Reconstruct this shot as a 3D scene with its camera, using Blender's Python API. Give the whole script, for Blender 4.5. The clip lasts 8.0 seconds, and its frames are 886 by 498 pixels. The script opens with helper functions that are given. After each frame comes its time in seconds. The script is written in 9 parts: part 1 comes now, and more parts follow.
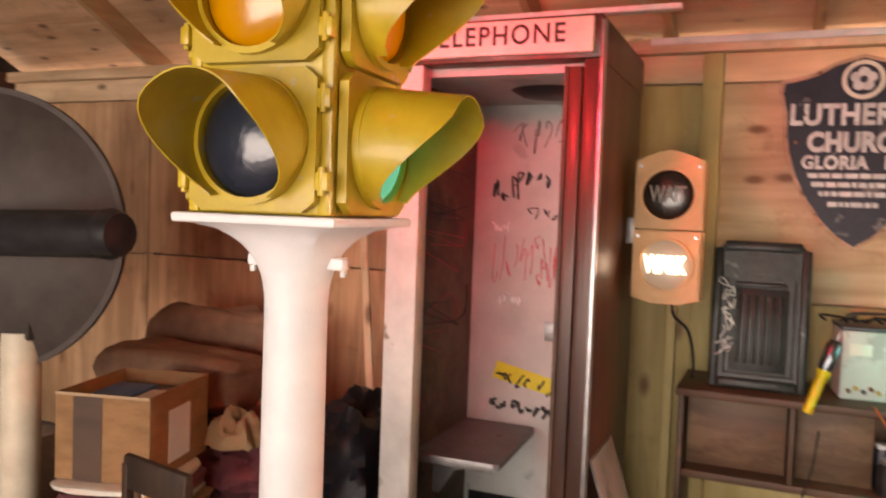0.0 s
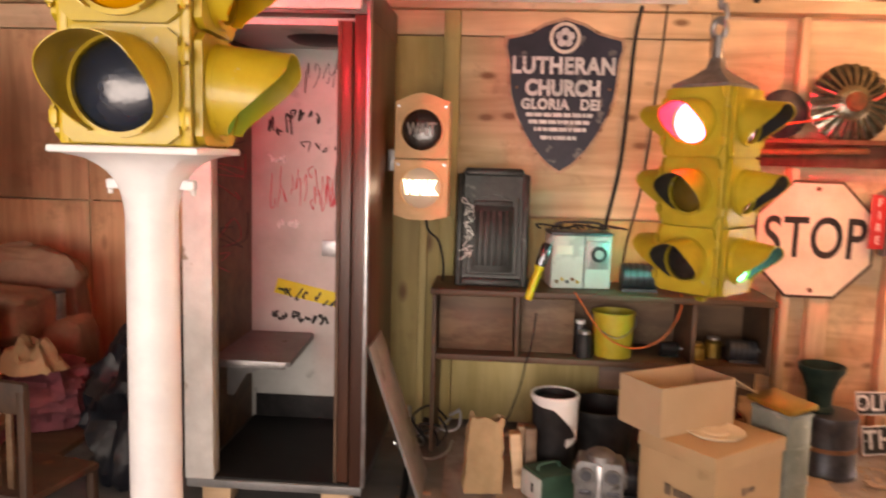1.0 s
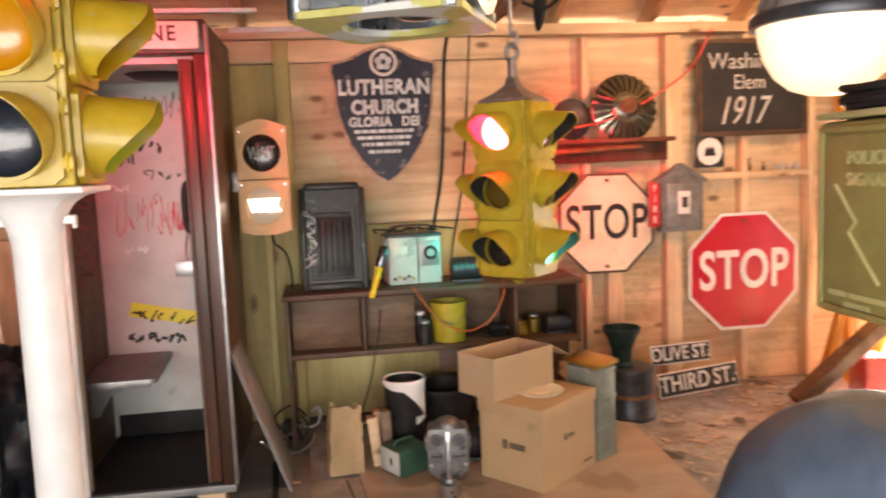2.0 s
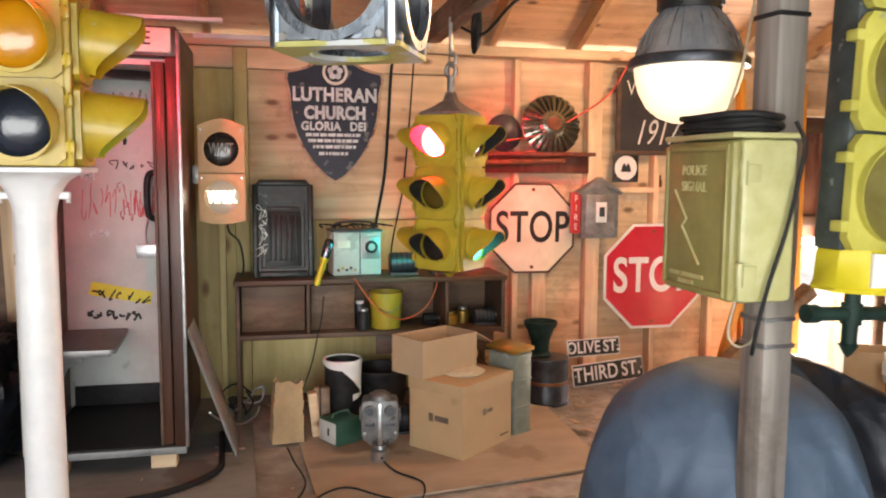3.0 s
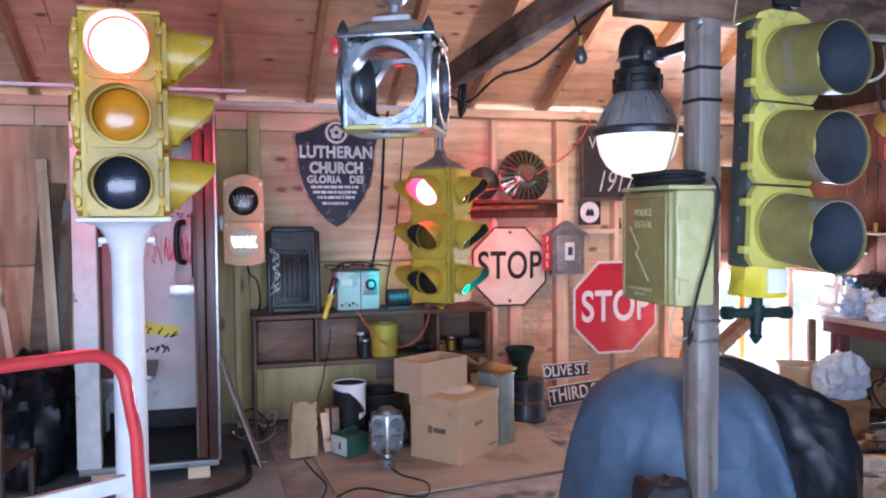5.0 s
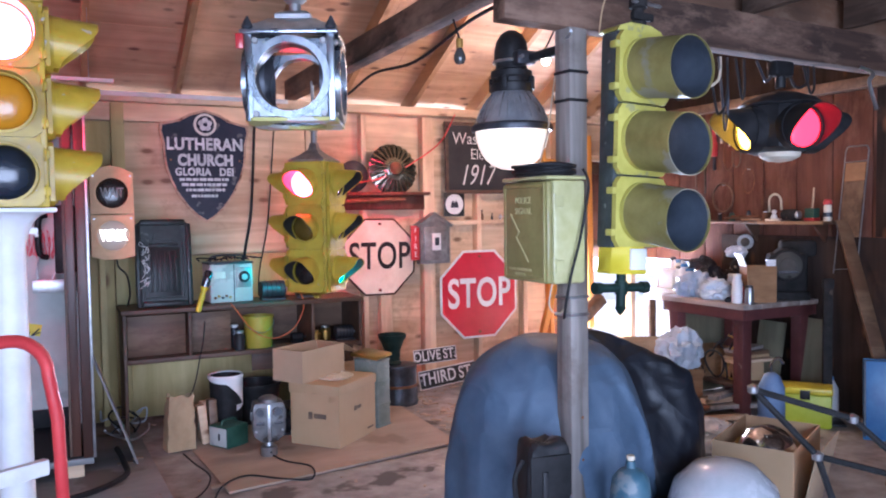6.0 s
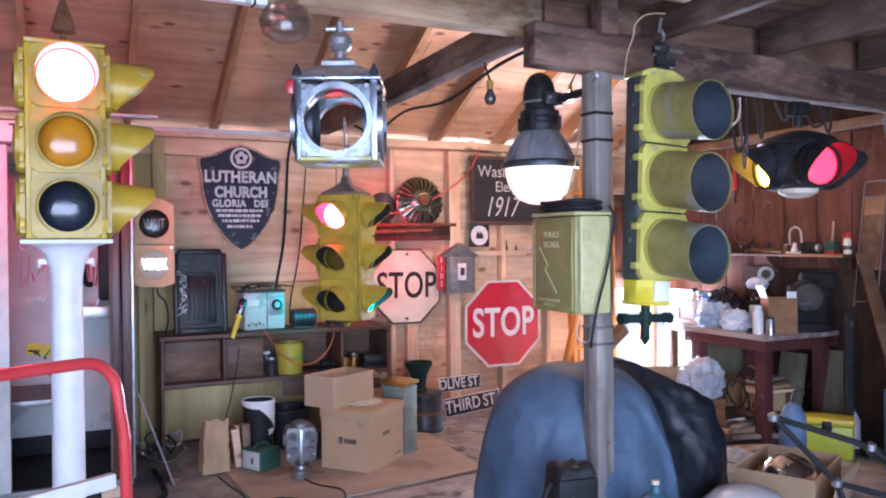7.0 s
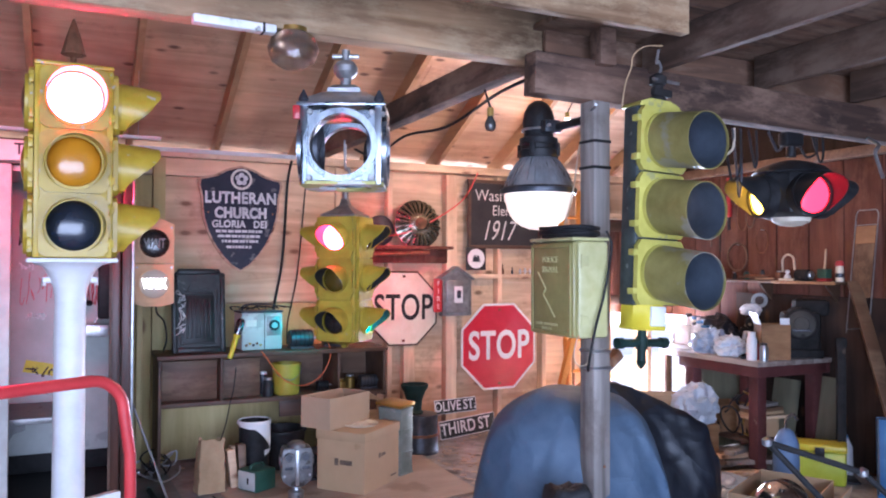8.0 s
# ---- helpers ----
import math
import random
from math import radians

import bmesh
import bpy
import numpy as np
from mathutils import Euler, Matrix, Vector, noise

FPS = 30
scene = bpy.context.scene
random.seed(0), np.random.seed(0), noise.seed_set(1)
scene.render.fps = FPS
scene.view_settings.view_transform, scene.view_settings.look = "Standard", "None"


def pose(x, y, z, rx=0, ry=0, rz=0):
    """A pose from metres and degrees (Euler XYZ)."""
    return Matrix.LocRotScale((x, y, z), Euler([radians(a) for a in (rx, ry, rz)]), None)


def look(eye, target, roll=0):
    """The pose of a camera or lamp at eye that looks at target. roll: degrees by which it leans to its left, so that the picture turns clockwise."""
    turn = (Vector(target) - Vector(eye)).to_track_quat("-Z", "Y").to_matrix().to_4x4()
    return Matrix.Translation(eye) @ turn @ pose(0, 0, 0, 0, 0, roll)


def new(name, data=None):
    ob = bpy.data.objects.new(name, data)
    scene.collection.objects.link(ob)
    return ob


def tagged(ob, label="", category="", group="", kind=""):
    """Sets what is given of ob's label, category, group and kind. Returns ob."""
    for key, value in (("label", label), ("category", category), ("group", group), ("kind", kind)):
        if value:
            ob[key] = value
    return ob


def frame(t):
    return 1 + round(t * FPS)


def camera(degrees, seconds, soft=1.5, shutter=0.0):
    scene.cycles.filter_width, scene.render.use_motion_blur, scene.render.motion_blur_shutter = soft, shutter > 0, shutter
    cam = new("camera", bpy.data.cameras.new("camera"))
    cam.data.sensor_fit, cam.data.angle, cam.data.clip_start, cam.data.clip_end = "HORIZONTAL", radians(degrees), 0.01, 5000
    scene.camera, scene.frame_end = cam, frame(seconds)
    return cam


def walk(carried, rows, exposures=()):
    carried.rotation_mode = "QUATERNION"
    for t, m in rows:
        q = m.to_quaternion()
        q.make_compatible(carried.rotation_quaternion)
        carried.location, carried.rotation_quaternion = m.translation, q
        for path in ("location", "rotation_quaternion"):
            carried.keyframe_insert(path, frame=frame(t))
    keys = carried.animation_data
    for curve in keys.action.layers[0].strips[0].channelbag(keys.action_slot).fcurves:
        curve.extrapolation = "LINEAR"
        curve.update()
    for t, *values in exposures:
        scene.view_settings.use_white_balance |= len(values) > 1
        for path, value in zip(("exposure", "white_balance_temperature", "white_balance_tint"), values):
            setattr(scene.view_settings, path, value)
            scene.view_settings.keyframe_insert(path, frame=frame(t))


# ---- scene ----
cam = camera(59.2, 8.0, 2.0, 0.4)
PATH = [
    (0, (0.098, 1.386, 1.498), (-0.685, 3.224, 1.401), 2.1),
    (0.5, (-0.008, 1.150, 1.497), (-0.442, 3.092, 1.299), 0.7),
    (1, (0.075, 0.845, 1.479), (-0.060, 2.826, 1.240), 1.6),
    (1.5, (0.102, 0.618, 1.463), (0.122, 2.595, 1.163), -0.4),
    (2, (0.032, 0.418, 1.500), (0.318, 2.385, 1.283), -2.3),
    (2.2, (-0.012, 0.329, 1.503), (0.377, 2.275, 1.247), -1.5),
    (3.3, (-0.029, -0.161, 1.466), (0.419, 1.780, 1.284), 1.0),
    (3.5, (-0.059, -0.226, 1.512), (0.408, 1.710, 1.327), 1.5),
    (4, (-0.208, -0.403, 1.497), (0.219, 1.542, 1.313), -1.2),
    (4.2, (-0.255, -0.473, 1.490), (0.270, 1.451, 1.343), -1.2),
    (5.3, (-0.385, -0.714, 1.454), (0.148, 1.212, 1.397), -0.0),
    (5.5, (-0.422, -0.730, 1.448), (0.246, 1.155, 1.395), -0.8),
    (6, (-0.576, -0.805, 1.438), (0.307, 0.987, 1.346), -0.8),
    (6.5, (-0.627, -0.878, 1.446), (0.194, 0.945, 1.415), 1.2),
    (7, (-0.696, -0.928, 1.456), (0.145, 0.887, 1.438), -0.5),
    (7.5, (-0.732, -0.955, 1.459), (0.138, 0.845, 1.498), -0.2),
    (8, (-0.742, -0.965, 1.461), (0.113, 0.843, 1.500), 0.2),
]
EXPOSURES = [(0.0, 0.2, 9800, 29), (0.5, 0.12, 9800, 28), (1.0, 0.28, 10000, 30), (2.0, 0.36, 8500, 19), (3.2, 0.15, 7100, 13), (3.5, 0.02, 5900, 14), (5.5, 0.13, 5300, 22), (8.0, 0.15, 5300, 24)]
walk(cam, [(t, look(eye, target, roll)) for t, eye, target, roll in PATH], EXPOSURES)

# ---- light ----
world = bpy.data.worlds.new("world")
scene.world = world
world.use_nodes = True
wn = world.node_tree
sky = wn.nodes.new("ShaderNodeTexSky")
sky.sky_type, sky.sun_disc = "NISHITA", False
sky.sun_elevation, sky.sun_rotation = radians(48), radians(200)
wn.links.new(sky.outputs["Color"], wn.nodes["Background"].inputs["Color"])
wn.nodes["Background"].inputs["Strength"].default_value = 0.15


def area_lamp(name, m, sx, sy, watts, colour):
    d = bpy.data.lights.new(name, "AREA")
    d.shape, d.size, d.size_y, d.energy, d.color = "RECTANGLE", sx, sy, watts, colour
    ob = new(name, d)
    ob.matrix_world = m
    return ob


def point_lamp(name, at, watts, colour, radius=0.04):
    d = bpy.data.lights.new(name, "POINT")
    d.energy, d.color, d.shadow_soft_size = watts, colour, radius
    ob = new(name, d)
    ob.location = at
    return ob


sun_data = bpy.data.lights.new("sun", "SUN")
sun_data.energy, sun_data.angle, sun_data.color = 5.0, radians(0.6), (1.0, 0.95, 0.87)
sun = new("sun", sun_data)
sun.matrix_world = look((0, 0, 10), (-2.2, -6.0, 0.0))
# the sky's light in the open garage doorway and in the doorway of the back wall
area_lamp("doorway_skylight", look((-0.95, -2.75, 1.25), (-0.2, 3.0, 1.05)), 5.1, 2.2, 330, (0.78, 0.89, 1.0))
area_lamp("back_door_skylight", look((3.92, 5.25, 0.52), (1.7, 3.9, 0.42)), 0.6, 0.9, 420, (0.88, 0.94, 1.0))

# the lit bulb under the rafters
point_lamp("bulb_light", (2.38, 3.60, 2.395), 62, (1.0, 0.66, 0.40), 0.035)


# ---- materials ----
def node_mat(name):
    m = bpy.data.materials.new(name)
    m.use_nodes = True
    return m, m.node_tree.nodes, m.node_tree.links, m.node_tree.nodes["Principled BSDF"]


def rgba(c):
    return (c[0], c[1], c[2], 1.0)


def mat(name, a, b, scale=8.0, rough=0.6, metal=0.0, bump=0.1, stretch=(1, 1, 1), spot=None, spot_scale=6.0, spot_at=0.62, coat=0.0, vary=0.15, sheen=0.0, trans=0.0):
    """Two tones of fine grain, a slow change of tone over it, and stains or chips of a third colour."""
    m, n, l, p = node_mat(name)
    tc = n.new("ShaderNodeTexCoord")
    info = n.new("ShaderNodeObjectInfo")
    off = n.new("ShaderNodeVectorMath")
    off.operation = "MULTIPLY_ADD"
    off.inputs[1].default_value = (7.3, 5.1, 3.7)
    l.new(info.outputs["Random"], off.inputs[0])
    l.new(tc.outputs["Object"], off.inputs[2])
    mp = n.new("ShaderNodeMapping")
    mp.inputs["Scale"].default_value = stretch
    l.new(off.outputs[0], mp.inputs["Vector"])
    fine = n.new("ShaderNodeTexNoise")
    fine.inputs["Scale"].default_value, fine.inputs["Detail"].default_value, fine.inputs["Roughness"].default_value = scale, 8, 0.62
    l.new(mp.outputs[0], fine.inputs["Vector"])
    ramp = n.new("ShaderNodeValToRGB")
    ramp.color_ramp.elements[0].position, ramp.color_ramp.elements[1].position = 0.32, 0.68
    ramp.color_ramp.elements[0].color, ramp.color_ramp.elements[1].color = rgba(a), rgba(b)
    l.new(fine.outputs["Fac"], ramp.inputs[0])
    slow = n.new("ShaderNodeTexNoise")
    slow.inputs["Scale"].default_value, slow.inputs["Detail"].default_value = scale * 0.17, 3
    l.new(mp.outputs[0], slow.inputs["Vector"])
    rng = n.new("ShaderNodeMapRange")
    rng.inputs["From Min"].default_value, rng.inputs["From Max"].default_value = 0.3, 0.7
    rng.inputs["To Min"].default_value, rng.inputs["To Max"].default_value = 1 - vary, 1 + vary
    l.new(slow.outputs["Fac"], rng.inputs["Value"])
    mul = n.new("ShaderNodeVectorMath")
    mul.operation = "SCALE"
    l.new(ramp.outputs["Color"], mul.inputs[0])
    l.new(rng.outputs[0], mul.inputs["Scale"])
    out = mul.outputs[0]
    if spot:
        sp = n.new("ShaderNodeTexNoise")
        sp.inputs["Scale"].default_value, sp.inputs["Detail"].default_value = spot_scale, 6
        l.new(off.outputs[0], sp.inputs["Vector"])
        sr = n.new("ShaderNodeValToRGB")
        sr.color_ramp.elements[0].position, sr.color_ramp.elements[1].position = spot_at, spot_at + 0.04
        l.new(sp.outputs["Fac"], sr.inputs[0])
        mx = n.new("ShaderNodeMix")
        mx.data_type = "RGBA"
        l.new(sr.outputs["Color"], mx.inputs[0])
        l.new(out, mx.inputs[6])
        mx.inputs[7].default_value = rgba(spot)
        out = mx.outputs[2]
    l.new(out, p.inputs["Base Color"])
    rr = n.new("ShaderNodeMapRange")
    rr.inputs["To Min"].default_value, rr.inputs["To Max"].default_value = max(0.03, rough - 0.12), min(1, rough + 0.12)
    l.new(fine.outputs["Fac"], rr.inputs["Value"])
    l.new(rr.outputs[0], p.inputs["Roughness"])
    p.inputs["Metallic"].default_value = metal
    p.inputs["Coat Weight"].default_value = coat
    p.inputs["Coat Roughness"].default_value = 0.15
    p.inputs["Sheen Weight"].default_value = sheen
    p.inputs["Transmission Weight"].default_value = trans
    if bump:
        bp = n.new("ShaderNodeBump")
        bp.inputs["Strength"].default_value, bp.inputs["Distance"].default_value = bump, 0.006
        l.new(fine.outputs["Fac"], bp.inputs["Height"])
        l.new(bp.outputs[0], p.inputs["Normal"])
    return m


def wood(name, a, b, axis="z", rough=0.65, knot=(0.16, 0.07, 0.03), bump=0.25, coat=0.0, vary=0.2, grain=14.0, knots=True, stain=0.45, wear=None, sharp=0.14, knot_n=1.3):
    """Sawn wood: grain drawn out along one axis, rings by a warped wave, and dark knots."""
    m, n, l, p = node_mat(name)
    tc = n.new("ShaderNodeTexCoord")
    info = n.new("ShaderNodeObjectInfo")
    off = n.new("ShaderNodeVectorMath")
    off.operation = "MULTIPLY_ADD"
    off.inputs[1].default_value = (9.3, 6.1, 4.7)
    l.new(info.outputs["Random"], off.inputs[0])
    l.new(tc.outputs["Object"], off.inputs[2])
    mp = n.new("ShaderNodeMapping")
    mp.inputs["Scale"].default_value = tuple(0.09 if k == axis else 1.0 for k in "xyz")
    l.new(off.outputs[0], mp.inputs["Vector"])
    warp = n.new("ShaderNodeTexNoise")
    warp.inputs["Scale"].default_value, warp.inputs["Detail"].default_value = 3.0, 4
    l.new(mp.outputs[0], warp.inputs["Vector"])
    fine = n.new("ShaderNodeTexNoise")
    fine.inputs["Scale"].default_value, fine.inputs["Detail"].default_value, fine.inputs["Distortion"].default_value = grain, 9, 0.8
    l.new(mp.outputs[0], fine.inputs["Vector"])
    mixf = n.new("ShaderNodeMath")
    mixf.operation = "MULTIPLY_ADD"
    mixf.inputs[1].default_value = 0.45
    l.new(warp.outputs["Fac"], mixf.inputs[0])
    half = n.new("ShaderNodeMath")
    half.operation = "MULTIPLY"
    half.inputs[1].default_value = 0.55
    l.new(fine.outputs["Fac"], half.inputs[0])
    l.new(half.outputs[0], mixf.inputs[2])
    ramp = n.new("ShaderNodeValToRGB")
    ramp.color_ramp.elements[0].position, ramp.color_ramp.elements[1].position = 0.5 - sharp, 0.5 + sharp
    ramp.color_ramp.elements[0].color, ramp.color_ramp.elements[1].color = rgba(a), rgba(b)
    l.new(mixf.outputs[0], ramp.inputs[0])
    out = ramp.outputs["Color"]
    slow = n.new("ShaderNodeTexNoise")
    slow.inputs["Scale"].default_value, slow.inputs["Detail"].default_value = 1.7, 4
    l.new(off.outputs[0], slow.inputs["Vector"])
    rng = n.new("ShaderNodeMapRange")
    rng.inputs["From Min"].default_value, rng.inputs["From Max"].default_value = 0.3, 0.7
    rng.inputs["To Min"].default_value, rng.inputs["To Max"].default_value = 1 - vary, 1 + vary
    l.new(slow.outputs["Fac"], rng.inputs["Value"])
    mul = n.new("ShaderNodeVectorMath")
    mul.operation = "SCALE"
    l.new(out, mul.inputs[0])
    l.new(rng.outputs[0], mul.inputs["Scale"])
    out = mul.outputs[0]
    st = n.new("ShaderNodeTexNoise")
    st.inputs["Scale"].default_value, st.inputs["Detail"].default_value, st.inputs["Roughness"].default_value = 3.1, 7, 0.7
    l.new(off.outputs[0], st.inputs["Vector"])
    sr = n.new("ShaderNodeValToRGB")
    sr.color_ramp.elements[0].position, sr.color_ramp.elements[1].position = 0.56, 0.80
    sr.color_ramp.elements[1].color = (stain, stain, stain, 1)
    l.new(st.outputs["Fac"], sr.inputs[0])
    sm = n.new("ShaderNodeMix")
    sm.data_type = "RGBA"
    l.new(sr.outputs["Color"], sm.inputs[0])
    l.new(out, sm.inputs[6])
    sm.inputs[7].default_value = rgba(knot)
    out = sm.outputs[2]
    if wear:
        wm = n.new("ShaderNodeMapping")
        wm.inputs["Scale"].default_value = tuple(0.35 if k == axis else 1.0 for k in "xyz")
        l.new(off.outputs[0], wm.inputs["Vector"])
        wt = n.new("ShaderNodeTexNoise")
        wt.inputs["Scale"].default_value, wt.inputs["Detail"].default_value, wt.inputs["Roughness"].default_value = 6.5, 9, 0.72
        l.new(wm.outputs[0], wt.inputs["Vector"])
        wr = n.new("ShaderNodeValToRGB")
        wr.color_ramp.elements[0].position, wr.color_ramp.elements[1].position = 0.47, 0.62
        wr.color_ramp.elements[1].color = (0.75, 0.75, 0.75, 1)
        l.new(wt.outputs["Fac"], wr.inputs[0])
        wx = n.new("ShaderNodeMix")
        wx.data_type = "RGBA"
        l.new(wr.outputs["Color"], wx.inputs[0])
        l.new(out, wx.inputs[6])
        wx.inputs[7].default_value = rgba(wear)
        out = wx.outputs[2]
    if knots:
        km = n.new("ShaderNodeMapping")
        km.inputs["Scale"].default_value = tuple(1.6 if k == axis else 3.4 for k in "xyz")
        l.new(off.outputs[0], km.inputs["Vector"])
        vo = n.new("ShaderNodeTexVoronoi")
        vo.inputs["Scale"].default_value = knot_n
        l.new(km.outputs[0], vo.inputs["Vector"])
        kr = n.new("ShaderNodeValToRGB")
        kr.color_ramp.elements[0].position, kr.color_ramp.elements[1].position = 0.05 * knot_n ** 0.6, 0.13 * knot_n ** 0.5
        kr.color_ramp.elements[0].color, kr.color_ramp.elements[1].color = (0.85, 0.85, 0.85, 1), (0, 0, 0, 1)
        l.new(vo.outputs["Distance"], kr.inputs[0])
        mx = n.new("ShaderNodeMix")
        mx.data_type = "RGBA"
        l.new(kr.outputs["Color"], mx.inputs[0])
        l.new(out, mx.inputs[6])
        mx.inputs[7].default_value = rgba(knot)
        out = mx.outputs[2]
    l.new(out, p.inputs["Base Color"])
    p.inputs["Roughness"].default_value = rough
    p.inputs["Coat Weight"].default_value = coat
    p.inputs["Coat Roughness"].default_value = 0.2
    bp = n.new("ShaderNodeBump")
    bp.inputs["Strength"].default_value, bp.inputs["Distance"].default_value = bump, 0.004
    l.new(fine.outputs["Fac"], bp.inputs["Height"])
    l.new(bp.outputs[0], p.inputs["Normal"])
    return m


def glow(name, colour, strength, base=(0.8, 0.8, 0.8)):
    m, n, l, p = node_mat(name)
    p.inputs["Base Color"].default_value = rgba(base)
    p.inputs["Emission Color"].default_value = rgba(colour)
    p.inputs["Emission Strength"].default_value = strength
    p.inputs["Roughness"].default_value = 0.3
    return m


def clear(name, colour, rough=0.02, ior=1.45):
    m, n, l, p = node_mat(name)
    p.inputs["Base Color"].default_value = rgba(colour)
    p.inputs["Transmission Weight"].default_value = 1.0
    p.inputs["Roughness"].default_value = rough
    p.inputs["IOR"].default_value = ior
    return m


def lens_mat(name, colour, bump_scale=70.0):
    """Pressed coloured glass before a dark reflector: glossy, deep in colour, with a waffle relief."""
    m, n, l, p = node_mat(name)
    tc = n.new("ShaderNodeTexCoord")
    vo = n.new("ShaderNodeTexVoronoi")
    vo.inputs["Scale"].default_value = bump_scale
    l.new(tc.outputs["Object"], vo.inputs["Vector"])
    bp = n.new("ShaderNodeBump")
    bp.inputs["Strength"].default_value, bp.inputs["Distance"].default_value = 0.25, 0.002
    l.new(vo.outputs["Distance"], bp.inputs["Height"])
    nz = n.new("ShaderNodeTexNoise")
    nz.inputs["Scale"].default_value = 9
    l.new(tc.outputs["Object"], nz.inputs["Vector"])
    ramp = n.new("ShaderNodeValToRGB")
    ramp.color_ramp.elements[0].color = rgba([c * 0.6 for c in colour])
    ramp.color_ramp.elements[1].color = rgba([min(1, c * 1.3) for c in colour])
    l.new(nz.outputs["Fac"], ramp.inputs[0])
    l.new(ramp.outputs["Color"], p.inputs["Base Color"])
    l.new(bp.outputs[0], p.inputs["Normal"])
    p.inputs["Roughness"].default_value = 0.22
    p.inputs["Coat Weight"].default_value = 0.5
    p.inputs["Coat Roughness"].default_value = 0.10
    return m


def crumple(name, a, b, rough, depth):
    """A creased sheet: flat facets of several sizes met by sharp folds, dusty in patches."""
    m = mat(name, a, b, 7, rough, 0, 0.0, vary=0.3)
    n, l = m.node_tree.nodes, m.node_tree.links
    p = n["Principled BSDF"]
    tc = n.new("ShaderNodeTexCoord")
    wob = n.new("ShaderNodeTexNoise")
    wob.inputs["Scale"].default_value = 2.5
    l.new(tc.outputs["Object"], wob.inputs["Vector"])
    add = n.new("ShaderNodeVectorMath")
    add.operation = "MULTIPLY_ADD"
    add.inputs[1].default_value = (0.35, 0.35, 0.35)
    l.new(wob.outputs["Color"], add.inputs[0])
    l.new(tc.outputs["Object"], add.inputs[2])
    height = None
    for s, w in ((2.4, 1.0), (5.5, 0.5), (13.0, 0.12)):
        vo = n.new("ShaderNodeTexVoronoi")
        vo.feature = "F1"
        vo.inputs["Scale"].default_value = s
        l.new(add.outputs[0], vo.inputs["Vector"])
        ma = n.new("ShaderNodeMath")
        ma.operation = "MULTIPLY_ADD"
        ma.inputs[1].default_value = w
        l.new(vo.outputs["Distance"], ma.inputs[0])
        if height is None:
            ma.inputs[2].default_value = 0.0
        else:
            l.new(height, ma.inputs[2])
        height = ma.outputs[0]
    bp = n.new("ShaderNodeBump")
    bp.inputs["Strength"].default_value, bp.inputs["Distance"].default_value = 1.0, depth
    l.new(height, bp.inputs["Height"])
    l.new(bp.outputs[0], p.inputs["Normal"])
    return m


PINE = wood("pine_plywood", (0.52, 0.34, 0.20), (0.80, 0.59, 0.39), "x", 0.6, vary=0.28, stain=0.75, sharp=0.12, knot_n=2.2)
PINE_V = wood("pine_upright", (0.54, 0.36, 0.22), (0.82, 0.61, 0.41), "z", 0.65, vary=0.22, stain=0.6, sharp=0.12)
PINE_RED = wood("reddened_plywood", (0.42, 0.24, 0.13), (0.68, 0.43, 0.255), "z", 0.6, vary=0.3, stain=0.8, sharp=0.11)
PINE_ROOF = wood("pine_roof_boards", (0.44, 0.25, 0.14), (0.66, 0.43, 0.27), "x", 0.65, vary=0.3, stain=0.6, knot=(0.09, 0.035, 0.022), knot_n=2.6)
PINE_RAFTER = wood("pine_rafter", (0.34, 0.18, 0.09), (0.5, 0.3, 0.15), "y", 0.7)
YELLOW_PLY = wood("yellowed_plywood", (0.40, 0.31, 0.12), (0.56, 0.46, 0.22), "z", 0.6, vary=0.25)
RED_WOOD = wood("red_brown_boards", (0.078, 0.028, 0.018), (0.17, 0.068, 0.043), "z", 0.8, vary=0.4, stain=0.9, wear=(0.18, 0.085, 0.06))
RED_BENCH = mat("dark_red_bench_paint", (0.075, 0.021, 0.022), (0.125, 0.038, 0.036), 10, 0.55, 0, 0.15, spot=(0.2, 0.14, 0.11), spot_scale=12, spot_at=0.68)
BROWN_WOOD = wood("dark_brown_wood", (0.05, 0.026, 0.015), (0.125, 0.066, 0.038), "x", 0.55, vary=0.3)
BROWN_PANEL = wood("brown_panel", (0.085, 0.045, 0.024), (0.17, 0.09, 0.048), "x", 0.55, vary=0.35, wear=(0.22, 0.14, 0.08))
BEAM_X = wood("old_beam", (0.05, 0.026, 0.017), (0.15, 0.084, 0.055), "x", 0.85, knot=(0.02, 0.011, 0.008), vary=0.5, stain=0.95, bump=0.7, wear=(0.25, 0.155, 0.105), sharp=0.09)
BEAM_Y = wood("old_beam_crosswise", (0.045, 0.026, 0.017), (0.13, 0.078, 0.052), "y", 0.85, knot=(0.02, 0.012, 0.009), vary=0.5, stain=0.95, bump=0.7, wear=(0.21, 0.145, 0.105), sharp=0.09)
BEAM_PALE = wood("pale_old_beam", (0.17, 0.095, 0.045), (0.38, 0.245, 0.135), "x", 0.8, knot=(0.05, 0.024, 0.016), vary=0.5, stain=1.0, bump=0.7, wear=(0.50, 0.37, 0.22), sharp=0.09)
POST_GREY = wood("grey_post_wood", (0.145, 0.126, 0.112), (0.345, 0.31, 0.28), "z", 0.8, knot=(0.09, 0.06, 0.045), vary=0.3, stain=0.8, bump=0.5, sharp=0.12)
LOFT = wood("dark_loft_boards", (0.05, 0.026, 0.016), (0.17, 0.09, 0.052), "x", 0.85, vary=0.5, stain=0.9, wear=(0.25, 0.165, 0.11), sharp=0.09)
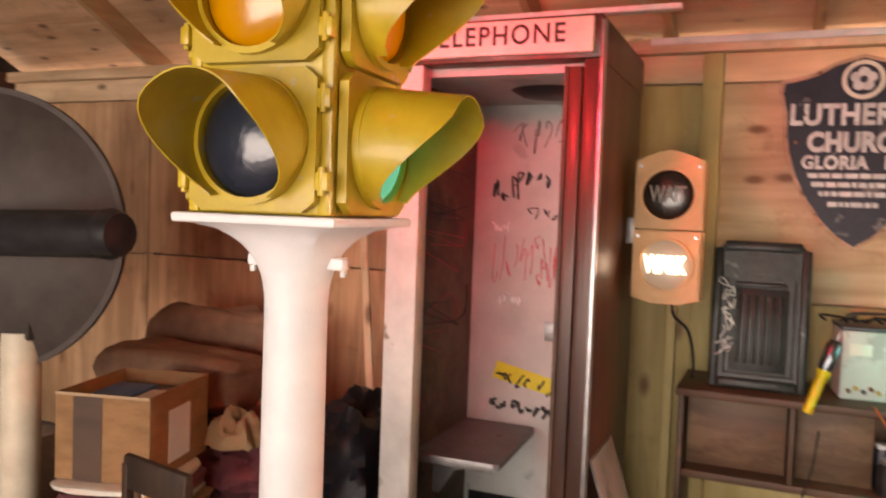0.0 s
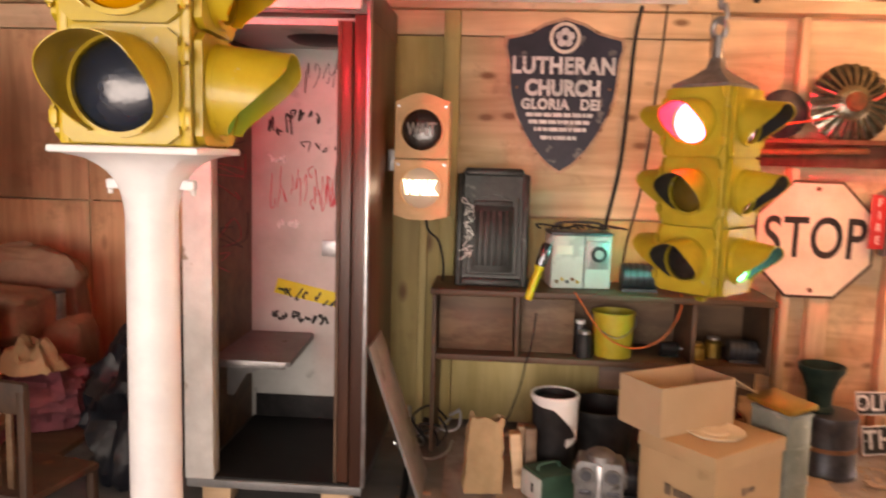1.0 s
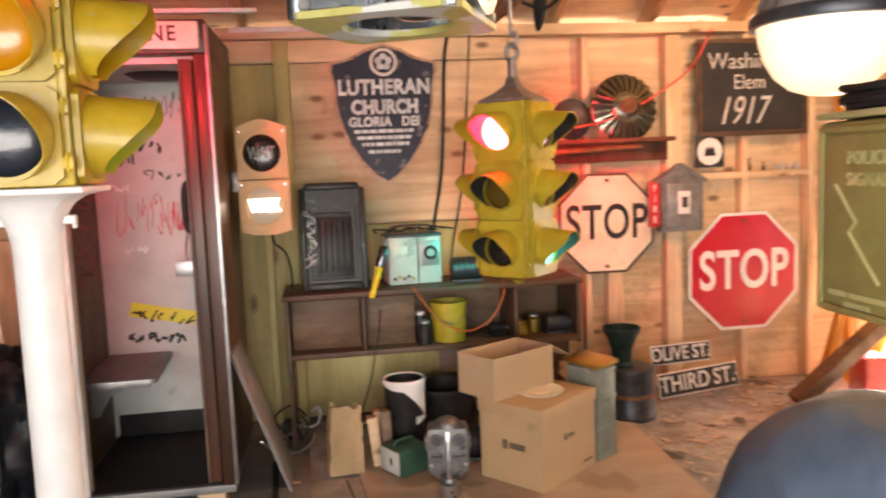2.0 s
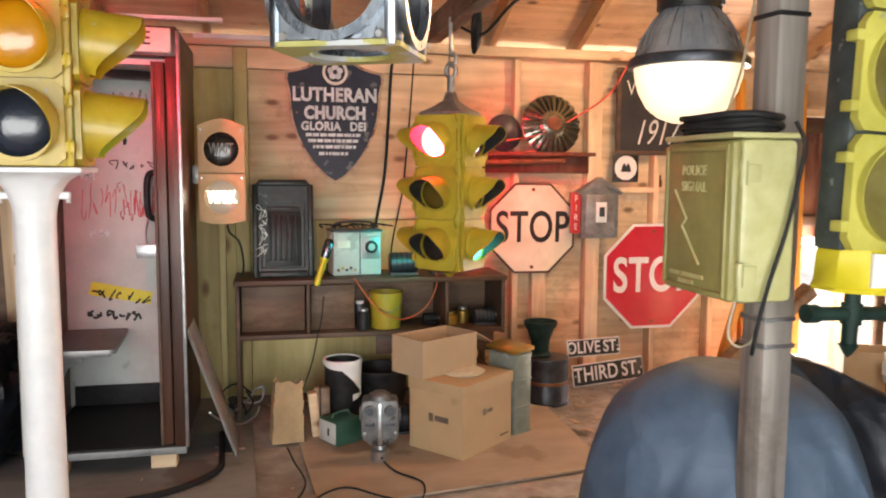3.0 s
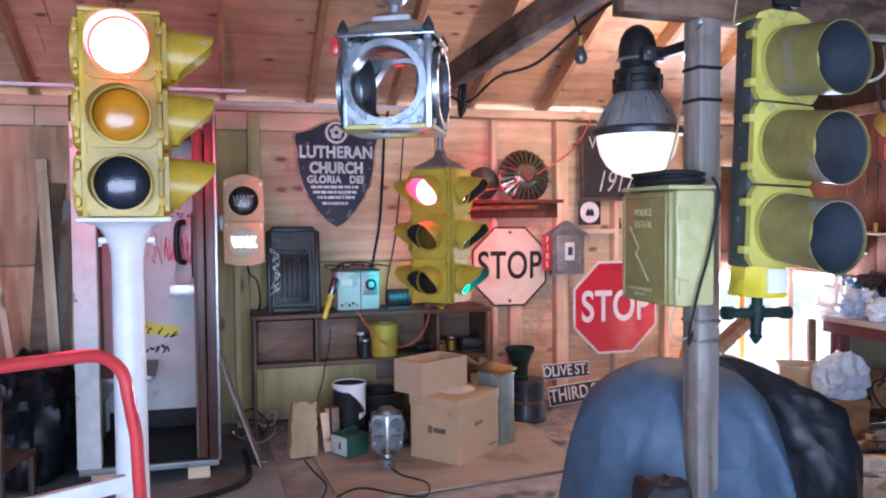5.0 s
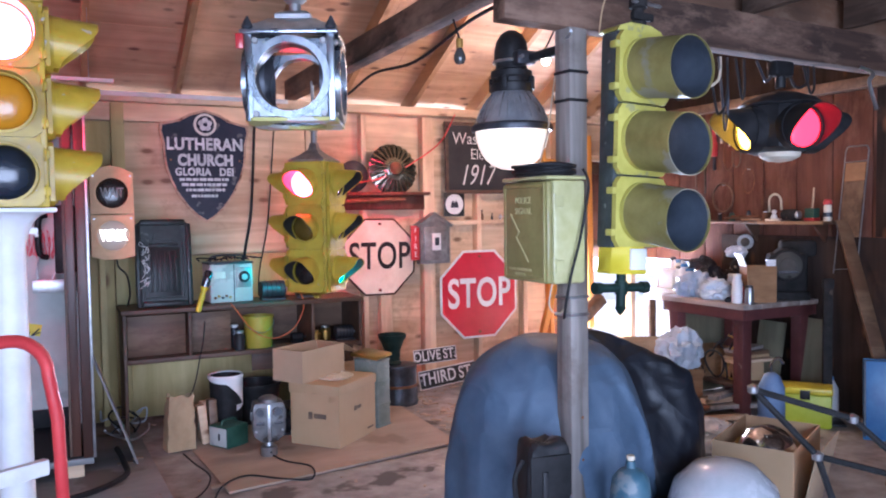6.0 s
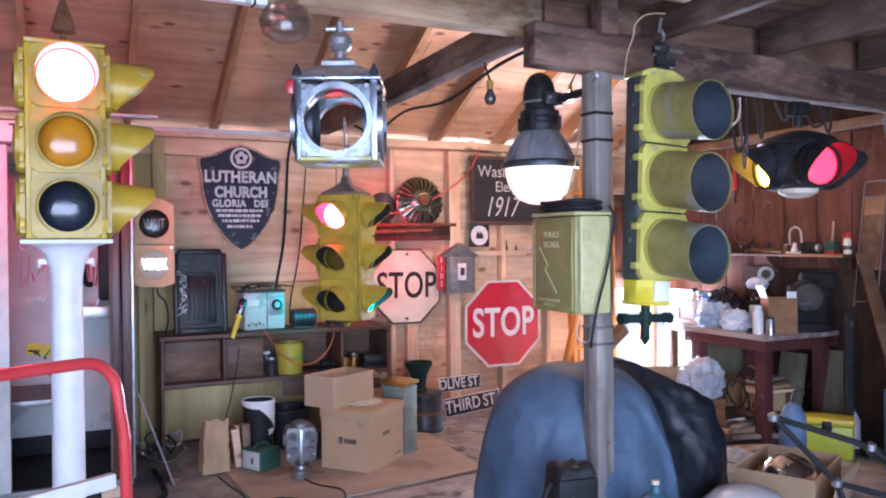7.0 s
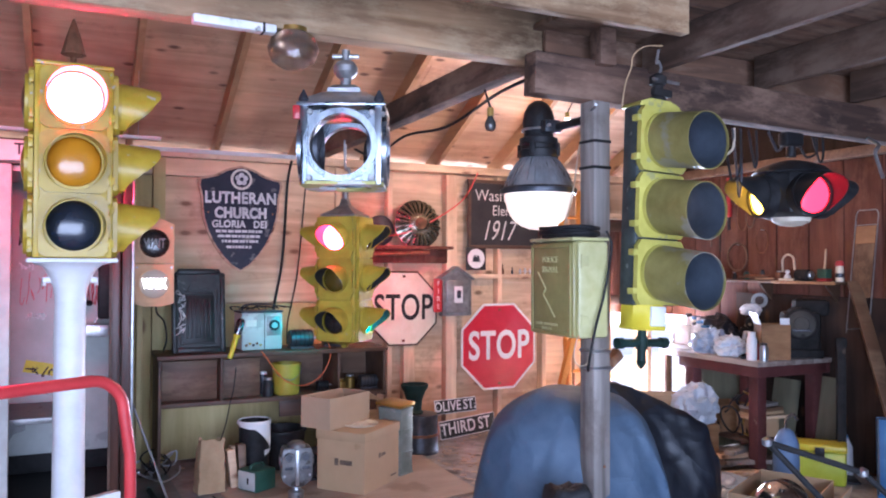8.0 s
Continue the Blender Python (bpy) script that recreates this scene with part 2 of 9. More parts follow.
CHAIR_DARK = wood("dark_chair_wood", (0.03, 0.016, 0.010), (0.07, 0.038, 0.024), "z", 0.6, vary=0.3)
# near black: the shade of the loft void is put into this colour
GABLE = wood("near_black_boards", (0.018, 0.012, 0.010), (0.05, 0.032, 0.025), "z", 0.9, vary=0.4)
VARNISH = wood("red_varnished_wood", (0.046, 0.016, 0.010), (0.108, 0.042, 0.025), "z", 0.45, coat=0.15, vary=0.3, knots=False)
ORANGE_WOOD = wood("orange_wood", (0.55, 0.22, 0.03), (0.75, 0.34, 0.06), "z", 0.55)
FLOOR_PLY = mat("worn_floor_plywood", (0.39, 0.285, 0.205), (0.49, 0.37, 0.28), 6, 0.8, 0, 0.12, stretch=(0.5, 1, 1), spot=(0.30, 0.215, 0.155), spot_scale=1.9, spot_at=0.60, vary=0.25)
GREY_PLY = mat("grey_floor_plywood", (0.175, 0.172, 0.172), (0.255, 0.252, 0.25), 7, 0.85, 0, 0.15, stretch=(0.5, 1, 1), spot=(0.13, 0.122, 0.115), spot_scale=2.3, spot_at=0.58, vary=0.25)
DIRT = mat("dusty_concrete", (0.23, 0.19, 0.165), (0.43, 0.38, 0.34), 7, 0.9, 0, 0.5, spot=(0.13, 0.105, 0.09), spot_scale=2.4, spot_at=0.6, vary=0.35)
OUTSIDE = mat("outside_gravel", (0.46, 0.45, 0.42), (0.66, 0.64, 0.60), 12, 0.95, 0, 0.4)
YELLOW = mat("signal_yellow_paint", (0.42, 0.29, 0.018), (0.55, 0.395, 0.034), 10, 0.42, 0, 0.08, spot=(0.40, 0.37, 0.30), spot_scale=21, spot_at=0.69, coat=0.2, vary=0.22)
YELLOW_OLD = mat("dull_signal_yellow_paint", (0.35, 0.275, 0.022), (0.47, 0.375, 0.04), 10, 0.5, 0, 0.08, spot=(0.34, 0.30, 0.22), spot_scale=19, spot_at=0.69, vary=0.25)
YELLOW_OLD.node_tree.nodes["Principled BSDF"].inputs["Specular IOR Level"].default_value = 0.4
YELLOW_GREEN = mat("faded_yellow_green_paint", (0.42, 0.38, 0.065), (0.54, 0.50, 0.12), 12, 0.5, 0, 0.1, spot=(0.36, 0.34, 0.14), spot_scale=15, spot_at=0.62, vary=0.22)
OLIVE_VISOR = mat("dull_olive_visor_paint", (0.20, 0.17, 0.045), (0.30, 0.265, 0.09), 12, 0.62, 0, 0.08, spot=(0.27, 0.26, 0.20), spot_scale=5, spot_at=0.54, vary=0.28)
# near-black tone for the inside of the hanging signal's visors
LINING_BLACK = mat("near_black_visor_lining", (0.010, 0.011, 0.012), (0.025, 0.026, 0.027), 9, 0.6, 0, 0.05)
BLUE_BLACK = mat("visor_inside_black", (0.035, 0.048, 0.066), (0.07, 0.09, 0.12), 9, 0.7, 0, 0.05)
DARK_BACK = mat("dark_chipped_paint", (0.025, 0.035, 0.035), (0.06, 0.075, 0.075), 20, 0.55, 0, 0.2, spot=(0.2, 0.22, 0.21), spot_scale=26, spot_at=0.66)
# call box: darker tone on the door, paler on case and raised letters
BOX_OLIVE = mat("call_box_olive_tone", (0.26, 0.235, 0.078), (0.345, 0.315, 0.115), 16, 0.45, 0, 0.1, spot=(0.33, 0.31, 0.17), spot_scale=18, spot_at=0.70, coat=0.2, vary=0.18)
BOX_LIGHT = mat("call_box_pale_tone", (0.45, 0.43, 0.19), (0.55, 0.53, 0.27), 16, 0.45, 0, 0.1, spot=(0.26, 0.24, 0.12), spot_scale=14, spot_at=0.70, coat=0.2, vary=0.15)
WHITE = mat("white_paint", (0.72, 0.73, 0.75), (0.82, 0.83, 0.84), 9, 0.42, 0, 0.06, vary=0.05)
WHITE_DIRTY = mat("worn_white_paint", (0.60, 0.60, 0.58), (0.76, 0.76, 0.74), 10, 0.55, 0, 0.1, spot=(0.33, 0.28, 0.22), spot_scale=7, spot_at=0.68)
WHITE_WORN = mat("flaking_white_paint", (0.62, 0.63, 0.62), (0.78, 0.79, 0.78), 18, 0.5, 0, 0.2, spot=(0.16, 0.14, 0.12), spot_scale=26, spot_at=0.60)
CREAM = mat("cream_enamel", (0.62, 0.55, 0.42), (0.76, 0.69, 0.55), 10, 0.4, 0, 0.05, spot=(0.25, 0.15, 0.08), spot_scale=8, spot_at=0.7)
PANEL_GREY = mat("pale_grey_panel", (0.44, 0.46, 0.44), (0.55, 0.57, 0.55), 6, 0.45, 0, 0.05, spot=(0.36, 0.37, 0.36), spot_scale=5, spot_at=0.62)
BLACK = mat("black_paint", (0.012, 0.012, 0.013), (0.03, 0.03, 0.032), 15, 0.45, 0, 0.1)
RUBBER = mat("black_rubber", (0.012, 0.012, 0.013), (0.025, 0.025, 0.026), 20, 0.65, 0, 0.1)
IRON = mat("blackened_cast_iron", (0.013, 0.016, 0.016), (0.042, 0.047, 0.046), 22, 0.4, 0.5, 0.35, spot=(0.10, 0.10, 0.095), spot_scale=12, spot_at=0.66)
DARK_METAL = mat("dark_grey_metal", (0.04, 0.045, 0.055), (0.09, 0.095, 0.11), 14, 0.42, 0.6, 0.12)
HOOD_GREY = mat("slate_grey_enamel", (0.17, 0.185, 0.205), (0.34, 0.36, 0.385), 16, 0.30, 0.5, 0.2, stretch=(1, 1, 0.3), spot=(0.09, 0.095, 0.105), spot_scale=11, spot_at=0.64, vary=0.3, coat=0.3)
FLUTED = mat("tarnished_silver_green", (0.16, 0.17, 0.13), (0.32, 0.34, 0.28), 10, 0.22, 0.95, 0.05)
DISH = mat("dull_brown_black_metal", (0.035, 0.026, 0.022), (0.07, 0.055, 0.048), 8, 0.6, 0.2, 0.1)
STEEL = mat("galvanised_steel", (0.36, 0.38, 0.40), (0.58, 0.60, 0.62), 18, 0.36, 0.9, 0.1)
ALU = mat("polished_aluminium", (0.07, 0.09, 0.115), (0.42, 0.46, 0.50), 9, 0.28, 0.92, 0.35, stretch=(1, 1, 0.35), spot=(0.30, 0.32, 0.25), spot_scale=12, spot_at=0.64, vary=0.4)
CAST = mat("grey_cast_metal", (0.22, 0.22, 0.22), (0.36, 0.36, 0.36), 22, 0.45, 0.7, 0.25)
CAST_DARK = mat("dark_cast_metal", (0.11, 0.112, 0.115), (0.22, 0.222, 0.225), 20, 0.5, 0.6, 0.3, spot=(0.06, 0.055, 0.05), spot_scale=14, spot_at=0.62, vary=0.25)
CHROME = mat("chrome", (0.7, 0.7, 0.7), (0.8, 0.8, 0.8), 5, 0.13, 1.0, 0.0)
BRASS = mat("dull_brass", (0.42, 0.28, 0.07), (0.6, 0.42, 0.13), 10, 0.35, 0.9, 0.1)
RUST = mat("rusty_iron", (0.13, 0.055, 0.025), (0.27, 0.12, 0.06), 16, 0.8, 0.2, 0.4)
GREEN_IRON = mat("dark_green_iron", (0.008, 0.022, 0.018), (0.022, 0.048, 0.04), 14, 0.6, 0.1, 0.2)
GREY_GREEN = mat("grey_green_can", (0.20, 0.25, 0.22), (0.34, 0.39, 0.36), 9, 0.5, 0.3, 0.1, spot=(0.4, 0.4, 0.37), spot_scale=10, spot_at=0.6)
PORCELAIN = mat("navy_porcelain", (0.012, 0.014, 0.028), (0.026, 0.029, 0.050), 8, 0.4, 0, 0.04, spot=(0.12, 0.12, 0.125), spot_scale=10, spot_at=0.64)
PORCELAIN_EDGE = mat("rusted_sign_edge", (0.34, 0.17, 0.10), (0.58, 0.40, 0.29), 20, 0.6, 0.1, 0.2, spot=(0.16, 0.06, 0.03), spot_scale=14, spot_at=0.6)
SIGN_CREAM = mat("sign_cream_enamel", (0.66, 0.65, 0.58), (0.80, 0.79, 0.72), 10, 0.35, 0, 0.04, spot=(0.42, 0.34, 0.24), spot_scale=14, spot_at=0.68)
SIGN_OLD = mat("old_stop_cream", (0.70, 0.64, 0.48), (0.82, 0.77, 0.62), 9, 0.38, 0, 0.05, spot=(0.36, 0.24, 0.14), spot_scale=11, spot_at=0.70, coat=0.3)
SIGN_RED = mat("red_sign_sheeting", (0.50, 0.012, 0.03), (0.58, 0.02, 0.045), 8, 0.35, 0, 0.02, coat=0.3, vary=0.06)
SIGN_WHITE = mat("white_sign_sheeting", (0.76, 0.76, 0.76), (0.84, 0.84, 0.84), 8, 0.35, 0, 0.02, vary=0.04)
SIGN_BLACK = mat("black_sign_enamel", (0.02, 0.02, 0.02), (0.04, 0.038, 0.035), 9, 0.35, 0, 0.04, coat=0.3)
RED_PAINT = mat("red_enamel", (0.42, 0.025, 0.03), (0.55, 0.05, 0.05), 9, 0.35, 0, 0.05, coat=0.4, spot=(0.3, 0.2, 0.18), spot_scale=14, spot_at=0.7)
PED_ORANGE = mat("faded_orange_housing", (0.62, 0.36, 0.16), (0.74, 0.46, 0.23), 12, 0.5, 0, 0.06, vary=0.1)
CARD = mat("cardboard", (0.43, 0.285, 0.155), (0.48, 0.325, 0.185), 5, 0.85, 0, 0.04, vary=0.14, spot=(0.36, 0.235, 0.125), spot_scale=4, spot_at=0.66)
CARD_OLD = mat("old_dark_cardboard", (0.24, 0.12, 0.05), (0.34, 0.185, 0.085), 10, 0.8, 0, 0.1, stretch=(1, 1, 3), vary=0.25)
CARD_PALE = mat("cardboard_inside", (0.46, 0.325, 0.20), (0.51, 0.365, 0.235), 5, 0.85, 0, 0.04, vary=0.12)
PAPER = mat("kraft_paper_bag", (0.30, 0.205, 0.11), (0.42, 0.30, 0.175), 7, 0.85, 0, 0.3, vary=0.3)
SLATE = mat("slate_board", (0.018, 0.018, 0.02), (0.045, 0.043, 0.043), 5, 0.75, 0, 0.05, vary=0.3)
TARP_BLUE = crumple("blue_grey_tarpaulin", (0.057, 0.098, 0.158), (0.094, 0.145, 0.215), 0.62, 0.032)
TARP_BLACK = crumple("black_plastic_sheet", (0.004, 0.006, 0.010), (0.011, 0.015, 0.024), 0.48, 0.035)
PLASTIC_WHITE = mat("white_plastic", (0.70, 0.71, 0.73), (0.8, 0.81, 0.83), 6, 0.35, 0, 0.05)
PLASTIC_BLUE = mat("blue_plastic", (0.03, 0.12, 0.3), (0.06, 0.2, 0.42), 8, 0.4, 0, 0.05)
PLASTIC_YELLOW = mat("yellow_plastic", (0.62, 0.5, 0.02), (0.74, 0.62, 0.04), 8, 0.4, 0, 0.05)
BUCKET_YELLOW = mat("yellow_green_bucket", (0.42, 0.34, 0.03), (0.55, 0.46, 0.06), 8, 0.45, 0, 0.06, spot=(0.2, 0.16, 0.05), spot_scale=8, spot_at=0.68)
BUCKET_GREEN = mat("yellow_green_plastic", (0.40, 0.46, 0.02), (0.5, 0.56, 0.05), 8, 0.45, 0, 0.05)
BENCH_TOP = wood("stained_bench_top", (0.20, 0.155, 0.13), (0.40, 0.35, 0.31), "y", 0.55, knot=(0.10, 0.06, 0.05), vary=0.3, stain=0.9)
GREEN_BOX = mat("green_plastic", (0.015, 0.06, 0.04), (0.03, 0.10, 0.065), 8, 0.5, 0, 0.05)
ORANGE_CORD = mat("orange_cord", (0.6, 0.12, 0.03), (0.7, 0.18, 0.05), 8, 0.5, 0, 0.0)
RED_CORD = mat("red_cord", (0.62, 0.06, 0.05), (0.74, 0.1, 0.08), 8, 0.5, 0, 0.0)
ROPE_PALE = mat("pale_twine", (0.5, 0.44, 0.33), (0.65, 0.58, 0.45), 30, 0.8, 0, 0.1)
CLOTH_PALE = crumple("pale_bag_film", (0.46, 0.52, 0.60), (0.66, 0.72, 0.80), 0.35, 0.006)
CLOTH_BLUE = crumple("pale_blue_bag_film", (0.36, 0.46, 0.62), (0.54, 0.64, 0.78), 0.35, 0.006)
CLOTH_BROWN = mat("brown_cloth", (0.19, 0.10, 0.06), (0.31, 0.18, 0.115), 9, 0.75, 0, 0.3, vary=0.3)
CLOTH_DARK = mat("dark_brown_cloth", (0.05, 0.026, 0.02), (0.10, 0.055, 0.04), 9, 0.8, 0, 0.3, vary=0.3)
CLOTH_RED = mat("dark_red_cloth", (0.10, 0.022, 0.035), (0.22, 0.06, 0.075), 9, 0.9, 0, 0.3, vary=0.3)
INK_FADED = mat("faded_carton_print", (0.09, 0.065, 0.048), (0.19, 0.135, 0.09), 30, 0.8, 0, 0.0)
INK_BLACK = mat("black_ink", (0.015, 0.015, 0.015), (0.03, 0.03, 0.03), 10, 0.6, 0, 0.0)
INK_RED = mat("red_ink", (0.5, 0.05, 0.08), (0.62, 0.12, 0.14), 10, 0.6, 0, 0.0)
STICKER_YELLOW = mat("yellow_sticker", (0.66, 0.62, 0.02), (0.76, 0.72, 0.06), 10, 0.5, 0, 0.0)
CHALK = mat("chalk", (0.62, 0.62, 0.6), (0.75, 0.75, 0.73), 30, 0.95, 0, 0.1)
PLATE_DUSTY = mat("dusty_dark_plate", (0.045, 0.042, 0.036), (0.085, 0.08, 0.07), 10, 0.8, 0.1, 0.15, spot=(0.03, 0.026, 0.022), spot_scale=9, spot_at=0.6)
CANISTER_BLUE = mat("pale_dusty_blue_plastic", (0.10, 0.16, 0.28), (0.16, 0.235, 0.37), 7, 0.5, 0, 0.08, spot=(0.07, 0.09, 0.13), spot_scale=6, spot_at=0.6)
JUG_BLUE = mat("dusty_blue_jug_glaze", (0.035, 0.10, 0.15), (0.075, 0.16, 0.21), 9, 0.45, 0, 0.08, spot=(0.16, 0.20, 0.22), spot_scale=7, spot_at=0.6)
WATER_BLUE = mat("dusty_glass_blue", (0.08, 0.2, 0.25), (0.14, 0.28, 0.33), 8, 0.15, 0, 0.0, coat=0.6)
LENS_RED = lens_mat("red_lens", (0.10, 0.006, 0.006))
LENS_OLIVE = lens_mat("dull_amber_lens", (0.11, 0.075, 0.012))
LENS_AMBER = lens_mat("amber_lens", (0.62, 0.26, 0.010))
LENS_GREEN = lens_mat("green_lens", (0.012, 0.02, 0.035))
LENS_DARK = lens_mat("dark_lens", (0.02, 0.016, 0.014))
LENS_GREY = lens_mat("grey_lens", (0.055, 0.055, 0.052))
LIT_RED = glow("lit_red_lens", (1.0, 0.03, 0.07), 85.0, (0.6, 0.02, 0.02))
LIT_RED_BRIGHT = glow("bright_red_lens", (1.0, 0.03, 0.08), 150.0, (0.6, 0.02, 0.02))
PANEL_OLIVE = wood("grey_olive_panel", (0.13, 0.12, 0.075), (0.21, 0.20, 0.13), "z", 0.7, vary=0.3, knots=False)
DUSTY_GLASS = mat("dusty_clear_glass", (0.5, 0.44, 0.38), (0.75, 0.68, 0.6), 9, 0.2, 0, 0.05, trans=0.96)
GLOBE_DUSTY = mat("dusty_opal_glass", (0.46, 0.49, 0.52), (0.60, 0.63, 0.66), 7, 0.25, 0, 0.03, spot=(0.36, 0.36, 0.35), spot_scale=6, spot_at=0.6, coat=0.3)
BAND_DARK = mat("oily_dark_metal", (0.012, 0.012, 0.012), (0.036, 0.033, 0.032), 12, 0.8, 0.1, 0.3, spot=(0.11, 0.08, 0.06), spot_scale=8, spot_at=0.66)
SEAT_GREY = mat("worn_grey_metal_paint", (0.17, 0.175, 0.18), (0.27, 0.275, 0.28), 9, 0.5, 0.3, 0.1, spot=(0.12, 0.09, 0.07), spot_scale=9, spot_at=0.66)
LIT_BEACON = glow("lit_beacon_lens", (1.0, 0.014, 0.026), 8.0, (0.6, 0.02, 0.02))
WORD_DULL = mat("unlit_word_enamel", (0.20, 0.19, 0.18), (0.28, 0.27, 0.25), 12, 0.5, 0, 0.0)
SIGN_PALE = mat("greyed_sign_letters", (0.42, 0.45, 0.48), (0.66, 0.68, 0.70), 16, 0.4, 0, 0.04, spot=(0.12, 0.11, 0.12), spot_scale=22, spot_at=0.66, vary=0.2)
UNDERSIDE = mat("scraped_yellow_green_paint", (0.36, 0.34, 0.10), (0.46, 0.44, 0.16), 10, 0.5, 0.2, 0.2, spot=(0.5, 0.53, 0.52), spot_scale=9, spot_at=0.52)
LIT_GREEN = glow("lit_green_lens", (0.008, 0.66, 0.62), 9.0, (0.02, 0.4, 0.3))
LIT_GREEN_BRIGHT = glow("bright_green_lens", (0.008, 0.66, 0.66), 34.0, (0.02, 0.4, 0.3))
FAINT_GREEN = glow("faint_green_lens", (0.05, 0.8, 0.6), 0.5, (0.02, 0.2, 0.15))
LIT_YELLOW = glow("lit_yellow_lens", (1.0, 0.50, 0.02), 26.0, (0.6, 0.3, 0.02))
LIT_PANE = glow("lit_opal_pane", (1.0, 0.80, 0.56), 0.14, (0.3, 0.28, 0.25))
LIT_WORD = glow("lit_word", (1.0, 0.93, 0.8), 6.0)
LIT_GLOBE = glow("lit_globe", (1.0, 0.80, 0.55), 0.9)
LIT_BULB = glow("lit_bulb", (1.0, 0.78, 0.48), 25.0)


for dull in (RUBBER, BLACK, BAND_DARK, GABLE, RED_WOOD, PORCELAIN, GREEN_IRON):
    dull.node_tree.nodes["Principled BSDF"].inputs["Specular IOR Level"].default_value = 0.22


# ---- mesh helpers ----
def bm_new():
    return bmesh.new()


def moved(bm, verts, m):
    if m is not None:
        bmesh.ops.transform(bm, matrix=m, verts=verts)


def box(bm, x0, y0, z0, x1, y1, z1, bev=0.0, m=None):
    co = [(x, y, z) for z in (z0, z1) for y in (y0, y1) for x in (x0, x1)]
    v = [bm.verts.new(c) for c in co]
    fs = [bm.faces.new([v[i] for i in q]) for q in ((0, 2, 3, 1), (4, 5, 7, 6), (0, 1, 5, 4), (2, 6, 7, 3), (0, 4, 6, 2), (1, 3, 7, 5))]
    if bev:
        es = list({e for f in fs for e in f.edges})
        r = bmesh.ops.bevel(bm, geom=es, offset=bev, segments=2, affect="EDGES", profile=0.5)
        v = list({w for f in r["faces"] for w in f.verts} | {w for w in v if w.is_valid})
    moved(bm, v, m)
    return bm


def lathe(bm, prof, seg=24, m=None, arc=360.0):
    """Turns a profile of (radius, height) about z."""
    full = arc >= 359.9
    cols = seg if full else seg + 1
    made, grid = [], []
    for r, z in prof:
        if r < 1e-6:
            w = bm.verts.new((0, 0, z))
            made.append(w)
            grid.append([w] * cols)
        else:
            row = [bm.verts.new((r * math.cos(radians(arc) * k / seg), r * math.sin(radians(arc) * k / seg), z)) for k in range(cols)]
            made += row
            grid.append(row)
    for i in range(len(grid) - 1):
        for k in range(cols if full else cols - 1):
            q = [grid[i][k], grid[i][(k + 1) % cols], grid[i + 1][(k + 1) % cols], grid[i + 1][k]]
            u = [w for j, w in enumerate(q) if w not in q[:j]]
            if len(u) >= 3:
                bm.faces.new(u)
    moved(bm, made, m)
    return bm


def cyl(bm, r, z0, z1, seg=20, m=None, r2=None, bev=0.0):
    r2 = r if r2 is None else r2
    prof = [(0, z0), (r - bev, z0), (r, z0 + bev), (r2, z1 - bev), (r2 - bev, z1), (0, z1)] if bev else [(0, z0), (r, z0), (r2, z1), (0, z1)]
    return lathe(bm, prof, seg, m)


def tube(bm, pts, r, seg=8, closed=False):
    pts = [Vector(p) for p in pts]
    rings = []
    n = len(pts)
    prev = None
    for i, p in enumerate(pts):
        a = pts[(i - 1) % n] if closed or i else p
        b = pts[(i + 1) % n] if closed or i < n - 1 else p
        d = (b - a).normalized()
        if prev is None:
            u = d.orthogonal().normalized()
        else:
            u = (prev - d * prev.dot(d)).normalized()
        prev = u
        w = d.cross(u)
        rings.append([bm.verts.new(p + r * (u * math.cos(2 * math.pi * k / seg) + w * math.sin(2 * math.pi * k / seg))) for k in range(seg)])
    for i in range(n if closed else n - 1):
        for k in range(seg):
            j = (i + 1) % n
            bm.faces.new((rings[i][k], rings[i][(k + 1) % seg], rings[j][(k + 1) % seg], rings[j][k]))
    if not closed:
        bm.faces.new(rings[0][::-1])
        bm.faces.new(rings[-1])
    return bm


def spline(pts, steps=6):
    """A smooth run of points through the given ones."""
    pts = [Vector(p) for p in pts]
    out = []
    for i in range(len(pts) - 1):
        p0, p1, p2, p3 = pts[max(i - 1, 0)], pts[i], pts[i + 1], pts[min(i + 2, len(pts) - 1)]
        for k in range(steps):
            t = k / steps
            out.append(0.5 * (2 * p1 + (p2 - p0) * t + (2 * p0 - 5 * p1 + 4 * p2 - p3) * t * t + (3 * p1 - p0 - 3 * p2 + p3) * t ** 3))
    out.append(pts[-1])
    return out


def prism(bm, pts, depth, m=None):
    """A flat outline in x, z with its front at y = 0 and its back at y = depth."""
    a = [bm.verts.new((x, 0, z)) for x, z in pts]
    b = [bm.verts.new((x, depth, z)) for x, z in pts]
    n = len(pts)
    bm.faces.new(a)
    bm.faces.new(b[::-1])
    for i in range(n):
        bm.faces.new((a[i], b[i], b[(i + 1) % n], a[(i + 1) % n]))
    moved(bm, a + b, m)
    return bm


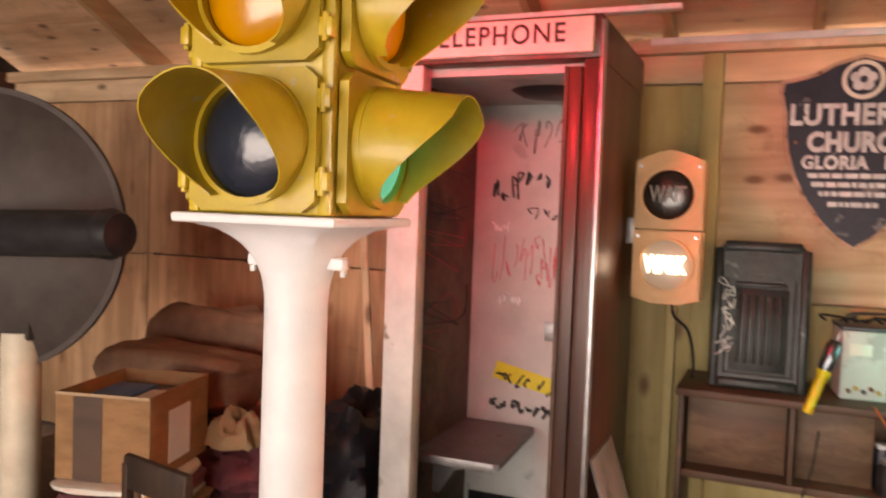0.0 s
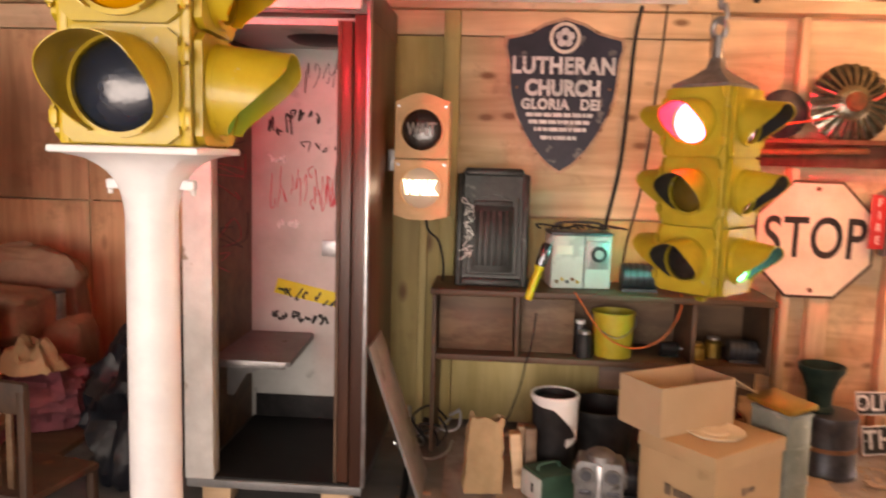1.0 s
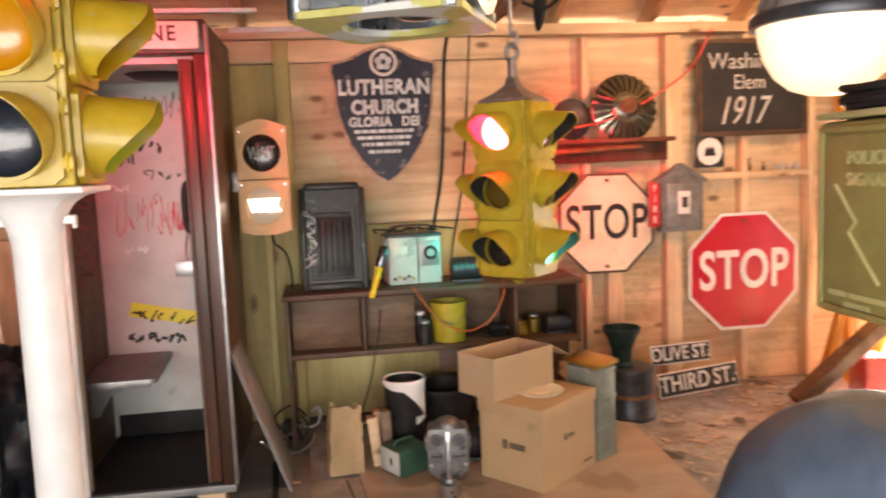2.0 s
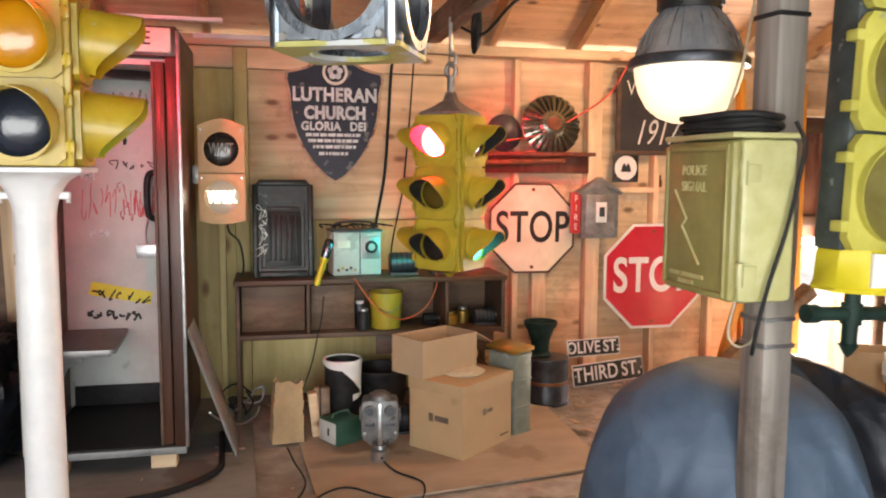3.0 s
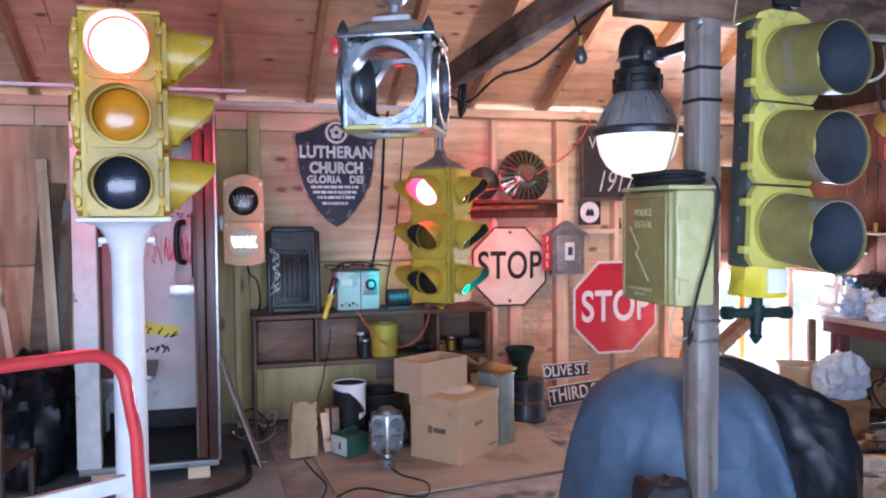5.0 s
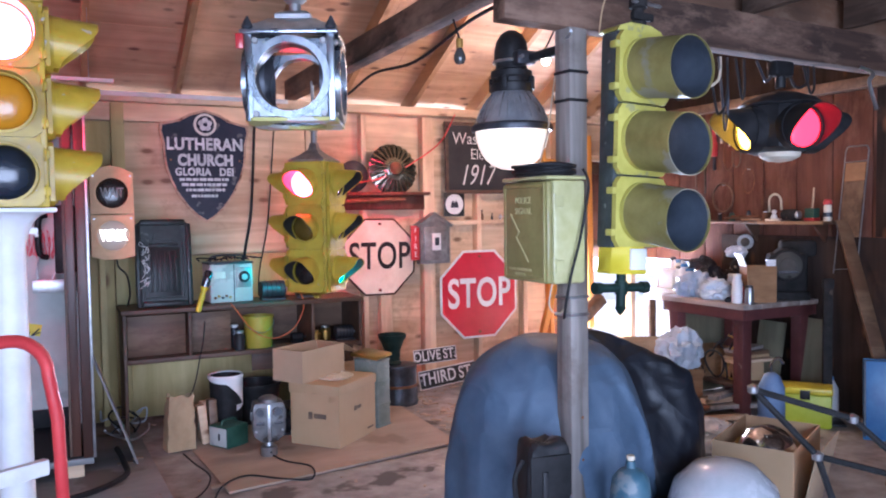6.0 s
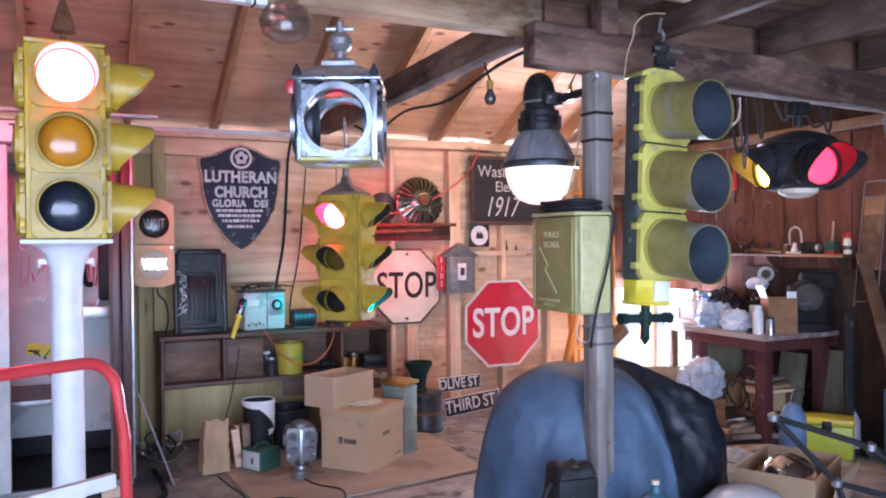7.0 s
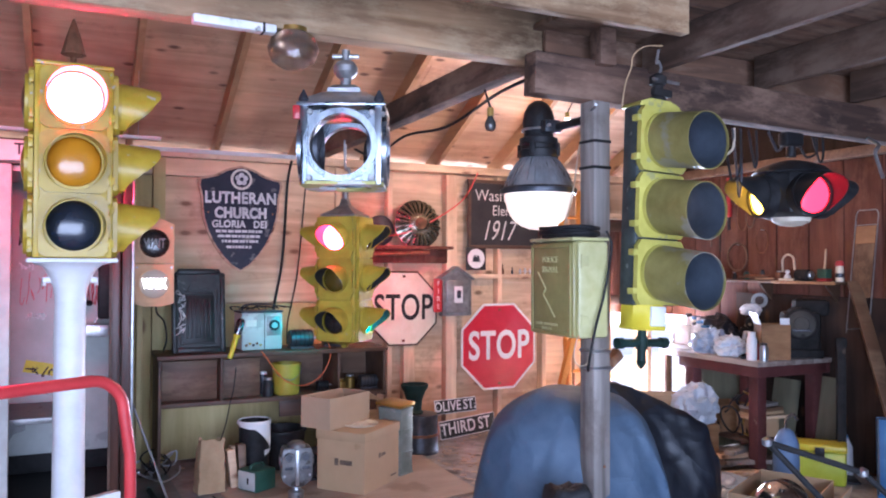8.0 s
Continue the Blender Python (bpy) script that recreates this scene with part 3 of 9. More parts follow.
def holed(bm, w, h, r, t, m=None, seg=32):
    """A plate w by h in x, z with a round hole, t thick, its front at y = 0."""
    rows = [[], [], [], []]
    for k in range(seg):
        an = 2 * math.pi * k / seg + math.pi / seg
        c, s = math.cos(an), math.sin(an)
        q = min(w / 2 / abs(c) if abs(c) > 1e-6 else 9, h / 2 / abs(s) if abs(s) > 1e-6 else 9)
        for row, (d, y) in zip(rows, ((q, 0), (r, 0), (r, t), (q, t))):
            row.append(bm.verts.new((c * d, y, s * d)))
    for k in range(seg):
        j = (k + 1) % seg
        for i in range(4):
            a, b = rows[i], rows[(i + 1) % 4]
            bm.faces.new((a[k], a[j], b[j], b[k]))
    moved(bm, [x for row in rows for x in row], m)
    return bm


def grid_sheet(bm, f, nu, nv, t=0.0):
    """A sheet of points f(u, v), u and v from 0 to 1."""
    g = [[bm.verts.new(f(i / nu, j / nv)) for j in range(nv + 1)] for i in range(nu + 1)]
    for i in range(nu):
        for j in range(nv):
            bm.faces.new((g[i][j], g[i + 1][j], g[i + 1][j + 1], g[i][j + 1]))
    return bm


def mesh_of(name, bm, material, smooth=True, angle=38):
    bmesh.ops.recalc_face_normals(bm, faces=bm.faces)
    me = bpy.data.meshes.new(name)
    bm.to_mesh(me)
    bm.free()
    me.materials.append(material)
    if smooth:
        me.polygons.foreach_set("use_smooth", [True] * len(me.polygons))
        me.set_sharp_from_angle(angle=radians(angle))
    return me


def part(name, bm, material, parent=None, label="", m=None):
    ob = new(name, mesh_of(name, bm, material))
    if parent is not None:
        ob.parent = parent
    if m is not None:
        ob.matrix_local = m
    if label:
        ob["label"] = label
    return ob


def thing(name, label, category, m=None, group="", kind=""):
    ob = new(name)
    ob.empty_display_size = 0.1
    if m is not None:
        ob.matrix_world = m
    return tagged(ob, label, category, group, kind)


def solid(name, bm, material, label, category="", m=None, group="", kind=""):
    ob = part(name, bm, material, None, "", None)
    if m is not None:
        ob.matrix_world = m
    return tagged(ob, label, category, group, kind)


def letters(name, text, size, material, parent, m, extrude=0.002, wide=1.0, space=1.0, bold=0.0, align="CENTER"):
    """Raised lettering, upright in x, z, with its front towards -y."""
    c = bpy.data.curves.new(name, "FONT")
    c.body, c.size, c.extrude, c.align_x, c.align_y, c.space_character, c.offset = text, size, extrude, align, "CENTER", space, bold
    tmp = new("lettering", c)
    bpy.context.view_layer.update()
    me = bpy.data.meshes.new_from_object(tmp.evaluated_get(bpy.context.evaluated_depsgraph_get()))
    bpy.data.objects.remove(tmp)
    me.transform(Matrix.Rotation(radians(90), 4, "X") @ Matrix.Diagonal((wide, 1, 1, 1)))
    if name != "sign_word":
        me.materials.clear()
        me.materials.append(material)
        ob = new(name, me)
        ob.parent = parent
        ob.matrix_local = m
        return ob
    # each letter of a sign is a piece of its own
    src = bm_new()
    src.from_mesh(me)
    bpy.data.meshes.remove(me)
    left = set(src.verts)
    groups = []
    while left:
        seed = left.pop()
        pool, run = [seed], [seed]
        while run:
            v = run.pop()
            for e in v.link_edges:
                w = e.other_vert(v)
                if w in left:
                    left.discard(w)
                    pool.append(w)
                    run.append(w)
        groups.append(pool)
    # the font's front, back and sides are loose from one another: join what overlaps across
    groups = sorted(([min(v.co.x for v in g), max(v.co.x for v in g), g] for g in groups), key=lambda k: k[0])
    joined = []
    for lo, hi, g in groups:
        if joined and lo < joined[-1][1] - 0.25 * (hi - lo):
            joined[-1][1] = max(joined[-1][1], hi)
            joined[-1][2] += g
        else:
            joined.append([lo, hi, list(g)])
    ob = None
    for lo, hi, g in joined:
        keep = set(g)
        idx = {v: i for i, v in enumerate(g)}
        faces = [[idx[v] for v in f.verts] for f in src.faces if f.verts[0] in keep]
        lm = bpy.data.meshes.new("letter")
        lm.from_pydata([v.co[:] for v in g], [], faces)
        lm.materials.append(material)
        ob = new("letter", lm)
        ob.parent = parent
        ob.matrix_local = m
    src.free()
    return ob


def scribble(name, pts, r, material, parent):
    bm = bm_new()
    tube(bm, spline(pts, 5), r, 5)
    return part(name, bm, material, parent)


def cable(name, pts, r, material, label, category="cable", steps=6, seg=7):
    return solid(name, tube(bm_new(), spline(pts, steps), r, seg), material, label, category)


RX = lambda d: Matrix.Rotation(radians(d), 4, "X")
RY = lambda d: Matrix.Rotation(radians(d), 4, "Y")
RZ = lambda d: Matrix.Rotation(radians(d), 4, "Z")
AT = lambda x, y, z: Matrix.Translation((x, y, z))


# ---- the building ----
def slab(name, x0, y0, z0, x1, y1, z1, material, label, bev=0.0, category="wall"):
    return solid(name, box(bm_new(), x0, y0, z0, x1, y1, z1, bev), material, label, category, kind="structure")


def ground_sheet():
    bm = bm_new()
    grid_sheet(bm, lambda u, v: ((u - 0.5) * 240, (v - 0.5) * 240, -0.06), 24, 24)
    solid("ground", bm, OUTSIDE, "pale gravel ground outside the garage", "ground", kind="structure")


ground_sheet()


def garage_floor():
    bm = bm_new()

    def f(u, v):
        x, y = -4.7 + 9.2 * u, -2.7 + 7.9 * v
        return (x, y, -0.004 + 0.006 * noise.noise((x * 1.3, y * 1.3, 0)) + 0.003 * noise.noise((x * 6, y * 6, 3)))
    grid_sheet(bm, f, 110, 95)
    solid("floor", bm, DIRT, "dusty stained concrete floor of the garage", "floor", kind="structure")


garage_floor()
PLATE = 2.30
# back wall: plywood to the left, open studs over outer boards to the right, a doorway near the corner
slab("wall_back", -4.6, 5.14, 0, 3.55, 5.22, PLATE, PINE, "pine sheathing of the back wall")
slab("wall_back_lintel", 3.55, 5.14, 1.95, 4.33, 5.22, PLATE, PINE, "pine sheathing above the back doorway")
slab("wall_back_corner", 4.33, 5.14, 0, 4.42, 5.22, PLATE, PINE, "pine sheathing beside the back doorway")
slab("wall_left", -4.7, -2.7, 0, -4.6, 5.22, PLATE, RED_WOOD, "brown boarded side wall")
slab("wall_right", 4.32, -2.7, 0, 4.42, 4.40, PLATE, RED_WOOD, "red-brown boarded side wall")
slab("wall_right_lintel", 4.32, 4.40, 1.0, 4.42, 5.14, PLATE, RED_WOOD, "boards above the corner opening")
# unseen front wall, its opening narrowed to keep daylight off the right side
slab("wall_front_a", -4.6, -2.7, 0, -3.6, -2.6, PLATE, RED_WOOD, "unseen boarded wall beside the garage doorway, limiting the daylight")
slab("wall_front_b", 1.7, -2.7, 0, 4.32, -2.6, PLATE, RED_WOOD, "unseen boarded wall beside the garage doorway, limiting the daylight")
slab("wall_front_lintel", -3.6, -2.7, 2.22, 1.7, -2.6, PLATE, RED_WOOD, "unseen boarded lintel over the garage doorway, limiting the daylight")


def wall_sheets():
    """Plywood sheets nailed to the studs, each a hand apart in tone, with open joints between them."""
    for x0, x1, z0, z1, mt in ((-4.58, -3.42, 0.02, 1.17, PINE_RED), (-4.58, -3.42, 1.18, 2.10, PINE_RED), (-3.41, -2.2, 0.02, 1.17, PINE_RED), (-3.41, -2.2, 1.18, 2.10, PINE_RED),
                               (-2.19, -0.98, 0.02, 1.17, PINE_RED), (-2.19, -0.98, 1.18, 2.10, PINE_RED), (-0.97, -0.235, 0.02, 2.10, YELLOW_PLY),
                               (-0.145, 1.14, 0.02, 1.155, YELLOW_PLY), (-0.145, 1.14, 1.165, 2.10, PINE)):
        solid("plywood_sheet", box(bm_new(), x0, 5.05, z0, x1, 5.064, z1, 0.002), mt, "pale knotty plywood sheet nailed to the wall", "wall panel", group="plywood sheets on the back wall", kind="structure")
    for x0, x1 in ((-4.58, -1.6), (-1.59, 1.14)):
        solid("wall_board", box(bm_new(), x0, 5.046, 2.108, x1, 5.064, 2.235, 0.003), PINE, "long pale board below the wall plate", "board", kind="structure")


wall_sheets()


def studs():
    for x in (-4.5, -3.41, -2.2, -1.58, -0.97):
        solid("stud", box(bm_new(), x - 0.02, 5.066, 0.02, x + 0.02, 5.14, 2.23), PINE_V, "pine wall stud", "stud", group="wall studs", kind="structure")
    for x, w in ((1.17, 0.022), (1.62, 0.02), (2.185, 0.05), (2.66, 0.02), (3.12, 0.02), (3.50, 0.045)):
        solid("stud", box(bm_new(), x - w, 5.05, 0.02, x + w, 5.14, 2.23, 0.002), PINE_V, "bare pine wall stud", "stud", group="wall studs", kind="structure")
    solid("wall_post", box(bm_new(), -0.232, 5.0, 0.0, -0.148, 5.06, 2.23, 0.004), YELLOW_PLY, "yellow-green treated upright beside the plywood", "post", kind="structure")
    solid("wall_post", box(bm_new(), -0.335, 4.985, 0.0, -0.295, 5.05, 1.3, 0.004), YELLOW_PLY, "yellow-green treated upright beside the plywood", "post", kind="structure")
    solid("blocking", box(bm_new(), 2.24, 5.055, 1.335, 3.45, 5.138, 1.375, 0.002), PINE, "horizontal pine blocking between studs", "blocking", kind="structure")
    solid("blocking", box(bm_new(), 1.195, 5.06, 1.535, 2.08, 5.138, 1.575, 0.002), PINE, "horizontal pine blocking between studs", "blocking", kind="structure")
    solid("blocking", box(bm_new(), 1.30, 4.99, 0.50, 1.36, 5.05, 0.98, 0.002), PINE_V, "short pine cleat on the wall", "cleat", kind="structure")
    solid("blocking", box(bm_new(), 1.745, 5.05, 0.30, 1.845, 5.13, 0.80, 0.002), PINE_V, "short pine cleat on the wall", "cleat", kind="structure")
    solid("top_plate", box(bm_new(), -4.6, 5.0, 2.238, 4.32, 5.14, PLATE, 0.003), PINE, "pale pine plate along the top of the back wall", "plate", kind="structure")
    solid("white_edge_strip", box(bm_new(), -0.46, 4.985, 2.272, 1.0, 4.998, 2.302, 0.002), WHITE_DIRTY, "long white strip along the wall plate", "strip", kind="structure")
    solid("right_plate", box(bm_new(), 4.22, -2.6, 2.23, 4.32, 5.0, PLATE, 0.003), BROWN_PANEL, "brown plate along the top of the side wall", "plate", kind="structure")
    for k in range(26):
        y = 5.0 - 0.3 * k
        solid("wall_batten", box(bm_new(), 4.300, y - 0.295, 1.0 if k < 2 else 0.0, 4.319, y - 0.004, 2.228, 0.003), RED_WOOD, "red-brown upright board", "board", group="boards of the side wall", kind="structure")


studs()


def roof():
    rise, ridge_y = 0.48, 1.3
    zr = 2.37 + rise * (5.0 - ridge_y)
    rnd = random.Random(4)
    bm = bm_new()
    y = 5.3
    while y > ridge_y:
        w = 0.235
        y1 = max(y - w, ridge_y)
        x = -4.8
        while x < 4.5:
            ln = rnd.uniform(2.0, 3.6)
            x1 = min(x + ln, 4.5)
            z = 2.37 + rise * (5.0 - y) + 0.1
            z1 = 2.37 + rise * (5.0 - y1) + 0.1
            d = rnd.uniform(0, 0.006)
            c = [bm.verts.new(p) for p in ((x + 0.003, y - 0.003, z + d), (x1 - 0.003, y - 0.003, z + d), (x1 - 0.003, y1 + 0.003, z1 + d), (x + 0.003, y1 + 0.003, z1 + d))]
            e = [bm.verts.new(v.co + Vector((0, 0, 0.022))) for v in c]
            bm.faces.new(c)
            bm.faces.new(e[::-1])
            for i in range(4):
                bm.faces.new((c[i], c[(i + 1) % 4], e[(i + 1) % 4], e[i]))
            x = x1
        y = y1
    solid("ceiling", bm, PINE_ROOF, "pale knotty pine boards under the roof", "ceiling", kind="structure")
    prism_pts = [(5.4, 2.37 - rise * 0.4 + 0.135), (ridge_y, zr + 0.135), (-2.8, zr + 0.135 - rise * (ridge_y + 2.8)), (-2.8, zr + 0.2 - rise * (ridge_y + 2.8)), (ridge_y, zr + 0.2), (5.4, 2.37 - rise * 0.4 + 0.2)]
    bm = bm_new()
    prism(bm, prism_pts, 9.4, AT(-4.85, 0, 0) @ RZ(90) @ Matrix.Diagonal((1, -1, 1, 1)))
    solid("roof", bm, DARK_METAL, "dark roof over the boards", "roof", kind="structure")
    for k in range(-6, 7):
        x = 0.22 + 0.61 * k
        if not -4.6 < x < 4.3:
            continue
        bm = bm_new()
        prism(bm, [(5.25, 2.37 - rise * 0.25 - 0.03), (5.25, 2.37 - rise * 0.25 + 0.1), (ridge_y, zr + 0.1), (ridge_y, zr - 0.03)], 0.04, AT(x - 0.02, 0, 0) @ RZ(90) @ Matrix.Diagonal((1, -1, 1, 1)))
        solid("rafter", bm, PINE_RAFTER, "brown pine rafter under the roof boards", "rafter", group="rafters", kind="structure")
    # gables coloured near black to read as the unlit void above the plate
    for sx in (-4.7, 4.34):
        bm = bm_new()
        prism(bm, [(5.2, 2.3), (ridge_y, zr + 0.1), (-2.7, zr + 0.1 - rise * (ridge_y + 2.7)), (-2.7, 2.3)], 0.06, AT(sx, 0, 0) @ RZ(90) @ Matrix.Diagonal((1, -1, 1, 1)))
        solid("gable", bm, GABLE, "boarded gable of the garage", "wall", kind="structure")


roof()


def beams():
    def beam(name, p, q, w, h, mt, label):
        p, q = Vector(p), Vector(q)
        d = q - p
        ln = d.length
        yaw = math.degrees(math.atan2(d.y, d.x))
        pitch = math.degrees(math.asin(d.z / ln))
        solid(name, box(bm_new(), 0, -w / 2, 0, ln, w / 2, h, 0.005), mt, label, "beam", AT(*p) @ RZ(yaw) @ RY(-pitch), kind="structure")
    beam("girder", (-4.55, 1.885, 2.315), (1.15, 1.885, 2.315), 0.10, 0.22, BEAM_PALE, "pale weathered girder across the garage")
    beam("header_beam", (0.925, 1.745, 2.155), (4.25, 1.745, 2.075), 0.09, 0.172, BEAM_X, "dark weathered beam resting on the post")
    beam("tie_beam", (1.02, 1.94, 2.30), (1.02, 4.99, 2.30), 0.09, 0.14, BEAM_X, "brown tie beam from the post to the wall")
    beam("ceiling_plank", (-1.4, 1.22, 2.292), (1.25, 1.20, 2.292), 0.045, 0.19, BEAM_PALE, "pale plank under the loft joists")
    for x in (1.52, 2.19, 2.86, 3.53):
        solid("loft_joist", box(bm_new(), x - 0.022, -2.55, 2.295, x + 0.022, 1.74, 2.45, 0.004), BEAM_Y, "dark rough-sawn loft joist", "joist", group="loft joists", kind="structure")
    bm = bm_new()
    y = -2.55
    while y < 1.72:
        box(bm, 1.0, y + 0.003, 2.452, 4.25, y + 0.19, 2.474, 0.0)
        y += 0.193
    solid("ceiling_loft", bm, LOFT, "dark boards of the loft floor seen from below", "ceiling", kind="structure")
    solid("rim_board", box(bm_new(), 1.04, 1.80, 2.28, 4.25, 1.825, 2.450, 0.003), LOFT, "dark board closing the edge of the loft", "board", kind="structure")
    solid("king_post", box(bm_new(), 1.22, 1.66, 2.295, 1.30, 1.74, 2.451, 0.004), BEAM_X, "short dark upright over the beam", "post", kind="structure")


beams()


def doorway_trim():
    for x0, x1 in ((3.55, 3.602), (4.278, 4.33)):
        solid("door_jamb", box(bm_new(), x0, 5.02, 0, x1, 5.23, 1.95, 0.003), PINE_V, "pine jamb of the back doorway", "jamb", kind="structure")
    solid("door_head", box(bm_new(), 3.60, 5.02, 1.90, 4.28, 5.23, 1.95, 0.003), PINE, "pine head of the back doorway", "jamb", kind="structure")
    # added leaf: blocks the upper doorway so daylight enters only below it
    top = thing("door_1", "dark brown boarded leaf added to close the upper doorway", "door", AT(0, 0, 0), kind="structure")
    for k in range(5):
        part("board", box(bm_new(), 3.605 + 0.134 * k, 5.10, 1.0, 3.605 + 0.134 * k + 0.131, 5.125, 1.895, 0.003), RED_WOOD, top)
    for z in (1.08, 1.78):
        part("ledge", box(bm_new(), 3.62, 5.075, z, 4.26, 5.0995, z + 0.09, 0.003), BROWN_WOOD, top)
    solid("leaning_timber", box(bm_new(), -0.028, -0.02, 0, 0.028, 0.02, 2.12, 0.003), ORANGE_WOOD, "orange-stained timber standing upright against the shut door leaf", "timber", AT(3.80, 5.0, 0.002) @ RY(-1))
    # emissive sheet added in place of the overexposed daylight outside
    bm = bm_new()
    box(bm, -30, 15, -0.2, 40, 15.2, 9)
    m = glow("glowing_backdrop", (0.93, 0.97, 1.0), 3.0)
    solid("backdrop", bm, m, "glowing backdrop sheet that stands in for daylight beyond the doorway", "backdrop", kind="structure")


doorway_trim()
solid("floor_sheet", prism(bm_new(), [(0.085, 4.56), (0.172, 3.25), (1.62, 3.47), (1.66, 4.56)], 0.011, Matrix(((1, 0, 0, 0), (0, 0, 1, 0), (0, 1, 0, 0), (0, 0, 0, 1))) @ AT(0, 0.003, 0)), FLOOR_PLY, "worn tan plywood sheet lying on the floor", "plywood", kind="structure")
solid("floor_sheet", box(bm_new(), -1.65, 2.95, 0.003, 0.02, 4.75, 0.013, 0.002), GREY_PLY, "grey dusty plywood sheet lying on the floor", "plywood", AT(0, 0, 0) @ RZ(2.0), kind="structure")


# ---- traffic signals ----
def visor_bm(r, length, low, t=0.003, span=300.0, seg=28, rows=6, cut=1.0, flare=0.0):
    """A sheet visor about +z... of radius r; length at the top, low at its ends; its axis runs along -y, top at +z."""
    bm = bm_new()
    lay = []
    for rad in (r, r - t):
        g = []
        for i in range(seg + 1):
            a = radians(-span / 2 + span * i / seg)
            k = min(1.0, max(0.0, (146 - abs(math.degrees(a))) / 100))
            ln = low + (length - low) * k * k * (3 - 2 * k)
            row = []
            for j in range(rows + 1):
                s = j / rows
                rr = rad * (1 + flare * s)
                row.append(bm.verts.new((rr * math.sin(a), -ln * s, rr * math.cos(a) - 0.10 * ln * s)))
            g.append(row)
        lay.append(g)
    for g, flip in ((lay[0], False), (lay[1], True)):
        for i in range(seg):
            for j in range(rows):
                q = (g[i][j], g[i + 1][j], g[i + 1][j + 1], g[i][j + 1])
                bm.faces.new(q[::-1] if flip else q)
    a, b = lay
    for i in range(seg):
        bm.faces.new((a[i][rows], a[i + 1][rows], b[i + 1][rows], b[i][rows]))
    for e in (0, seg):
        for j in range(rows):
            bm.faces.new((a[e][j], a[e][j + 1], b[e][j + 1], b[e][j]))
    return bm


def lens_bm(r, bulge=0.042, seg=32):
    prof = [(r * math.sin(math.pi / 2 * (1 - k / 7)), bulge * math.sin(math.pi / 2 * k / 7)) for k in range(8)]
    prof[-1] = (0, bulge)
    return lathe(bm_new(), prof, seg, RX(90))


def ring_bm(r, t, depth, seg=32):
    return lathe(bm_new(), [(r, 0), (r + t, 0), (r + t, depth), (r, depth), (r, 0)], seg, RX(90))


def latch_bm():
    bm = bm_new()
    box(bm, -0.006, -0.016, -0.016, 0.022, 0.002, 0.016, 0.002)
    cyl(bm, 0.006, -0.024, 0.024, 8, AT(0.008, -0.012, 0))
    return bm


def face(parent, m, w, h, r, lens, material, visor, inner=None, latches=1, tag=""):
    """One door of a signal: door plate, rim, lens, visor and latches, its front towards -y."""
    bm = holed(bm_new(), w - 0.012, h - 0.010, r, 0.018, m @ AT(0, -0.018, 0))
    door = part("door", bm, material, parent)
    bm = ring_bm(r - 0.002, 0.012, 0.016)
    bm.transform(m @ AT(0, -0.016, 0))
    part("rim", bm, material, door)
    bm = lens_bm(r)
    bm.transform(m @ AT(0, -0.004, 0))
    part("lens", bm, lens, door)
    if visor:
        bm = visor
        bm.transform(m @ AT(0, -0.020, 0))
        part("visor", bm, inner or material, door)
    if latches:
        for z in (-h * 0.27, h * 0.27):
            bm = latch_bm()
            bm.transform(m @ AT(w / 2 - 0.004, -0.002, z))
            part("latch", bm, material, door)
    return door


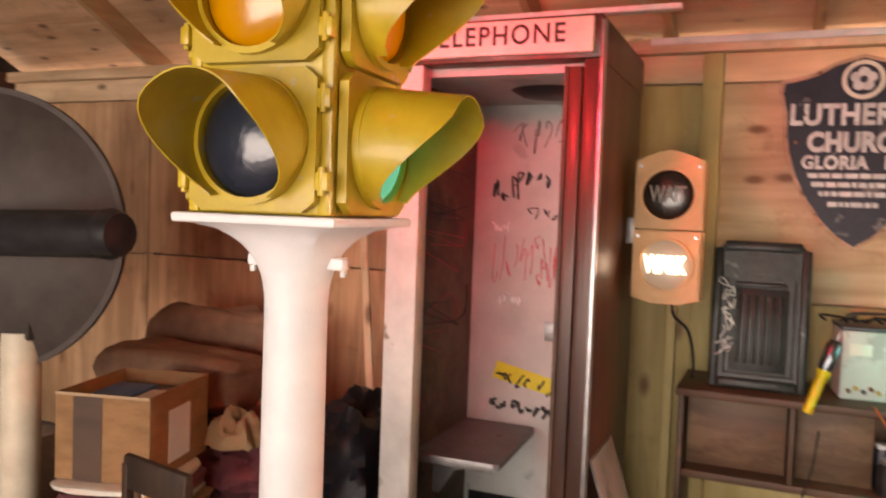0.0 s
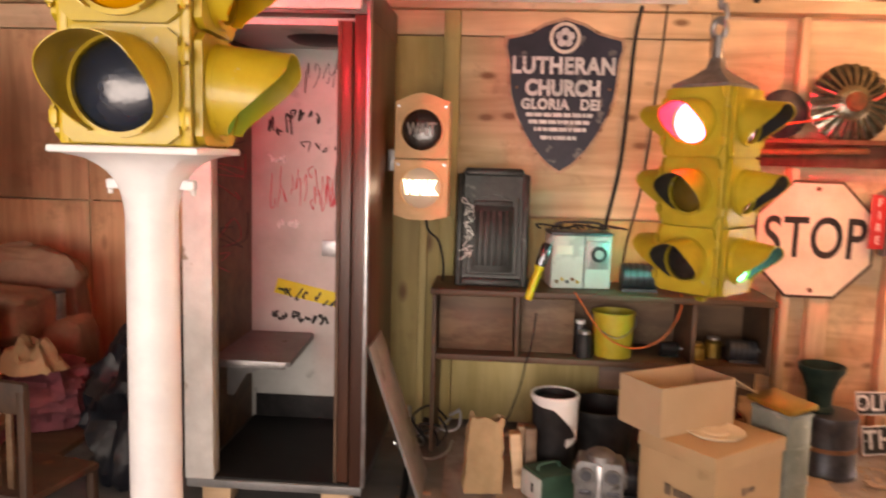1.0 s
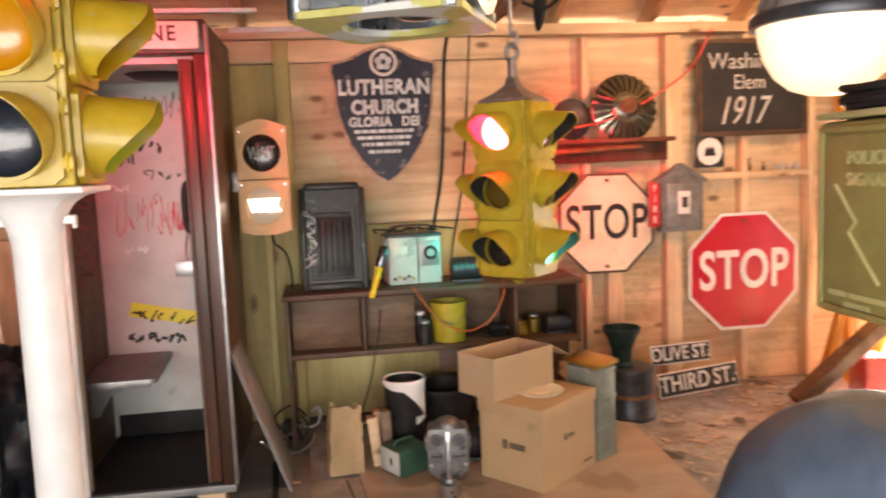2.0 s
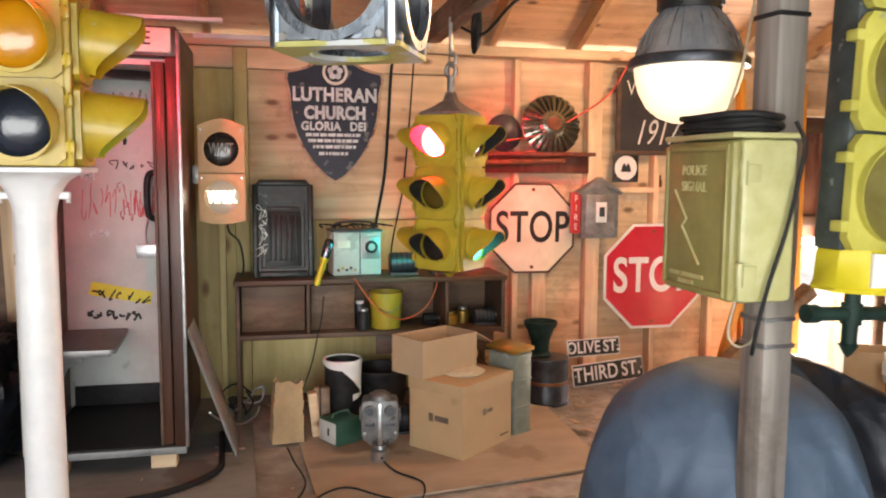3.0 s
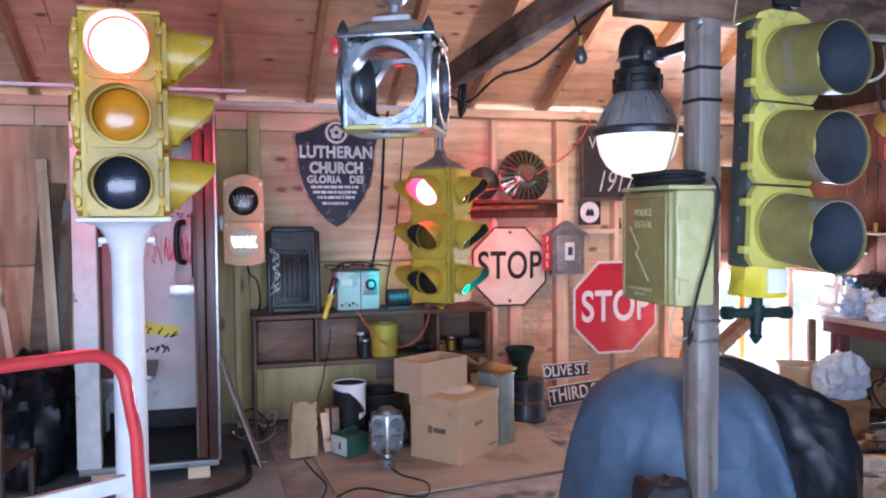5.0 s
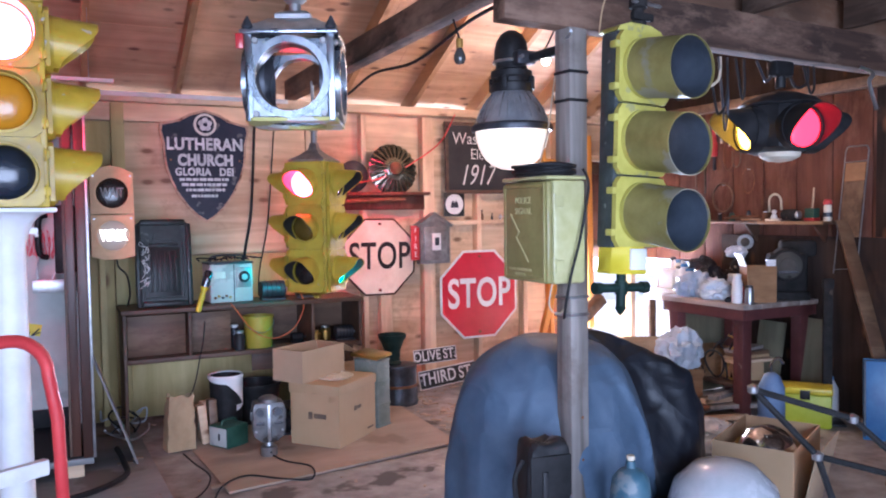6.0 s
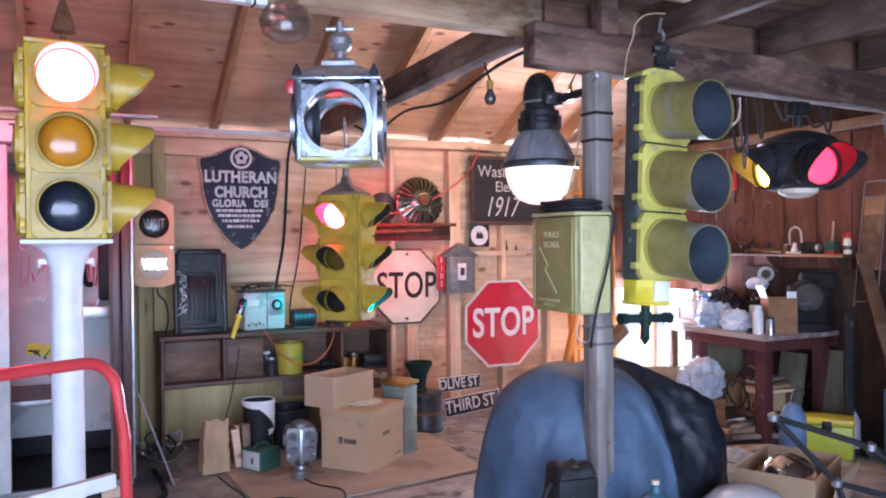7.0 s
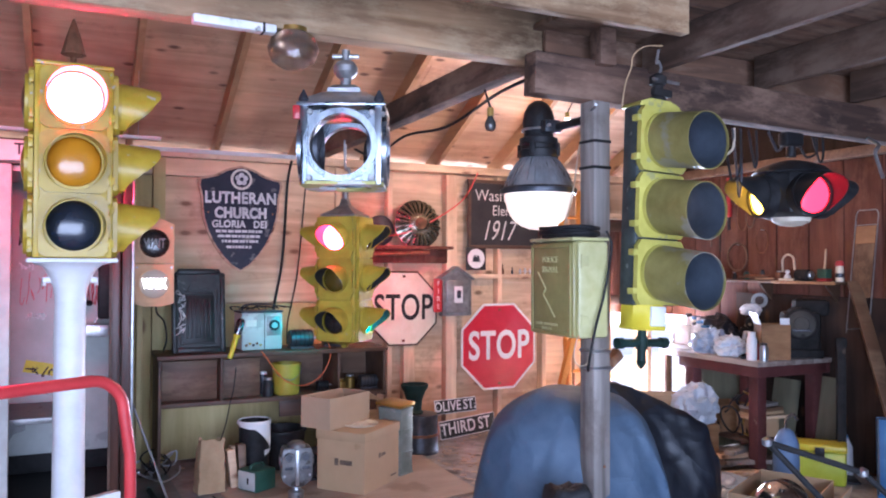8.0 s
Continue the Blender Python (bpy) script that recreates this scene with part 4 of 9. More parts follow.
def pedestal_signal():
    """Yellow four-way signal of three lenses on a white flared column."""
    W, S, Z = 0.296, 0.2575, 1.481
    top = thing("traffic_signal", "yellow four-way traffic signal, red lit, on a flared white column", "traffic signal", AT(-0.754, 2.667, 0) @ RZ(3))
    prof = [(0, 0.0), (0.135, 0.0), (0.135, 0.03), (0.085, 0.055), (0.068, 0.10), (0.063, 0.5), (0.061, 1.305)]
    part("column", lathe(bm_new(), prof, 36), WHITE, top, "glossy white column")
    bm = bm_new()
    rows = []
    n = 40
    for k in range(13):
        s = k / 12
        z = 1.30 + 0.165 * s
        row = []
        for i in range(n):
            a = 2 * math.pi * i / n
            c, q = math.cos(a), math.sin(a)
            sq = 1 / max(abs(c), abs(q))
            rr = 0.061 + 0.095 * (1 - math.sqrt(max(0, 1 - s * s)))
            mixs = 1 + (sq - 1) * s ** 3
            row.append(bm.verts.new((c * rr * mixs, q * rr * mixs, z)))
        rows.append(row)
    for k in range(12):
        for i in range(n):
            bm.faces.new((rows[k][i], rows[k][(i + 1) % n], rows[k + 1][(i + 1) % n], rows[k + 1][i]))
    part("flare", bm, WHITE, top)
    part("cap_plate", box(bm_new(), -0.168, -0.168, 1.462, 0.168, 0.168, 1.480, 0.006), WHITE, top)
    for sx in (-1, 1):
        part("lug", box(bm_new(), sx * 0.086 - 0.020, -0.014, 1.378, sx * 0.086 + 0.020, 0.014, 1.402, 0.005), WHITE, top)
        part("lug_bolt", cyl(bm_new(), 0.007, 0, 0.012, 8, AT(sx * 0.100, 0, 1.366)), WHITE_DIRTY, top)
    body = part("body", box(bm_new(), -W / 2 + 0.006, -W / 2 + 0.006, 1.481, W / 2 - 0.006, W / 2 - 0.006, Z + 3 * S, 0.006), YELLOW, top)
    for sx in (-1, 1):
        for sy in (-1, 1):
            bm = bm_new()
            box(bm, sx * (W / 2 - 0.014) - 0.012, sy * (W / 2 - 0.014) - 0.012, 1.4815, sx * (W / 2 - 0.014) + 0.012, sy * (W / 2 - 0.014) + 0.012, Z + 3 * S - 0.002, 0.005)
            part("corner_strip", bm, YELLOW, body)
    part("top_cap", box(bm_new(), -W / 2, -W / 2, Z + 3 * S, W / 2, W / 2, Z + 3 * S + 0.02, 0.008), YELLOW, top)
    bm = bm_new()
    lathe(bm, [(0, 0.02), (0.02, 0.02), (0.02, 0.05), (0.012, 0.055), (0.012, 0.075), (0.05, 0.085), (0.045, 0.10), (0.03, 0.16), (0.006, 0.235), (0, 0.24)], 8, AT(0, 0, Z + 3 * S))
    part("finial", bm, RUST, top, "rusty spear-shaped finial")
    for q in range(4):
        names = [LENS_GREEN, LENS_AMBER, LENS_RED]
        if q in (0, 2):
            names[2] = LIT_RED_BRIGHT
        if q == 1:
            names[0] = FAINT_GREEN
        for k in range(3):
            m = RZ(90 * q) @ AT(0, -W / 2, Z + S * (k + 0.5))
            v = visor_bm(0.112, 0.175, 0.035, span=300) if q != 3 else None
            face(top, m, W - 0.03, S, 0.103, names[k], YELLOW, v, None, 1)


pedestal_signal()


def hanging_signal():
    """Small yellow four-way signal that hangs by a hook from the tie beam."""
    W, S, Z = 0.285, 0.288, 0.925
    top = thing("hanging_traffic_signal", "yellow four-way traffic signal, lenses lit, hung from the beam", "traffic signal", AT(0.98, 4.286, 0) @ RZ(-43))
    body = part("body", box(bm_new(), -W / 2 + 0.006, -W / 2 + 0.006, Z, W / 2 - 0.006, W / 2 - 0.006, Z + 3 * S, 0.008), YELLOW_OLD, top)
    part("bottom_cap", lathe(bm_new(), [(0, -0.05), (0.02, -0.05), (0.03, -0.03), (0.12, -0.012), (0.165, 0.0), (0, 0.0)], 4, AT(0, 0, Z) @ RZ(45)), YELLOW_OLD, top)
    part("roof_cap", lathe(bm_new(), [(0.182, 0.0), (0.182, 0.014), (0.10, 0.05), (0.045, 0.085), (0.03, 0.13), (0, 0.13)], 4, AT(0, 0, Z + 3 * S) @ RZ(45)), CAST, top, "grey sheet roof")
    for q in range(4):
        names = [LENS_DARK, LENS_OLIVE, LENS_RED]
        if q in (0, 2):
            names[2] = LIT_RED if q == 0 else LIT_RED_BRIGHT
        else:
            names[0] = LIT_GREEN if q == 1 else LIT_GREEN_BRIGHT
        for k in range(3):
            m = RZ(90 * q) @ AT(0, -W / 2, Z + S * (k + 0.5))
            v = visor_bm(0.096, 0.155, 0.025, span=290)
            door = face(top, m, W - 0.02, S, 0.089, names[k], YELLOW_OLD, v, None, 1)
            bm = visor_bm(0.0915, 0.150, 0.021, span=286)
            bm.transform(m @ AT(0, -0.020, 0))
            part("visor_lining", bm, LINING_BLACK, door, "dark visor lining")
    zt = Z + 3 * S + 0.13
    part("hanger", cyl(bm_new(), 0.022, zt, zt + 0.09, 12), CAST, top)
    bm = bm_new()
    tube(bm, [(0.03 * math.cos(a), 0, zt + 0.12 + 0.04 * math.sin(a)) for a in [2 * math.pi * k / 16 for k in range(16)]], 0.013, 7, True)
    part("ring", bm, CAST, top)
    bm = bm_new()
    tube(bm, spline([(0, 0, zt + 0.14), (0.03, 0, zt + 0.17), (0.02, 0, zt + 0.215), (0, 0, zt + 0.215), (-0.005, 0, 2.33)], 5), 0.012, 8)
    part("hook", bm, CAST, top)


hanging_signal()


def tunnel_signal():
    """Yellow three-lens signal with long tunnel visors; back box dark; hangs beside the post."""
    W, S, Z = 0.25, 0.261, 1.30
    top = thing("tunnel_visor_signal", "faded yellow three-lens signal with tunnel visors and dark back", "traffic signal", AT(1.341, 1.433, 1.66) @ RZ(4) @ RY(2.2) @ AT(0, 0, -1.66))
    part("back_box", box(bm_new(), -W / 2 + 0.008, 0.022, Z, W / 2 - 0.008, 0.105, Z + 3 * S, 0.012), DARK_BACK, top, "dark chipped back housing")
    for k in range(3):
        z = Z + S * (k + 0.5)
        m = AT(0, 0.02, z)
        bm = holed(bm_new(), W - 0.004, S - 0.008, 0.102, 0.022, AT(0, -0.005, z))
        door = part("door", bm, YELLOW_GREEN, top)
        bm = ring_bm(0.100, 0.010, 0.018)
        bm.transform(AT(0, -0.006, z))
        part("rim", bm, YELLOW_GREEN, door)
        bm = lens_bm(0.103)
        bm.transform(AT(0, 0.005, z))
        part("lens", bm, (LENS_DARK, LENS_AMBER, LENS_RED)[k], door)
        bm = bm_new()
        lay = []
        for rad in (0.108, 0.1055):
            lay.append([[bm.verts.new((rad * math.cos(a), -0.01 - 0.218 * s, rad * math.sin(a) * 1.0 + z - 0.03 * s)) for a in [2 * math.pi * i / 40 for i in range(40)]] for s in (0, 0.5, 1)])
        for g, fl in ((lay[0], 0), (lay[1], 1)):
            for j in range(2):
                for i in range(40):
                    bm.faces.new((g[j][i], g[j][(i + 1) % 40], g[j + 1][(i + 1) % 40], g[j + 1][i]))
        for i in range(40):
            bm.faces.new((lay[0][2][i], lay[0][2][(i + 1) % 40], lay[1][2][(i + 1) % 40], lay[1][2][i]))
        part("visor", bm, OLIVE_VISOR, door, "dull olive tunnel visor")
        bm = bm_new()
        lathe(bm, [(0.1050, 0.012), (0.1050, 0.218)], 40, AT(0, 0, z) @ RX(90))
        for v in bm.verts:
            v.co.z -= 0.03 * (-v.co.y - 0.01) / 0.218
        part("visor_lining", bm, BLUE_BLACK, door, "dark blue-black lining")
        for dz in (-0.075, 0.075):
            bm = bm_new()
            box(bm, -W / 2 - 0.016, -0.004, z + dz - 0.012, -W / 2 + 0.006, 0.03, z + dz + 0.012, 0.003)
            part("latch", bm, YELLOW_GREEN, door)
    zt = Z + 3 * S
    bm = bm_new()
    prism(bm, [(-0.115, 0), (-0.10, 0.018), (-0.05, 0.034), (0.05, 0.034), (0.10, 0.018), (0.115, 0)], 0.10, AT(0, 0.02, zt))
    part("top_cap", bm, YELLOW_GREEN, top)
    part("hanger", lathe(bm_new(), [(0.03, 0.03), (0.034, 0.05), (0.022, 0.06), (0.022, 0.10), (0.034, 0.105), (0.034, 0.135), (0.014, 0.15), (0, 0.155)], 14, AT(0.02, 0.06, zt)), BAND_DARK, top, "dark cast hanger")
    part("hanger_clamp", box(bm_new(), -0.025, 0.03, zt + 0.055, 0.075, 0.055, zt + 0.085, 0.006), BAND_DARK, top)
    part("clamp_bolt", cyl(bm_new(), 0.007, -0.05, 0.09, 8, AT(0.025, 0.042, zt + 0.12) @ RY(90)), STEEL, top)
    bm = bm_new()
    tube(bm, spline([(0.02, 0.06, zt + 0.145), (0.035, 0.06, zt + 0.175), (0.02, 0.06, zt + 0.20), (0.0, 0.05, zt + 0.19), (0.0, 0.04, zt + 0.24)], 5), 0.006, 6)
    part("hook", bm, STEEL, top)
    bm = bm_new()
    tube(bm, spline([(-0.13, 0.10, zt + 0.0), (-0.125, 0.09, zt + 0.09), (-0.105, 0.08, zt + 0.16), (-0.115, 0.06, zt + 0.20), (-0.085, 0.03, zt + 0.235), (-0.02, 0.0, zt + 0.242)], 5), 0.003, 6)
    part("tie_cord", bm, CARD, top, "pale cord tying the signal to the beam")
    # octagonal housing and green pipe tee below
    bm = lathe(bm_new(), [(0, 1.205), (0.092, 1.205), (0.098, 1.215), (0.092, 1.222), (0.090, 1.285), (0.086, 1.304), (0, 1.304)], 8, AT(-0.02, 0.07, 0) @ RZ(22.5))
    low = part("lower_housing", bm, PLASTIC_YELLOW, top, "bright yellow octagonal lower housing")
    part("window", box(bm_new(), -0.058, -0.0205, 1.222, 0.018, -0.010, 1.298, 0.002), SIGN_WHITE, low, "white square window")
    bm = bm_new()
    cyl(bm, 0.018, 1.08, 1.206, 14, AT(-0.02, 0.07, 0))
    cyl(bm, 0.017, -0.12, 0.12, 14, AT(-0.02, 0.07, 1.15) @ RY(90))
    cyl(bm, 0.022, -0.13, -0.10, 14, AT(-0.02, 0.07, 1.15) @ RY(90))
    cyl(bm, 0.022, 0.10, 0.13, 14, AT(-0.02, 0.07, 1.15) @ RY(90))
    cyl(bm, 0.024, 1.125, 1.175, 14, AT(-0.02, 0.07, 0))
    lathe(bm, [(0, 1.045), (0.010, 1.055), (0.022, 1.075), (0.012, 1.09)], 12, AT(-0.02, 0.07, 0))
    part("pipe_tee", bm, GREEN_IRON, top, "dark green iron pipe tee")


tunnel_signal()


def pedestrian_signal():
    top = thing("pedestrian_signal", "faded orange WAIT and WALK signal fixed to the telephone booth", "pedestrian signal", AT(-0.275, 4.375, 0))
    w = 0.124
    for k, (z, lens) in enumerate(((1.588, LENS_DARK), (1.328, LIT_PANE))):
        h = 0.127
        pts = [(-w, -h), (w, -h), (w, h), (-w, h)]
        if k == 0:
            pts = [(-w, -h), (w, -h), (w, h), (0.05, h + 0.03), (0, h + 0.042), (-0.05, h + 0.03), (-w, h)]
        else:
            pts = [(-w, h), (-w, -h), (-0.05, -h - 0.02), (0.05, -h - 0.02), (w, -h), (w, h)]
        case = part("housing", prism(bm_new(), pts, 0.15, AT(0, 0.012, z)), PED_ORANGE, top)
        bm = holed(bm_new(), 2 * w - 0.012, 2 * h - 0.012, 0.094, 0.013, AT(0, -0.002, z))
        door = part("door", bm, PED_ORANGE, top)
        bm = ring_bm(0.092, 0.010, 0.020)
        bm.transform(AT(0, -0.002, z))
        part("rim", bm, PED_ORANGE, door)
        bm = lens_bm(0.094, 0.022)
        bm.transform(AT(0, 0.004, z))
        part("lens", bm, lens, door)
        for sx in (-1, 1):
            part("screw", cyl(bm_new(), 0.006, 0, 0.006, 8, AT(sx * 0.105, 0.0, z + 0.105) @ RX(90)), STEEL, door)
        letters("word", "WAIT" if k == 0 else "WALK", 0.085, WORD_DULL if k == 0 else LIT_WORD, door, AT(0, -0.0245, z), 0.001, 0.62, 0.95, 0.001 if k == 0 else 0.004)
    bm = bm_new()
    box(bm, -0.158, 0.04, 1.40, -0.122, 0.09, 1.50, 0.004)
    part("bracket", bm, CAST, top)
    bm = bm_new()
    tube(bm, spline([(0.02, 0.09, 1.19), (0.03, 0.09, 1.13), (0.08, 0.14, 1.07), (0.10, 0.2, 0.95), (0.09, 0.3, 0.86)], 6), 0.006, 7)
    part("lead", bm, RUBBER, top)


pedestrian_signal()


# ---- telephone booth ----
def phone_booth():
    x0, x1, y0, y1, zb, zt = -1.17, -0.44, 3.86, 4.68, 0.09, 2.14
    top = thing("telephone_booth", "red varnished wooden telephone booth with graffiti, set on wooden blocks", "telephone booth", AT(0, 0, 0))
    for bx in (-1.05, -0.55):
        for by in (3.93, 4.58):
            part("block", box(bm_new(), bx - 0.06, by - 0.05, 0.014, bx + 0.06, by + 0.05, zb - 0.006, 0.003), PINE, top)
    part("base", box(bm_new(), x0, y0, zb - 0.005, x1, y1, zb + 0.03, 0.004), SEAT_GREY, top, "dull metal sill and base")
    part("floor_mat", box(bm_new(), x0 + 0.04, y0 + 0.01, zb + 0.031, x1 - 0.05, y1 - 0.03, zb + 0.04), RUBBER, top, "black rubber mat")
    part("back_panel", box(bm_new(), x0 + 0.02, y1 - 0.03, zb + 0.03, x1 - 0.02, y1, zt - 0.06), PANEL_GREY, top, "pale grey panel with graffiti")
    part("kick_panel", box(bm_new(), x0 + 0.05, y1 - 0.045, zb + 0.04, x1 - 0.05, y1 - 0.031, 0.245, 0.002), RUBBER, top, "black kick panel")
    part("side_panel", box(bm_new(), x0, y0 + 0.07, zb + 0.03, x0 + 0.025, y1, zt - 0.06, 0.002), BROWN_PANEL, top, "brown inner side panel")
    part("side_panel", box(bm_new(), x1 - 0.025, y0 + 0.07, zb + 0.03, x1, y1, zt - 0.06, 0.002), VARNISH, top)
    part("side_lining", box(bm_new(), x1 - 0.033, y0 + 0.08, zb + 0.04, x1 - 0.0255, y1 - 0.031, zt - 0.08), VARNISH, top)
    part("jamb", box(bm_new(), x0 - 0.006, y0, zb + 0.03, x0 + 0.115, y0 + 0.075, zt - 0.14, 0.004), WHITE_DIRTY, top, "worn white jamb")
    part("jamb", box(bm_new(), x1 - 0.052, y0, zb + 0.03, x1 + 0.003, y0 + 0.075, zt - 0.14, 0.006), VARNISH, top)
    part("door_leaf", box(bm_new(), x1 - 0.105, y0 + 0.02, zb + 0.04, x1 - 0.06, y0 + 0.33, zt - 0.16, 0.004), VARNISH, top, "folded varnished door leaf")
    part("door_edge", box(bm_new(), x1 - 0.118, y0 + 0.015, zb + 0.04, x1 - 0.1055, y0 + 0.03, zt - 0.16), BROWN_WOOD, top, "dark door edge")
    part("corner_edge", box(bm_new(), x1 - 0.002, y0 - 0.004, zb + 0.03, x1 + 0.013, y0 + 0.034, zt - 0.02, 0.003), STEEL, top, "worn metal corner edge")
    head = part("header", box(bm_new(), x0 - 0.006, y0 - 0.004, zt - 0.14, x1 + 0.004, y1 + 0.004, zt, 0.006), VARNISH, top)
    sign = part("sign_panel", box(bm_new(), x0 + 0.02, y0 - 0.028, zt - 0.125, x1 - 0.02, y0 - 0.005, zt - 0.012, 0.006), SIGN_CREAM, head, "cream illuminated sign panel")
    letters("sign_word", "TELEPHONE", 0.088, INK_BLACK, head, AT((x0 + x1) / 2 + 0.01, y0 - 0.0295, zt - 0.064), 0.0015, 0.92, 1.17, 0.0012)
    part("ceiling_panel", box(bm_new(), x0 + 0.026, y0 + 0.076, zt - 0.17, x1 - 0.034, y1 - 0.031, zt - 0.141), PANEL_GREY, top)
    part("ceiling_lamp", lathe(bm_new(), [(0, -0.03), (0.11, -0.022), (0.15, 0.0), (0, 0.0)], 28, AT(-0.72, 4.3, zt - 0.17)), BLACK, top, "dark round ceiling vent")
    bm = bm_new()
    prism(bm, [(0, 0), (0.335, 0), (0.352, 0.012), (0.35, 0.06), (0.325, 0.54), (0.31, 0.57), (0.0, 0.57)], 0.022, AT(x0 + 0.026, y0 + 0.21, 0.551) @ Matrix(((1, 0, 0, 0), (0, 0, 1, 0), (0, 1, 0, 0), (0, 0, 0, 1))))
    part("seat", bm, SEAT_GREY, top, "worn grey corner seat")
    bm = bm_new()
    prism(bm, [(0, 0), (0.03, 0), (0.09, 0.10), (0.15, 0.12), (0.15, 0.20), (0, 0.20)], 0.02, AT(x0 + 0.026, y0 + 0.42, 0.350))
    part("seat_bracket", bm, SEAT_GREY, top)
    part("seat_lip", box(bm_new(), x0 + 0.03, y0 + 0.205, 0.540, x0 + 0.36, y0 + 0.211, 0.574, 0.002), CAST, top, "bright worn front edge")
    part("ledge", box(bm_new(), -0.72, y1 - 0.30, 1.0, -0.475, y1 - 0.032, 1.045, 0.004), PANEL_GREY, top, "grey writing ledge")
    part("ledge_rail", box(bm_new(), -0.725, y1 - 0.31, 1.0, -0.475, y1 - 0.302, 1.075, 0.003), STEEL, top)
    ph = part("telephone", box(bm_new(), -0.60, y1 - 0.17, 1.10, -0.475, y1 - 0.032, 1.52, 0.015), BLACK, top, "black coin telephone")
    bm = bm_new()
    tube(bm, spline([(-0.64, y1 - 0.10, 1.46), (-0.68, y1 - 0.12, 1.44), (-0.69, y1 - 0.12, 1.33), (-0.68, y1 - 0.12, 1.22), (-0.64, y1 - 0.10, 1.20)], 5), 0.018, 10)
    part("receiver", bm, BLACK, ph)
    bm = bm_new()
    tube(bm, spline([(-0.68, y1 - 0.12, 1.22), (-0.70, y1 - 0.14, 1.1), (-0.66, y1 - 0.15, 1.0), (-0.60, y1 - 0.14, 1.11)], 6), 0.006, 6)
    part("cord", bm, STEEL, ph)
    # stickers and scrawls on the back panel
    yb = y1 - 0.0315
    bm = bm_new()
    prism(bm, [(0, 0.03), (0.33, -0.035), (0.345, 0.035), (0.02, 0.105)], 0.0015, AT(-1.03, yb - 0.0015, 0.74))
    part("sticker", bm, STICKER_YELLOW, top, "bright yellow sticker with scrawled marks")
    rnd = random.Random(11)

    def marks(xa, xb, z, h, mt, r, n, slope=0.0):
        for i in range(n):
            xx = xa + (xb - xa) * (i + 0.5) / n
            zz = z + slope * (xx - xa)
            pts = [(xx + rnd.uniform(-0.5, 0.5) * (xb - xa) / n, yb - 0.001, zz + rnd.uniform(-0.5, 0.5) * h) for _ in range(4)]
            scribble("scrawl", pts, r, mt, top)
    marks(-1.02, -0.70, 0.79, 0.06, INK_BLACK, 0.005, 7, -0.2)
    marks(-1.04, -0.74, 0.665, 0.055, INK_BLACK, 0.007, 9, -0.12)
    marks(-1.06, -0.80, 1.60, 0.12, INK_BLACK, 0.005, 7, 0.12)
    marks(-0.98, -0.62, 1.83, 0.16, INK_BLACK, 0.002, 8, 0.05)
    marks(-1.05, -0.56, 1.30, 0.22, INK_RED, 0.0022, 16)
    marks(-0.85, -0.56, 1.27, 0.16, INK_RED, 0.003, 14)
    marks(-1.02, -0.90, 1.12, 0.05, SIGN_WHITE, 0.006, 5)
    marks(-1.06, -0.96, 1.44, 0.04, SIGN_WHITE, 0.006, 4)
    marks(-0.9, -0.6, 1.50, 0.05, INK_BLACK, 0.003, 6)
    for k in range(10):
        zz = rnd.uniform(0.9, 1.75)
        pts = [(x0 + 0.0265, rnd.uniform(3.98, 4.6), zz + rnd.uniform(-0.08, 0.08)) for _ in range(4)]
        scribble("scrawl", pts, 0.002, INK_RED if k % 2 else INK_BLACK, top)


phone_booth()


def white_batten():
    top = thing("white_batten", "long white batten hung on wires over the telephone booth", "batten", AT(0, 0, 0))
    part("strip", box(bm_new(), -1.75, 4.27, 2.245, -0.25, 4.32, 2.265, 0.002), WHITE_DIRTY, top)
    for x in (-1.605, -0.385):
        part("wire", tube(bm_new(), [(x, 4.295, 2.262), (x, 4.295, 2.69)], 0.002, 5), STEEL, top)


white_batten()


